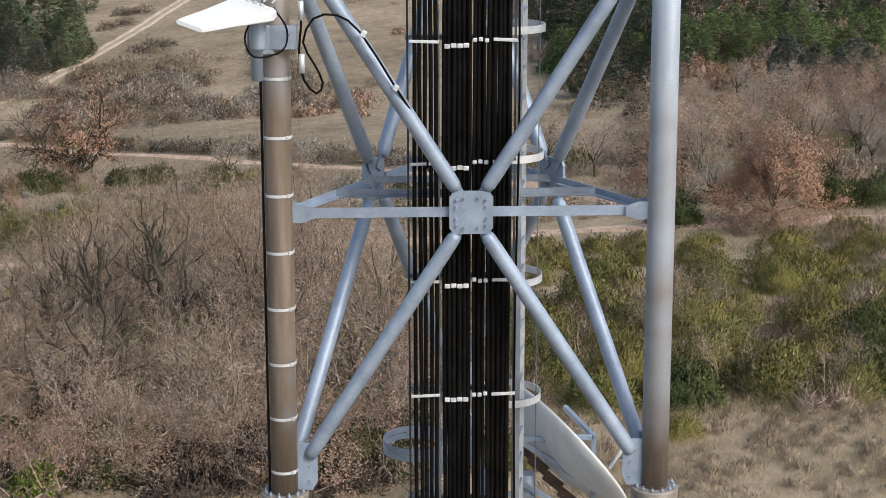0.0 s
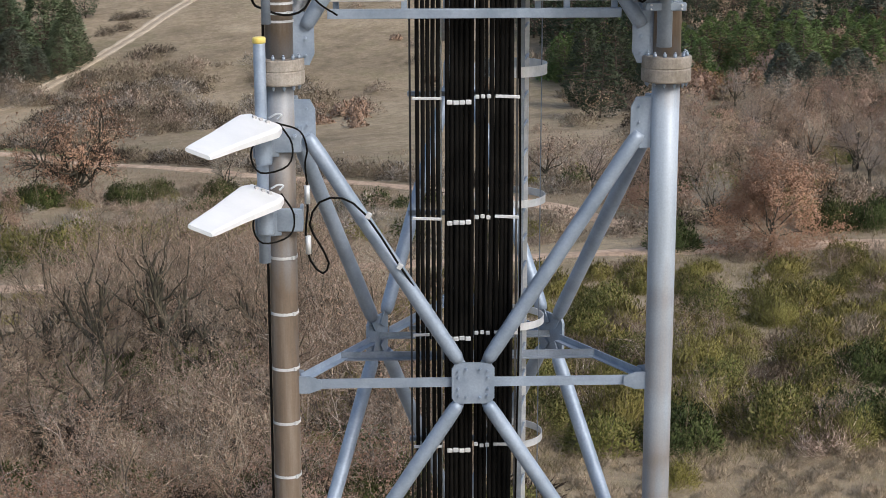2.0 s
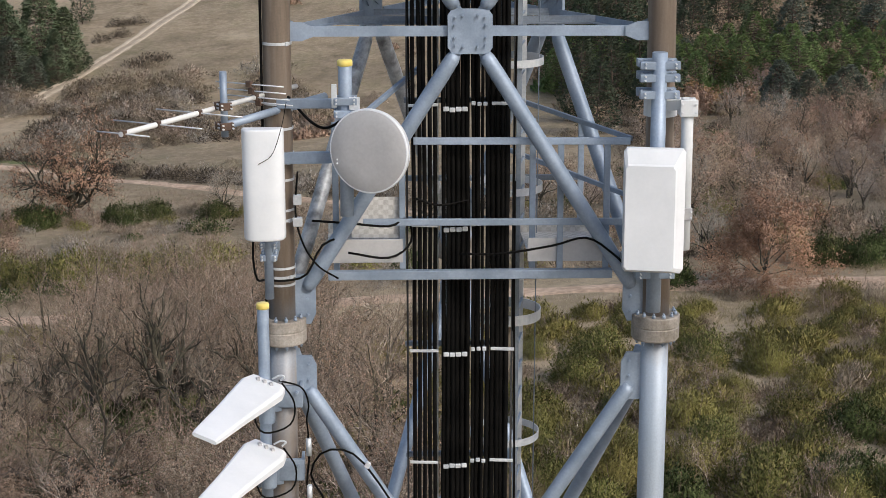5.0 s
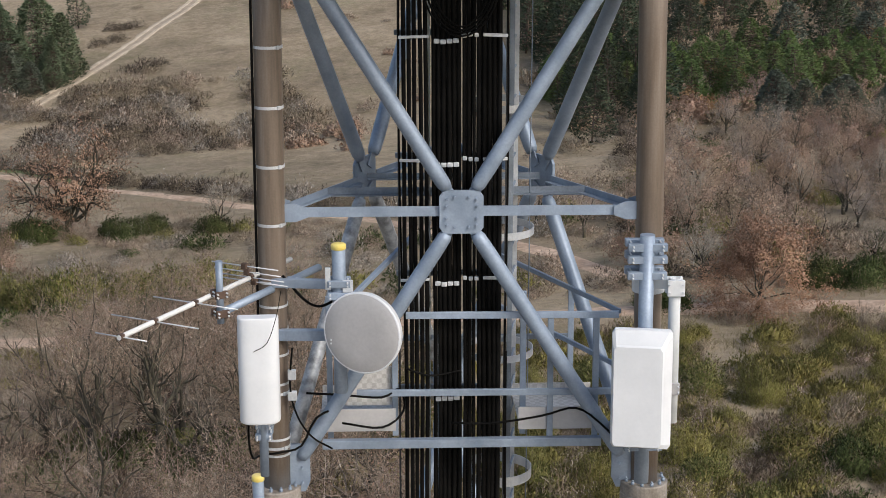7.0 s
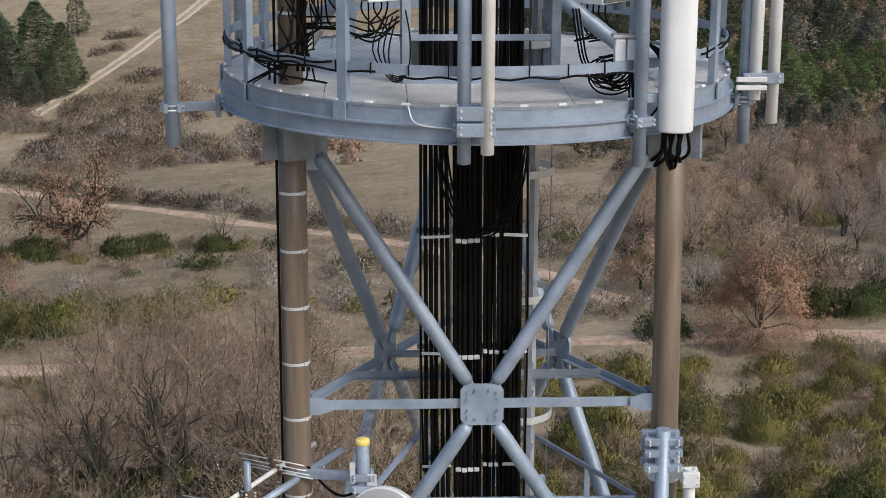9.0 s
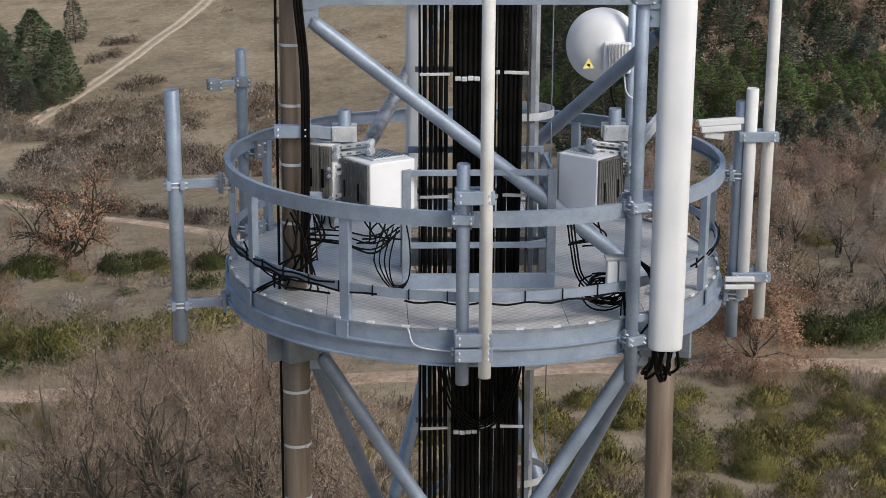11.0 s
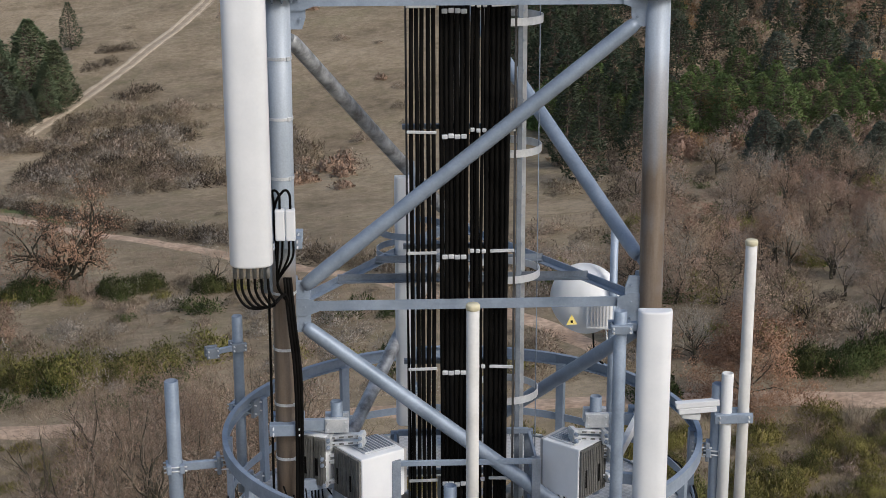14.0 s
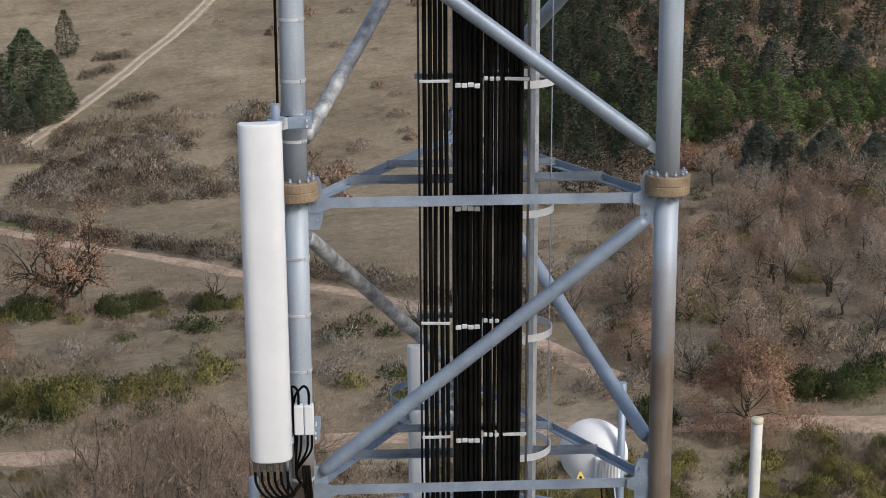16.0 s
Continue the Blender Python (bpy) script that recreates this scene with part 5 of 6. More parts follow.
for o in (-0.05, 0.05):
    part("case", Geo().box((-1.765 + o, 14.62, 37.99), (0.09, 0.1, 0.3), None, 0.012), WHITE, ta)
    cable([(-1.765 + o, 14.62, 38.12), (-1.77 + o, 14.62, 38.28), (-1.83 + o, 14.66, 38.3), (-1.87, 14.7, 38.1), (-1.86, 14.72, 37.5)], 0.013, ta)
    for q in (-0.02, 0.02):
        cable([(-1.765 + o + q, 14.62, 37.85), (-1.78 + o + q, 14.64, 37.65), (-1.86, 14.7, 37.4), (-1.80, 14.8, 37.2)], 0.012, ta)

# white panel behind the cables
rear = thing("sector_antenna", (-0.6, 17.0, 35.0), "narrow white sector panel antenna behind the tower", "antenna", "sector panels")
part("radome", radome((-0.595, 17.02, 36.46), 0.19, 0.12, 2.86, 0, power=3), WHITE, rear)
part("mount_pole", Geo().tube((-0.5, 17.2, 34.3), (-0.5, 17.2, 38.0), 0.04), GALV, rear)
for z in (35.4, 37.6):
    clamp(rear, (-0.52, 17.1, z), 0.16, 0.2, 0.08)

# dish with its back to the camera
rd = thing("dish_antenna", (1.5, 17.65, 36.2), "white dish seen from behind with a ribbed radio box", "antenna", "dishes")
rn = Vector((0.30, 0.92, -0.10)).normalized()
rc = Vector((1.53, 17.72, 36.23))
part("reflector", Geo().lathe(rc, rn, [(0, -0.20), (0.13, -0.195), (0.26, -0.15), (0.36, -0.06), (0.40, 0.02), (0.415, 0.025), (0.415, 0.06), (0.4, 0.065), (0.2, 0.09), (0, 0.1)], 44), WHITE_CLEAN, rd)
fm = pose(0, 0, 0, 0, 0, -12).to_3x3()
odu = part("radio_box", Geo().box(rc + Vector((0.14, -0.26, -0.1)), (0.3, 0.12, 0.34), fm, 0.02), WHITE_CLEAN, rd, "white ribbed radio box")
for k in range(7):
    part("fin", Geo().box(rc + Vector((0.04 + 0.034 * k, -0.33, -0.08)), (0.008, 0.03, 0.28), fm), GREY_SKIN, odu)
part("bracket", Geo().box(rc + Vector((0.3, -0.12, -0.12)), (0.18, 0.16, 0.16), None, 0.01), GALV, rd)
sgn = part("warning_sign", Geo().prism([(-0.065, -0.05), (0.065, -0.05), (0, 0.065)], (1.35, 17.46, 36.06), (1, 0.1, 0), (0, 0.25, 1), 0.006), YELLOW, rd, "yellow triangular warning sign")
part("sign_mark", Geo().box((1.35, 17.452, 36.045), (0.028, 0.004, 0.032), None).box((1.335, 17.452, 36.02), (0.022, 0.004, 0.016), None).box((1.365, 17.452, 36.02), (0.022, 0.004, 0.016), None), BLACK, sgn)
part("mount_pole", Geo().tube((1.83, 17.5, 34.3), (1.83, 17.5, 37.2), 0.045), GALV, rd)
cable([(1.6, 17.45, 35.9), (1.62, 17.45, 35.7), (1.66, 17.4, 35.6), (1.72, 17.4, 35.55)], 0.012, rd)
cable([(1.75, 17.45, 35.95), (1.78, 17.42, 35.75), (1.9, 17.42, 35.65)], 0.01, rd, WHITE_OLD)


# ---- plants ----
def grow(rng, start, heading, length, radius, depth, spread, kids, limbs, twigs, bend=0.25, up=0.15, shrink=0.68, slim=0.42):
    """Adds bent limbs [(points, radii)] and fine twigs [(p, q, r)] from start on."""
    p, d = Vector(start), Vector(heading).normalized()
    pts, n = [p.copy()], 4
    for i in range(n):
        d = (d + Vector((rng.uniform(-bend, bend), rng.uniform(-bend, bend), rng.uniform(-bend, bend) + up * 0.4))).normalized()
        p = p + d * (length / n)
        pts.append(p.copy())
    radii = [radius * (1 - 0.78 * i / n) for i in range(n + 1)]
    limbs.append((pts, radii))
    if depth == 0:
        return
    count = kids[0] if depth > 1 else kids[1]
    for k in range(count):
        f = rng.uniform(0.3, 1.0)
        i = min(n - 1, int(f * n))
        q = pts[i].lerp(pts[i + 1], f * n - i)
        dd = (pts[i + 1] - pts[i]).normalized()
        side = dd.orthogonal().normalized()
        side.rotate(Matrix.Rotation(rng.uniform(0, 6.283), 3, dd))
        h = (dd + side * spread * rng.uniform(0.6, 1.3) + Vector((0, 0, up))).normalized()
        if depth > 1:
            grow(rng, q, h, length * shrink * rng.uniform(0.7, 1.15), radius * slim * rng.uniform(0.8, 1.15), depth - 1, spread, kids, limbs, twigs, bend, up, shrink, slim)
        else:
            e = q + h * length * 0.75 * rng.uniform(0.5, 1.2)
            m = q.lerp(e, 0.5) + Vector((rng.uniform(-1, 1), rng.uniform(-1, 1), rng.uniform(-1, 1))) * length * 0.17
            twigs.append((q, m, max(0.0085, radius * 0.34)))
            twigs.append((m, e, max(0.007, radius * 0.26)))
            for _ in range(2):
                o = m.lerp(e, rng.uniform(0, 0.7))
                twigs.append((o, o + (h + Vector((rng.uniform(-1, 1), rng.uniform(-1, 1), rng.uniform(-0.6, 0.9)))).normalized() * length * rng.uniform(0.25, 0.55), max(0.006, radius * 0.2)))


def spikes(g, twigs):
    """Fine twigs as three-sided tapering spikes."""
    for p, q, r in twigs:
        d = (q - p).normalized()
        u = d.orthogonal().normalized() * r
        w = d.cross(u)
        b = len(g.v)
        g.v += [p + u, p - u * 0.5 + w * 0.87, p - u * 0.5 - w * 0.87, q]
        for t in ((0, 1, 3), (1, 2, 3), (2, 0, 3)):
            g.face(tuple(b + i for i in t))


def leaf(g, rng, p, size, wide=0.42):
    """One folded leaf or leaf bunch."""
    u = Vector((rng.uniform(-1, 1), rng.uniform(-1, 1), rng.uniform(-1, 1))).normalized()
    w = u.orthogonal().normalized()
    w.rotate(Matrix.Rotation(rng.uniform(0, 6.28), 3, u))
    fold = u.cross(w) * size * 0.25
    b = len(g.v)
    g.v += [p, p + u * size * 0.5 + w * size * wide + fold, p + u * size, p + u * size * 0.5 - w * size * wide + fold]
    g.face((b, b + 1, b + 2))
    g.face((b, b + 2, b + 3))


SOFT = {}


def soften(me, centre, seed=0):
    """Foliage is lit as a rounded mass: normals lean outwards from the plant's heart."""
    co = np.empty(len(me.vertices) * 3)
    me.vertices.foreach_get("co", co)
    nrm = co.reshape(-1, 3) - np.array(centre)
    nrm /= np.maximum(np.linalg.norm(nrm, axis=1, keepdims=True), 1e-6)
    nrm += np.random.RandomState(seed).normal(0, 0.35, nrm.shape)
    nrm /= np.maximum(np.linalg.norm(nrm, axis=1, keepdims=True), 1e-6)
    me.normals_split_custom_set_from_vertices(nrm.tolist())
    SOFT[me.name] = nrm


def raw_mesh(name, g, mat, heart=None):
    if heart:
        v, f = np.array([tuple(q) for q in g.v]), np.array(g.f)
        a, b, c = v[f[:, 0]], v[f[:, 1]], v[f[:, 2]]
        turned = np.einsum("ij,ij->i", np.cross(b - a, c - a), (a + b + c) / 3 - np.array(heart)) < 0
        f[turned] = f[turned][:, ::-1]
        g.f = f.tolist()
    me = bpy.data.meshes.new(name)
    me.from_pydata(g.v, [], g.f)
    me.polygons.foreach_set("use_smooth", [True] * len(g.f) if heart else g.s)
    me.materials.append(mat)
    if heart:
        soften(me, heart)
    return me


def plant(name, label, category, group, pieces):
    ob = thing(name, (0, 0, -500), label, category, group)
    for pname, me in pieces:
        part(pname, me, None, ob)
    return ob


def oak(seed, height, width, label, leaves=0, leaf_mat=LEAF_RUST, leaf_size=0.1, kids=(5, 5), twig_mat=TWIG, bark=BARK, group="oaks", boughs=8, clear=0.22, stems=1, thick=0.024, stout=0.42, bend=0.6, slim=0.42, up=0.02):
    """Crooked oak: short trunk, boughs all round, branches, fine twigs and what leaves it keeps."""
    rng = random.Random(seed)
    limbs, twigs = [], []
    for s in range(stems):
        off = Vector((rng.uniform(-1, 1), rng.uniform(-1, 1), 0)) * width * 0.12 * (stems > 1)
        lean = Vector((rng.uniform(-0.2, 0.2), rng.uniform(-0.2, 0.2), 1)) + off * 0.25
        r0 = thick * height / math.sqrt(stems)
        foot, top = off + Vector((0, 0, -0.25)), off + lean * height * clear
        mid = foot.lerp(top, 0.5) + Vector((rng.uniform(-0.1, 0.1), rng.uniform(-0.1, 0.1), 0))
        limbs.append(([foot, mid, top], [r0 * 1.25, r0, r0 * 0.85]))
        n = max(3, boughs // stems)
        for k in range(n):
            az = 2 * math.pi * (k + rng.uniform(-0.35, 0.35)) / n + s
            el = radians(rng.uniform(18, 62) if k else 82)
            reach = math.hypot(width * 0.5 * math.cos(el), height * (1 - clear) * math.sin(el)) * rng.uniform(0.55, 0.72)
            d = Vector((math.cos(az) * math.cos(el), math.sin(az) * math.cos(el), math.sin(el)))
            grow(rng, mid.lerp(top, rng.uniform(0.3, 1.0)), d, reach, r0 * stout * rng.uniform(0.8, 1.2), 2, 0.9, kids, limbs, twigs, bend, up, 0.55, slim)
    gw, gt, gl = Geo(), Geo(), Geo()
    for pts, radii in limbs:
        big = radii[0] > 0.032
        (gw if big else gt).line(pts if big else pts[::2], radii if big else radii[::2], 5 if big else 3, False)
    spikes(gt, twigs)
    ends = [t[1] for t in twigs]
    for _ in range(leaves):
        leaf(gl, rng, ends[int(len(ends) * rng.random())] + Vector((rng.gauss(0, 0.16), rng.gauss(0, 0.16), rng.gauss(0, 0.13))), leaf_size * rng.uniform(0.6, 1.4))
    pieces = [("trunk", raw_mesh("trunk", gw, bark)), ("crown", raw_mesh("crown", gt, twig_mat))]
    if leaves:
        pieces.append(("foliage", raw_mesh("foliage", gl, leaf_mat, (0, 0, height * 0.3))))
    return plant("oak_tree", label, "tree", group, pieces)


def conifer(seed, height, label, mat=NEEDLE, width=0.24, tufts=900, group="conifers", size=0.05, low=0.08, base=0.45, taper=0.6):
    rng = random.Random(seed)
    gw, gl = Geo(), Geo()
    gw.line([(0, 0, -0.3), (0.05, 0, height * 0.5), (0, 0, height * 0.95)], [height * 0.016, height * 0.011, 0.02], 5, False)
    for i in range(tufts):
        f = rng.random() ** 1.15
        z = height * (low + (1 - low) * f)
        body = (1 - f) ** taper * min(1, base + f * 2.2)
        a = rng.uniform(0, 6.283)
        lump = 1 + 0.55 * noise.noise((math.cos(a) * 1.6, math.sin(a) * 1.6, z * 0.55 + seed))
        rr = (height * width * body * lump + 0.1) * rng.uniform(0.45, 1.0) ** 0.5
        p = Vector((math.cos(a) * rr, math.sin(a) * rr, z - rr * 0.12))
        out = Vector((math.cos(a), math.sin(a), rng.uniform(-0.3, 0.7))).normalized()
        side = out.cross(Vector((0, 0, 1))).normalized()
        s = height * size * rng.uniform(0.6, 1.5)
        for _ in range(2):
            h = (out + side * rng.uniform(-0.9, 0.9) + Vector((0, 0, rng.uniform(-0.4, 0.7)))).normalized()
            w = h.orthogonal().normalized() * s * 0.28
            w.rotate(Matrix.Rotation(rng.uniform(0, 6.28), 3, h))
            b = len(gl.v)
            gl.v += [p - w, p + w, p + h * s * rng.uniform(1.0, 1.7)]
            gl.face((b, b + 1, b + 2))
        if i % 14 == 0:
            gw.line([(0, 0, z), p], [0.05, 0.015], 3, False)
    return plant("conifer", label, "tree", group, [("trunk", raw_mesh("trunk", gw, BARK_PINE)), ("crown", raw_mesh("crown", gl, mat, (0, 0, height * 0.2)))])


def shrub(seed, size, label, mat, blades=900, leafy=False, twig_mat=TWIG_BROWN, blade=0.1, thin=0.2, upright=0.6, group="shrubs", stems=4, tall=1.2, core=0.45):
    """Bush of several domes: stems inside, foliage sprays, leaves or bare sprigs outside."""
    rng = random.Random(seed)
    gw, gl = Geo(), Geo()
    lobes = []
    for k in range(7):
        a, d = k * 0.9 + rng.uniform(-0.3, 0.3), (0.0 if k == 0 else rng.uniform(0.35, 0.62)) * size
        c = Vector((math.cos(a) * d, math.sin(a) * d, 0))
        r = rng.uniform(0.36, 0.58) * size
        lobes.append((c, r, tall * rng.uniform(0.8, 1.25) * (1.25 - 0.6 * d / size)))
    for c, r, t in lobes:
        for _ in range(stems):
            d = Vector((rng.uniform(-0.8, 0.8), rng.uniform(-0.8, 0.8), 1)).normalized()
            gw.line([c * 0.5 + Vector((0, 0, -0.1)), c * 0.8 + d * r * 0.6, c + Vector((d.x * r, d.y * r, d.z * r * t * 1.05))], [0.016, 0.011, 0.003], 3, False)
    for _ in range(blades):
        c, r, t = rng.choice(lobes)
        d = Vector((rng.gauss(0, 1), rng.gauss(0, 1), rng.gauss(0.45, 0.8))).normalized()
        d.z = abs(d.z)
        bulge = 1 + 0.5 * noise.noise(d * 2.2 + c * 1.7 + Vector((seed, 0, 0)))
        f = rng.uniform(core, 1.0) ** 0.6 * bulge
        p = c + Vector((d.x * r * (1 - 0.2 * d.z), d.y * r * (1 - 0.2 * d.z), d.z * r * t)) * f
        p.z = max(p.z, 0.03)
        if leafy:
            leaf(gl, rng, p, blade * rng.uniform(0.6, 1.5), 0.28)
            continue
        h = (d * (1 - upright) + Vector((rng.uniform(-0.7, 0.7), rng.uniform(-0.7, 0.7), upright))).normalized()
        s = blade * rng.uniform(0.6, 1.5)
        w = h.orthogonal().normalized() * s * thin
        w.rotate(Matrix.Rotation(rng.uniform(0, 6.28), 3, h))
        b = len(gl.v)
        gl.v += [p - w, p + w, p + h * s]
        gl.face((b, b + 1, b + 2))
    return plant("shrub", label, "shrub", group, [("stem", raw_mesh("stem", gw, twig_mat)), ("foliage", raw_mesh("foliage", gl, mat, (0, 0, -0.15 * size)))])


def stance(rng, x, y, lo, hi, sink=0.05):
    s = rng.uniform(lo, hi)
    return pose(x, y, ground_z(x, y) - sink, rng.uniform(-5, 5), rng.uniform(-5, 5), rng.uniform(0, 360)), Vector((s, s, s * rng.uniform(0.88, 1.12)))


def put(kind, rng, x, y, lo=0.8, hi=1.2):
    m, s = stance(rng, x, y, lo, hi)
    c = copy_thing(rng.choice(kind), m)
    c.scale = s
    return c


def spots(rng, count, x0, x1, y0, y1, gap, ok=None):
    done, tries = [], 0
    while len(done) < count and tries < count * 40:
        tries += 1
        x, y = rng.uniform(x0, x1), rng.uniform(y0, y1)
        if (ok and not ok(x, y)) or any((x - a) ** 2 + (y - b) ** 2 < gap * gap for a, b in done):
            continue
        done.append((x, y))
    return done


def spread(kind, rng, count, x0, x1, y0, y1, gap, lo=0.8, hi=1.2, ok=None):
    for x, y in spots(rng, count, x0, x1, y0, y1, gap, ok):
        put(kind, rng, x, y, lo, hi)


def mass(name, label, category, rng, kinds, places):
    """Many far plants that nobody could count, as one object: places [(kind list, x, y, lo, hi)]."""
    vs, ns, ls, st, mi, mats, nv, nl = [], [], [], [], [], [], 0, 0
    for kind, x, y, lo, hi in places:
        m, s = stance(rng, x, y, lo, hi)
        m = np.array(m @ Matrix.Diagonal((*s, 1)))
        for o in rng.choice(kind).children:
            me = o.data
            co = np.empty(len(me.vertices) * 3)
            me.vertices.foreach_get("co", co)
            flat = np.tile((0.0, 0.0, 1.0), (len(me.vertices), 1))
            ns.append(SOFT.get(me.name, flat) @ m[:3, :3].T)
            co = co.reshape(-1, 3) @ m[:3, :3].T + m[:3, 3]
            li = np.empty(len(me.loops), int)
            me.loops.foreach_get("vertex_index", li)
            a = np.empty(len(me.polygons), int)
            me.polygons.foreach_get("loop_start", a)
            if me.materials[0] not in mats:
                mats.append(me.materials[0])
            vs.append(co), ls.append(li + nv), st.append(a + nl)
            mi.append(np.full(len(a), mats.index(me.materials[0])))
            nv, nl = nv + len(co), nl + len(li)
    me = bpy.data.meshes.new(name)
    me.vertices.add(nv)
    me.vertices.foreach_set("co", np.concatenate(vs).ravel())
    me.loops.add(nl)
    me.loops.foreach_set("vertex_index", np.concatenate(ls))
    st = np.concatenate(st)
    me.polygons.add(len(st))
    me.polygons.foreach_set("loop_start", st)
    me.polygons.foreach_set("material_index", np.concatenate(mi))
    for mat in mats:
        me.materials.append(mat)
    me.update(calc_edges=True)
    me.polygons.foreach_set("use_smooth", [True] * len(st))
    nrm = np.concatenate(ns)
    nrm /= np.linalg.norm(nrm, axis=1, keepdims=True)
    me.normals_split_custom_set_from_vertices(nrm.tolist())
    return tagged(new(name, me), label, category, kind="stuff")


def off_tracks(x, y, w=2.6):
    for line in (TRACK, PATH_TWO, FIELD_TRACK):
        for (xa, ya), (xb, yb) in zip(line, line[1:]):
            dx, dy = xb - xa, yb - ya
            t = max(0, min(1, ((x - xa) * dx + (y - ya) * dy) / (dx * dx + dy * dy)))
            if (x - xa - t * dx) ** 2 + (y - ya - t * dy) ** 2 < w * w:
                return False
    return True


FINE = dict(group="thicket oaks", bend=0.34, slim=0.29, up=0.12)
BARE = [oak(11, 6.0, 6.2, "bare grey-brown oak with a haze of fine twigs", leaves=160, leaf_size=0.07, kids=(5, 6), bark=BARK_TAN, boughs=8, **FINE),
        oak(12, 6.6, 6.4, "bare dull brown oak with fine upright twigs", kids=(5, 6), twig_mat=TWIG_DULL, thick=0.026, boughs=7, clear=0.25, **FINE),
        oak(13, 5.2, 5.8, "bare oak bush of pale twigs holding few dry leaves", leaves=700, leaf_size=0.065, kids=(5, 6), stems=2, clear=0.12, bark=BARK_TAN, **FINE),
        oak(14, 4.8, 6.0, "low bare oak with pale spreading twigs", leaves=260, leaf_size=0.07, kids=(5, 6), stems=3, boughs=9, clear=0.1, thick=0.026, bark=BARK_TAN, **FINE),
        oak(15, 5.6, 6.0, "bare brown oak with dense reddish-brown twigs", leaves=420, leaf_size=0.07, kids=(5, 6), stems=2, boughs=8, clear=0.15, twig_mat=TWIG_BROWN, bark=BARK_TAN, **FINE)]
MOSSY = [oak(16, 7.6, 6.6, "bare oak with crooked dark mossy limbs", kids=(4, 4), twig_mat=TWIG_DULL, group="thicket oaks", thick=0.03, boughs=5, clear=0.3, stout=0.66, bend=0.5, slim=0.5, up=0.25),
         oak(17, 7.0, 6.4, "spreading bare oak with black mossy limbs", kids=(4, 4), twig_mat=TWIG_DULL, group="thicket oaks", thick=0.034, boughs=6, clear=0.22, stout=0.62, bend=0.55, slim=0.5, up=0.3)]
RUSTY_OAK = [oak(21, 4.4, 5.0, "low oak keeping its dry reddish leaves", leaves=1500, leaf_size=0.085, kids=(5, 4), stems=2, group="thicket oaks", clear=0.1, bark=BARK_TAN)]
BROWN = [oak(31, 6.8, 6.8, "oak with tan withered leaves", leaves=2600, leaf_mat=LEAF_TAN, leaf_size=0.12, kids=(5, 5), twig_mat=TWIG_BROWN, group="brown oaks", boughs=7),
         oak(32, 6.0, 6.4, "oak with rust-brown withered leaves", leaves=3600, leaf_mat=LEAF_RUST, leaf_size=0.12, kids=(5, 5), twig_mat=TWIG_BROWN, group="brown oaks", boughs=7),
         oak(33, 6.8, 5.6, "bare ashen oak standing among brown trees", leaves=60, leaf_mat=LEAF_TAN, leaf_size=0.15, kids=(7, 7), twig_mat=TWIG_GREY, group="brown oaks", boughs=8, clear=0.2, bend=0.4, slim=0.32, up=0.1),
         oak(34, 6.4, 6.0, "bare brown oak standing among brown trees", leaves=500, leaf_mat=LEAF_TAN, leaf_size=0.14, kids=(7, 7), twig_mat=TWIG_BROWN, group="brown oaks", boughs=8, clear=0.2, bend=0.4, slim=0.32, up=0.1)]
LONE = [oak(36, 5.9, 9.0, "broad lone oak with tan withered leaves by the track", leaves=20000, leaf_mat=LEAF_LONE, leaf_size=0.095, kids=(6, 6), twig_mat=TWIG_BROWN, group="brown oaks", boughs=13, clear=0.2, thick=0.028, stout=0.32, up=0.1)]
BIG_OAK = [oak(38, 10.4, 10.0, "broad oak with dark limbs and rusty leaves", leaves=6500, leaf_mat=LEAF_LONE, leaf_size=0.15, kids=(5, 6), twig_mat=BARK_DARK, group="brown oaks", boughs=11, clear=0.16, thick=0.036, stout=0.6, slim=0.48, bend=0.5, up=0.14)]
HILL = [oak(43, 6.0, 5.6, "small far oak with tan withered leaves", leaves=650, leaf_mat=LEAF_TAN, leaf_size=0.24, kids=(3, 3), twig_mat=TWIG_BROWN, group="brown oaks", boughs=6), oak(44, 6.2, 5.4, "small far bare ashen oak", leaves=150, leaf_mat=LEAF_TAN, leaf_size=0.2, kids=(4, 4), twig_mat=TWIG_GREY, group="brown oaks", boughs=6)]
ORANGE = [oak(41, 5.5, 5.2, "small oak in dull orange autumn leaf", leaves=900, leaf_mat=LEAF_ORANGE, leaf_size=0.24, kids=(3, 3), twig_mat=TWIG_BROWN, group="brown oaks", boughs=6),
          oak(42, 5.5, 5.2, "small oak in dull brown autumn leaf", leaves=900, leaf_mat=LEAF_RUST, leaf_size=0.24, kids=(3, 3), twig_mat=TWIG_BROWN, group="brown oaks", boughs=6)]
PINE = [conifer(51, 9, "dark green conifer of the far wood", NEEDLE, 0.30, 1200, size=0.028), conifer(52, 8, "dark spreading pine of the far wood", NEEDLE, 0.40, 1200, size=0.03), conifer(53, 7, "bluish-grey pine of the far wood", NEEDLE_BLUE, 0.44, 1500, size=0.032), conifer(54, 7, "mid-green pine of the far wood", NEEDLE_MID, 0.44, 1700, size=0.028)]
BIG_PINE = [conifer(55, 14, "tall broad dark green conifer by the field track", NEEDLE_LIT, 0.46, 7600, size=0.02, low=0.0, base=0.8, taper=0.62), conifer(56, 8, "bushy bluish conifer by the field track", NEEDLE_BLUE, 0.5, 3600, size=0.03, low=0.0, base=0.8), conifer(57, 13, "tall layered conifer by the field track", NEEDLE_LIT, 0.4, 6000, size=0.022, low=0.0, base=0.7, taper=0.7)]
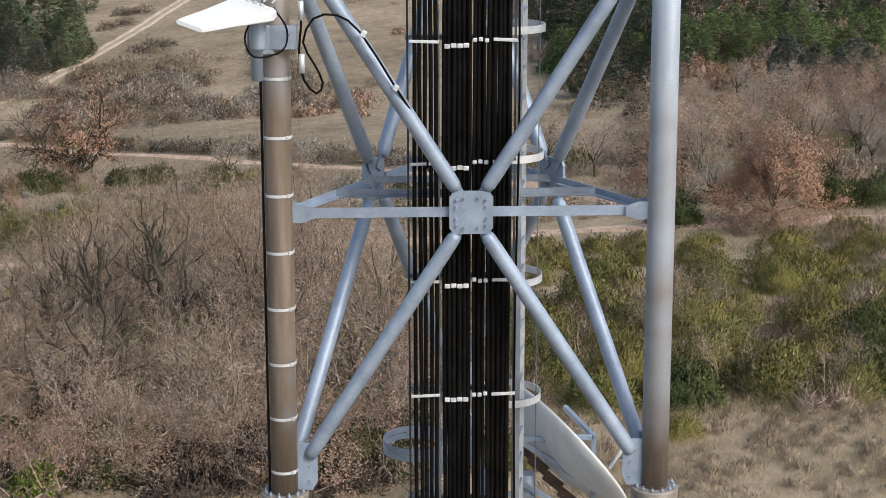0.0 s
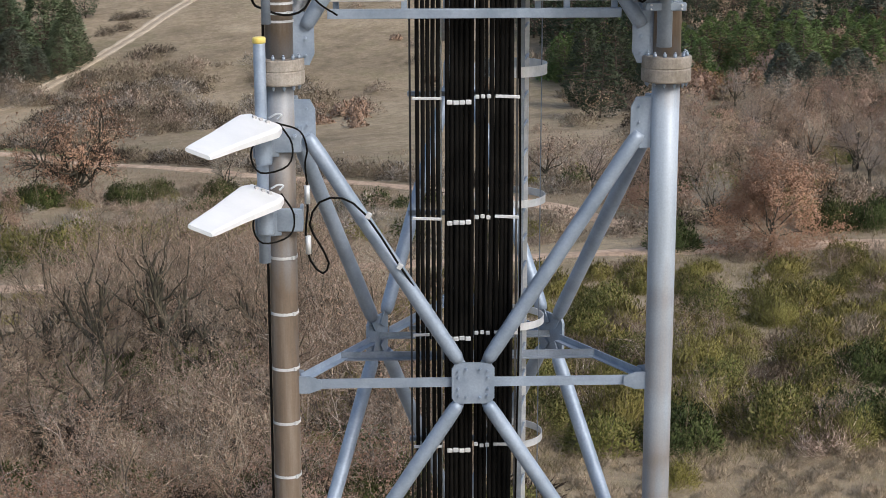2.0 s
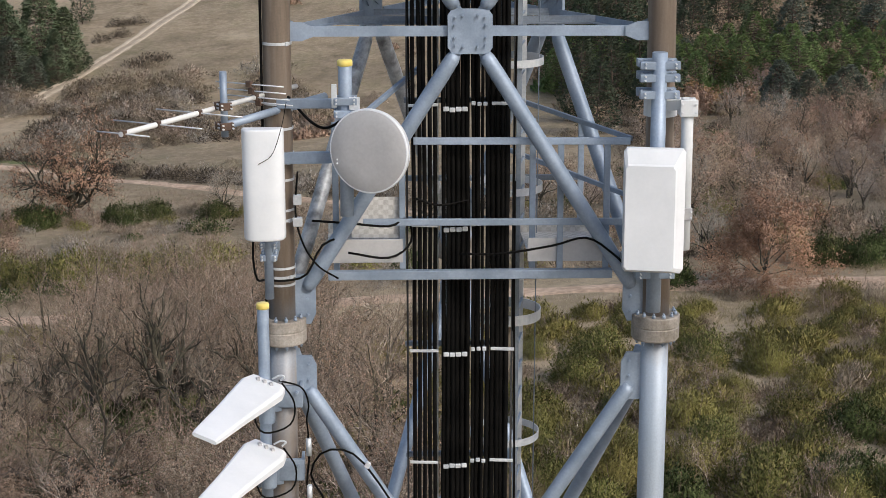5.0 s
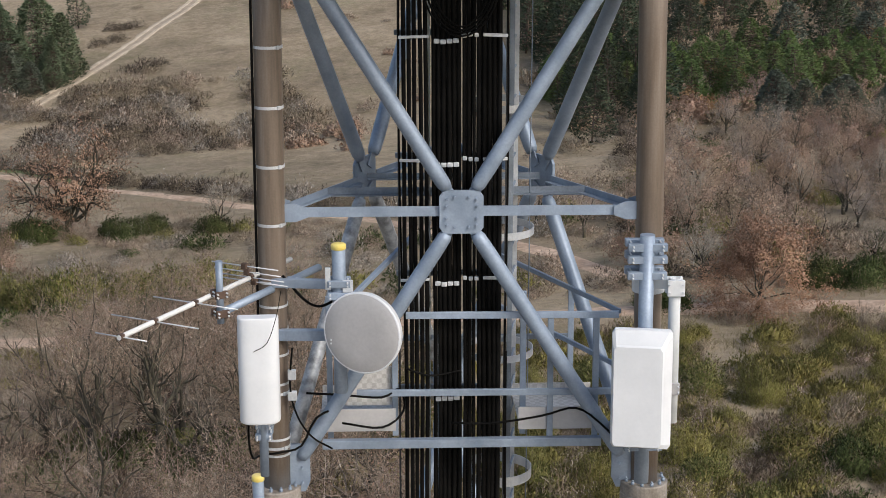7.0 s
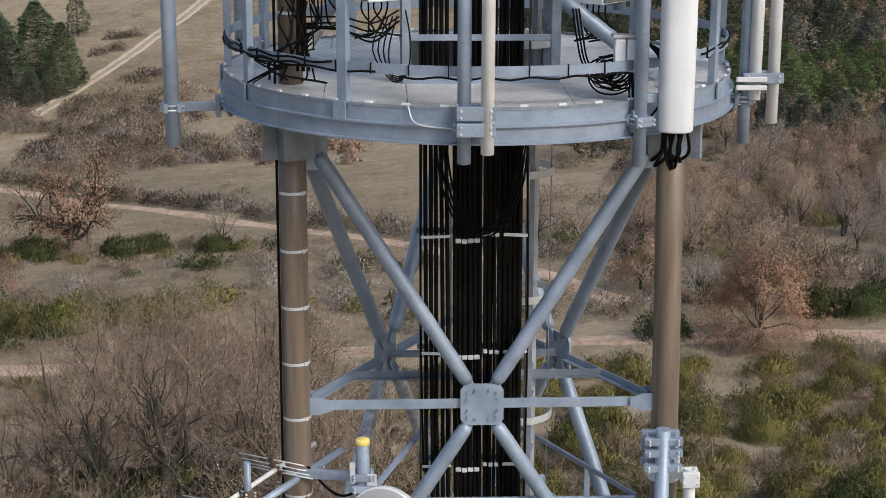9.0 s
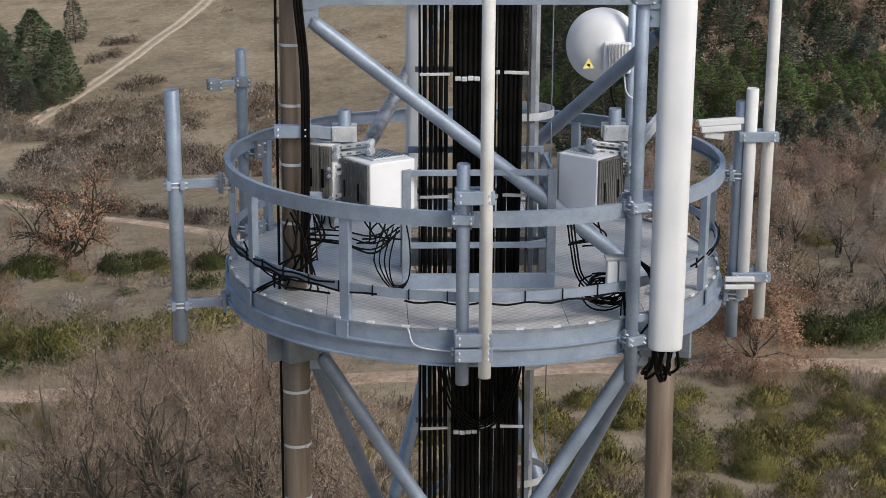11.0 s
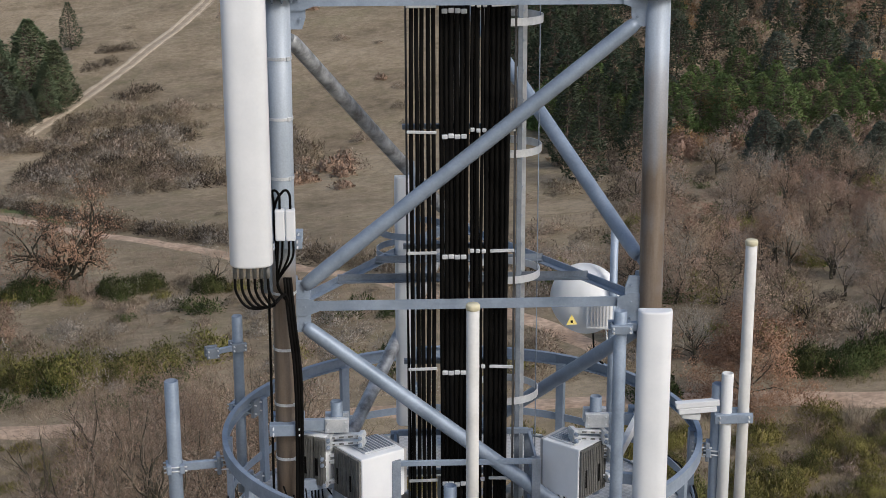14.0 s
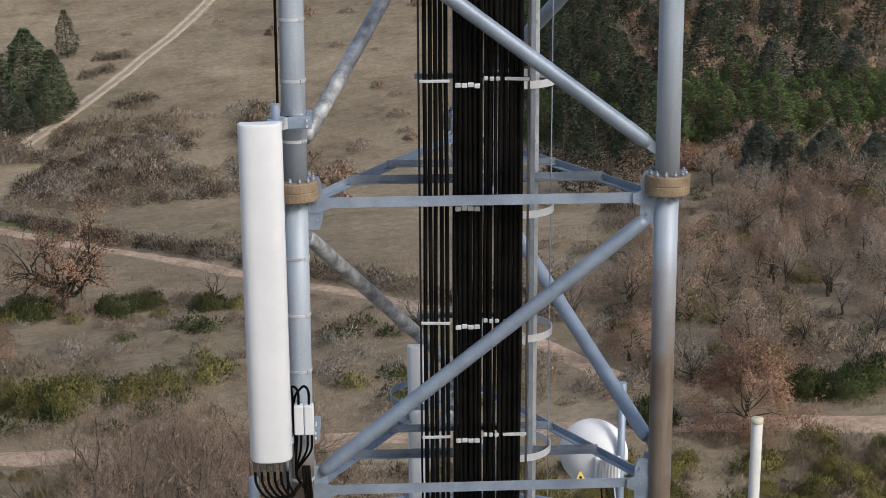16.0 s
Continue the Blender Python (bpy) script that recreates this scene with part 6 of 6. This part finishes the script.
GREEN = [shrub(61, 2.0, "rounded dense evergreen shrub in grass", SHRUB_GREEN, 7000, blade=0.12, thin=0.26, tall=1.5, upright=0.2), shrub(62, 1.9, "olive-green broom shrub in dry grass", SHRUB_OLIVE, 8000, blade=0.115, thin=0.14, tall=1.45, upright=0.4), shrub(63, 2.0, "dense evergreen shrub with olive tips", SHRUB_MIXED, 7000, blade=0.12, thin=0.24, tall=1.45, upright=0.25)]
OLIVE = [shrub(64, 1.5, "low olive-brown broom clump in grass", SHRUB_OLIVE, 1700, blade=0.16, thin=0.15, stems=1, upright=0.4, tall=0.95), shrub(65, 1.0, "low clump of dry straw grass", STRAW, 420, blade=0.26, thin=0.06, upright=0.5, stems=1), shrub(69, 1.5, "low grey-brown heath clump in grass", TWIG_SCRUB, 1500, blade=0.16, thin=0.09, stems=1, upright=0.35, tall=0.9)]
DRY = [shrub(66, 1.8, "leafless grey-brown scrub bush in meadow", TWIG_SCRUB, 1600, blade=0.3, thin=0.03, upright=0.15, tall=1.4), shrub(67, 1.8, "leafless pale grey scrub bush in meadow", TWIG, 1600, blade=0.3, thin=0.03, upright=0.15, tall=1.4)]
# Dark brush is added to colour in the shade of the thicket's gaps.
BRUSH = [shrub(84, 1.8, "dark brush deepening the shaded gaps under bare oaks", BARK_DARK, 1500, blade=0.26, thin=0.1, upright=0.1, tall=0.9, core=0.2), shrub(85, 1.6, "dark green brush under bare oaks", SHRUB_GREEN, 1500, blade=0.22, thin=0.22, upright=0.1, tall=1.0, core=0.2)]
BRIGHT = [shrub(68, 1.2, "fresh bright green shrub under bare oaks", SHRUB_BRIGHT, 1900, True, blade=0.15, tall=1.4)]
FAR_SCRUB = [shrub(71, 2.3, "scrub", TWIG_SCRUB, 700, blade=0.22, thin=0.13, upright=0.05, stems=1, tall=1.1), shrub(72, 2.1, "scrub", TWIG_BROWN, 700, blade=0.22, thin=0.13, upright=0.05, stems=1, tall=1.2), shrub(73, 2.0, "scrub", TWIG_SCRUB, 700, blade=0.22, thin=0.13, upright=0.05, stems=1, tall=1.0)]
FAR_GREEN = [shrub(74, 1.8, "scrub", SHRUB_OLIVE, 700, blade=0.2, thin=0.22, upright=0.15, stems=1, tall=1.3), shrub(75, 1.8, "scrub", SHRUB_GREEN, 700, blade=0.2, thin=0.22, upright=0.15, stems=1, tall=1.3)]
FAR_MIX = [shrub(81, 2.2, "scrub", TWIG_GREY, 700, blade=0.22, thin=0.12, upright=0.05, stems=1, tall=1.3), shrub(82, 1.9, "scrub", TWIG_SCRUB, 800, blade=0.2, thin=0.14, upright=0.1, stems=1), shrub(83, 2.0, "scrub", BARK_DARK, 700, blade=0.22, thin=0.13, upright=0.05, stems=1)]
MID_SCRUB = [shrub(86, 1.9, "scrub", TWIG_SCRUB, 900, blade=0.2, thin=0.1, upright=0.1, stems=1, tall=1.0), shrub(87, 1.8, "scrub", TWIG_BROWN, 900, blade=0.2, thin=0.1, upright=0.1, stems=1, tall=1.2), shrub(88, 1.9, "scrub", TWIG_GREY, 900, blade=0.2, thin=0.1, upright=0.1, stems=1, tall=1.2)]
HEDGE = [FAR_MIX[2], FAR_MIX[2], FAR_SCRUB[0], FAR_MIX[0]]
FAR_RED = [shrub(76, 1.7, "scrub", LEAF_RUST, 420, blade=0.28, thin=0.28, upright=0.1, stems=1)]
FAR_DARK = [shrub(77, 2.0, "scrub", NEEDLE_MID, 260, blade=0.45, thin=0.25, stems=1), shrub(78, 2.2, "scrub", TWIG_SCRUB, 260, blade=0.45, thin=0.2, stems=1), shrub(79, 2.0, "scrub", LEAF_TAN, 260, blade=0.45, thin=0.2, stems=1), shrub(80, 2.2, "scrub", TWIG_BROWN, 260, blade=0.45, thin=0.2, stems=1)]


def in_view(x, y):
    """Plants stand only on the stretch of country that the flight overlooks."""
    return -0.22 * y - 5 < x < 0.325 * y + 2.5


def clear_spot(x, y):
    return off_tracks(x, y) and in_view(x, y)


rg = random.Random(7)
# thicket in front of the track
glade = lambda x, y: -16.5 < x < -5 and 55.5 < y < 69
spread(BARE + BARE[1:2], rg, 60, -18, 2.5, 54, 80, 1.7, 0.8, 1.12, lambda x, y: clear_spot(x, y) and x < 1.8 - (y - 47) * 0.12 and not glade(x, y))
spread(BARE[:1] + BARE[2:], rg, 42, -15, 2.5, 45.5, 59, 1.5, 0.55, 0.85, in_view)
spread(BARE[1:2] + BARE[1:2] + BARE[4:], rg, 30, -17, -4, 77, 91.5, 1.5, 0.9, 1.12, clear_spot)
spread(RUSTY_OAK + BARE[4:], rg, 16, -16, -5, 80, 91, 1.6, 0.9, 1.15, clear_spot)
spread(MOSSY, rg, 4, -15, -6, 82, 90, 3.0, 0.7, 0.8, clear_spot)
spread(DRY[:1] + BRUSH, rg, 22, -17, -4, 80, 91.5, 1.5, 0.7, 1.1, clear_spot)
for x, y in ((-15.4, 68.5), (-12.8, 65), (-10.2, 66.5), (-7.8, 63), (-11.6, 71), (-6.4, 70), (-14.2, 74)):
    put(MOSSY, rg, x, y, 0.92, 1.08)
spread(BRUSH, rg, 14, -16.5, -5, 56, 69, 1.5, 0.7, 1.05, in_view)
spread(RUSTY_OAK, rg, 15, -12, 0.5, 43.5, 52, 1.4, 0.6, 0.9, in_view)
spread(DRY[1:], rg, 22, -15, 2, 44.5, 62, 1.8, 0.6, 1.0, in_view)
spread(BRUSH, rg, 60, -17, 3, 44, 84, 1.5, 0.7, 1.2, lambda x, y: clear_spot(x, y) and x < 3 - (y - 47) * 0.12)
spread(GREEN[:1] + GREEN[2:], rg, 12, -6, 5, 45, 64, 2.0, 0.4, 0.65)
spread(GREEN[1:], rg, 5, -13, -6, 62, 72, 2.0, 0.5, 0.7)
for x, y in ((-1.7, 47.2), (-0.4, 45.4), (0.9, 46.8), (-3.2, 46.2), (0.2, 49.5), (-2.2, 50.5), (-4.6, 48.6)):
    put(GREEN[:1], rg, x, y, 0.5, 0.72)
put(BRIGHT, rg, -11.0, 45.2, 0.9, 0.95)
# shrubs on the open side: a dense belt, then looser ones up to the track
spread(GREEN, rg, 24, 5, 22, 51.5, 63, 2.5, 0.75, 1.1, lambda x, y: in_view(x, y) and y > 50 + (x - 5) * 0.12)
spread(GREEN[1:], rg, 20, 3, 31, 63, 80, 3.0, 0.55, 0.95, clear_spot)
spread(GREEN[1:], rg, 12, 4, 31, 78, 86, 2.6, 0.4, 0.6, clear_spot)
spread(DRY, rg, 34, 1, 31, 50.5, 86, 2.2, 0.5, 1.0, clear_spot)
for x, y in ((11.2, 54.2), (10.0, 63), (13.5, 66), (14.5, 53.2), (12.2, 68.5)):
    put(BARE[2:4], rg, x, y, 0.45, 0.62)
put(GREEN[1:2], rg, 8.3, 48.3, 0.55, 0.57)
spread(GREEN[1:] + OLIVE, rg, 18, -27, -14, 84, 94, 1.9, 0.5, 0.85, clear_spot)
# the lone brown oak by the track and the wood behind it
put(LONE, rg, 21.0, 89.8, 1.0, 1.01)
for x, y in ((16.2, 92.5), (26.5, 96), (28.5, 94.5), (30.5, 96.5), (33, 99)):
    put(GREEN[:1], rg, x, y, 0.9, 1.15)
wood = lambda x, y: clear_spot(x, y) and x > 0.15 * y + 1.5 * math.sin(y * 0.4)
marked = ((36.4, 190.4, ORANGE[:1], 1.0), (38.4, 189.5, ORANGE[:1], 0.8), (41.0, 186.6, ORANGE[1:], 0.9), (27.9, 141.1, BROWN[1:2], 0.95), (41.4, 143.6, BROWN[1:2], 1.05), (43.7, 157.0, BROWN[1:2], 1.0), (28.7, 134.0, BROWN[1:2], 0.7), (45.2, 142.0, BROWN[1:2], 0.9), (37.6, 145.6, BARE[1:2], 1.0), (38.1, 177.6, BROWN[2:3], 0.9), (50.5, 163.0, BROWN[2:3], 0.9))
for x, y, k, s in marked:
    put(k, rg, x, y, s, s + 0.03)
apart = lambda x, y: wood(x, y) and all((x - m[0]) ** 2 + (y - m[1]) ** 2 > 14 for m in marked)
spread(BROWN[2:], rg, 52, 14, 62, 100, 168, 3.6, 0.6, 1.0, apart)
spread(BROWN[:2], rg, 26, 16, 62, 104, 166, 4.6, 0.65, 0.95, apart)
spread(BARE[1:2], rg, 7, 18, 44, 100, 150, 8, 0.6, 0.85, apart)
spread(GREEN[1:], rg, 12, 14, 50, 97, 150, 6, 0.6, 1.0, apart)
spread(ORANGE[1:] + HILL, rg, 26, 22, 66, 176, 196, 3.6, 0.7, 1.0, apart)
for x, y in ((46.0, 175.9), (47.5, 170.8), (50.2, 170.1), (53.6, 169.8), (52.4, 165.9), (56.5, 168), (49, 174.5), (60, 170), (43.6, 177.5), (45, 181), (55, 173), (51.5, 178), (58.5, 175.5)):
    put(BIG_PINE[1:2], rg, x, y, 0.62, 0.8)
# meadow oaks
for x, y, k in ((-14.4, 138.7, BROWN[2:3]), (3, 121, BROWN[2:3]), (12, 128, BROWN[3:]), (9, 131, BROWN[2:3]), (15, 120, BROWN[2:3]), (-30, 122, BROWN[1:2])):
    put(k, rg, x, y, 0.75, 0.9)
put(BIG_OAK, rg, -28.0, 142.0, 1.0, 1.01)
for x, y in ((-27.5, 139.4), (-25.8, 140.2)):
    put(RUSTY_OAK, rg, x, y, 0.6, 0.7)
for x, y in ((-32, 139.5), (-30, 138.8), (-23, 139), (-21.6, 139.5), (-29, 140.4), (-20.2, 140), (-31, 141), (-14.6, 137)):
    put(GREEN[:1], rg, x, y, 0.85, 1.1)
for x, y in ((-24.5, 108), (-22, 107), (-20.2, 109), (-17.8, 108.5), (-26, 110.5), (-15.5, 110)):
    put(GREEN[1:], rg, x, y, 1.0, 1.35)
# conifers by the field track, and the far wood on the slope
for x, y, k, s in ((-50.2, 246, 0, 0.92), (-54.6, 244, 0, 0.8), (-47.0, 246, 2, 0.78), (-57.5, 247, 2, 0.95), (-53.5, 238, 1, 0.95), (-50, 237.5, 1, 0.62), (-57, 239, 1, 0.9), (-47.6, 241, 2, 0.55), (-61, 246, 0, 0.8)):
    put(BIG_PINE[k:k + 1], rg, x, y, s, s + 0.02)
put(PINE[:1], rg, -50.3, 280, 0.8, 0.82)
hill = lambda x, y: 20.5 + 1.5 * math.sin(y * 0.3) < x and in_view(x, y)
green_band = lambda x, y: hill(x, y) and 196 < y + (x - 50) * 0.5 - 0 < 222
spread(PINE[3:], rg, 60, 21, 78, 196, 220, 3.0, 0.7, 1.1, green_band)
spread(PINE[:2], rg, 70, 20, 62, 176, 300, 3.6, 0.8, 1.3, lambda x, y: hill(x, y) and x < 0.175 * y)
spread(PINE[:3], rg, 70, 30, 106, 212, 318, 5.0, 0.7, 1.3, lambda x, y: hill(x, y) and x >= 0.175 * y)

# scrub that nobody could count
places = [(FAR_SCRUB + FAR_MIX, x, y, 0.8, 1.6) for x, y in spots(rg, 270, -60, -6, 194, 238, 2.1, lambda x, y: in_view(x, y) and off_tracks(x, min(y, 190)) and noise.noise((x * 0.07, y * 0.07, 2)) > -0.3 and x < -6 - abs(y - 206) * 0.3)]
places += [(MID_SCRUB, x, y, 0.5, 1.2) for x, y in spots(rg, 110, -36, 18, 98, 142, 2.2, lambda x, y: clear_spot(x, y) and noise.noise((x * 0.09, y * 0.09, 5)) > -0.15)]
places += [(FAR_GREEN, x, y, 0.6, 1.2) for x, y in spots(rg, 36, -34, 16, 99, 138, 2.6, clear_spot)]
places += [(FAR_MIX[2:] + FAR_GREEN[1:] + MID_SCRUB[:1], x, y, 0.6, 1.1) for x, y in spots(rg, 110, 16, 62, 100, 176, 2.4, lambda x, y: clear_spot(x, y) and x > 0.15 * y)]
places += [(MID_SCRUB + FAR_SCRUB + FAR_GREEN[:1], x, y, 0.7, 1.5) for x, y in spots(rg, 110, 10, 62, 97, 190, 2.6, lambda x, y: clear_spot(x, y) and (x > 0.15 * y or noise.noise((x * 0.1, y * 0.1, 9)) > 0.15))]
places += [([FAR_MIX[2]], x, y, 1.0, 1.5) for x, y in ((-42.5, 276), (-40.5, 277), (-44.3, 276.5), (-42, 268), (-45, 266), (-35, 248), (-33, 249), (-36.5, 246))]
places += [(FAR_SCRUB + FAR_MIX, x, y, 0.9, 1.5) for x, y in spots(rg, 60, -58, -43, 224, 240, 1.5, lambda x, y: y < 229 - (x + 52) * 1.5 + 6)]
places += [(FAR_RED + FAR_SCRUB[1:2], x, y, 0.9, 1.3) for x, y in spots(rg, 16, -13, -2, 192, 208, 1.8)]
places += [(FAR_RED, x, y, 0.7, 1.3) for x, y in spots(rg, 10, -42, 14, 186, 300, 7, clear_spot)]
places += [(FAR_SCRUB, x, y, 0.5, 1.1) for x, y in spots(rg, 22, -60, 18, 150, 330, 7, clear_spot)]
for i in range(100):
    x = -60 + i * 0.7
    yy = float(np.interp(x, [-80, -44, -25, -8, 0.6, 6], [207, 187, 167, 146, 136, 126])) + 5.5
    if noise.noise((x * 0.12, 4, 0)) > -0.5:
        places.append((HEDGE, x + rg.uniform(-0.4, 0.4), yy + rg.uniform(-1.3, 1.3), 0.75, 1.2))
mass("heath", "low olive and grey-brown broom and heath clumps in grass", "heath", rg, None, [(OLIVE[:1] + OLIVE, x, y, 0.7, 1.3) for x, y in spots(rg, 130, -3, 31, 56, 88, 1.35, clear_spot)] + [(OLIVE[1:2], x, y, 0.3, 0.62) for x, y in spots(rg, 230, 3.5, 17, 39, 54, 0.5)])
mass("scrub", "grey-brown leafless scrub and low bushes over the meadow", "scrub", rg, None, places)
mass("far_oaks", "grey, tan and dull orange oaks among the pines of the far slope", "trees", rg, None, [(ORANGE + HILL + HILL + HILL, x, y, 0.9, 1.3) for x, y in spots(rg, 150, 30, 104, 206, 312, 3.8, hill)])
mass("undergrowth", "dark mixed undergrowth of the far wood", "undergrowth", rg, None, [(FAR_DARK, x, y, 0.9, 1.6) for x, y in spots(rg, 210, 21, 106, 186, 330, 3.4, lambda x, y: 20.5 < x and in_view(x, y))])


def tufts(name, label, mat, count, where, low, high, wide, blades, seed, ok):
    """Loose tufts of upright blades over a stretch of ground."""
    rng, g = random.Random(seed), Geo()
    for _ in range(count):
        x, y = where(rng)
        if not ok(x, y):
            continue
        z = ground_z(x, y)
        for _ in range(blades):
            h = rng.uniform(low, high)
            a = rng.uniform(0, 6.283)
            w = Vector((math.cos(a), math.sin(a), 0)) * wide
            p = Vector((x + rng.uniform(-0.12, 0.12), y + rng.uniform(-0.12, 0.12), z - 0.03))
            b = len(g.v)
            g.v += [p - w, p + w, p + Vector((rng.uniform(-0.9, 0.9) * h, rng.uniform(-0.9, 0.9) * h, h))]
            g.face((b, b + 1, b + 2))
    return tagged(new(name, raw_mesh(name, g, mat)), label, "grass", kind="stuff")


def near_field(rng):
    y = 38 + 60 * rng.random() ** 1.5
    return rng.uniform(-0.24 * y - 3, 0.325 * y + 2), y


def far_field(rng):
    y = 95 + 75 * rng.random() ** 1.2
    return rng.uniform(-0.25 * y - 2, 0.2 * y), y


tufts("grass", "loose tufts of dry straw-coloured meadow grass", STRAW, 46000, near_field, 0.07, 0.24, 0.009, 4, 3, lambda x, y: off_tracks(x, y, 1.8))
tufts("weeds", "tall olive-brown withered weeds over the meadow", WEED, 26000, near_field, 0.25, 0.7, 0.014, 3, 5, lambda x, y: off_tracks(x, y, 2.2) and noise.noise((x * 0.15, y * 0.15, 7)) > 0.0 and y > 50)
tufts("field_grass", "tussocks of dry brown grass in the far meadow", TWIG_SCRUB, 36000, far_field, 0.15, 0.42, 0.02, 2, 6, lambda x, y: off_tracks(x, y, 2.2) and noise.noise((x * 0.1, y * 0.1, 1)) > -0.05)
# the patterns that were copied are taken away again
for kind in (BARE, HILL, BRUSH, MID_SCRUB, MOSSY, RUSTY_OAK, BROWN, LONE, BIG_OAK, ORANGE, PINE, BIG_PINE, GREEN, OLIVE, DRY, BRIGHT, FAR_SCRUB, FAR_GREEN, FAR_MIX, FAR_RED, FAR_DARK):
    for ob in kind:
        for o in list(ob.children_recursive) + [ob]:
            bpy.data.objects.remove(o, do_unlink=True)
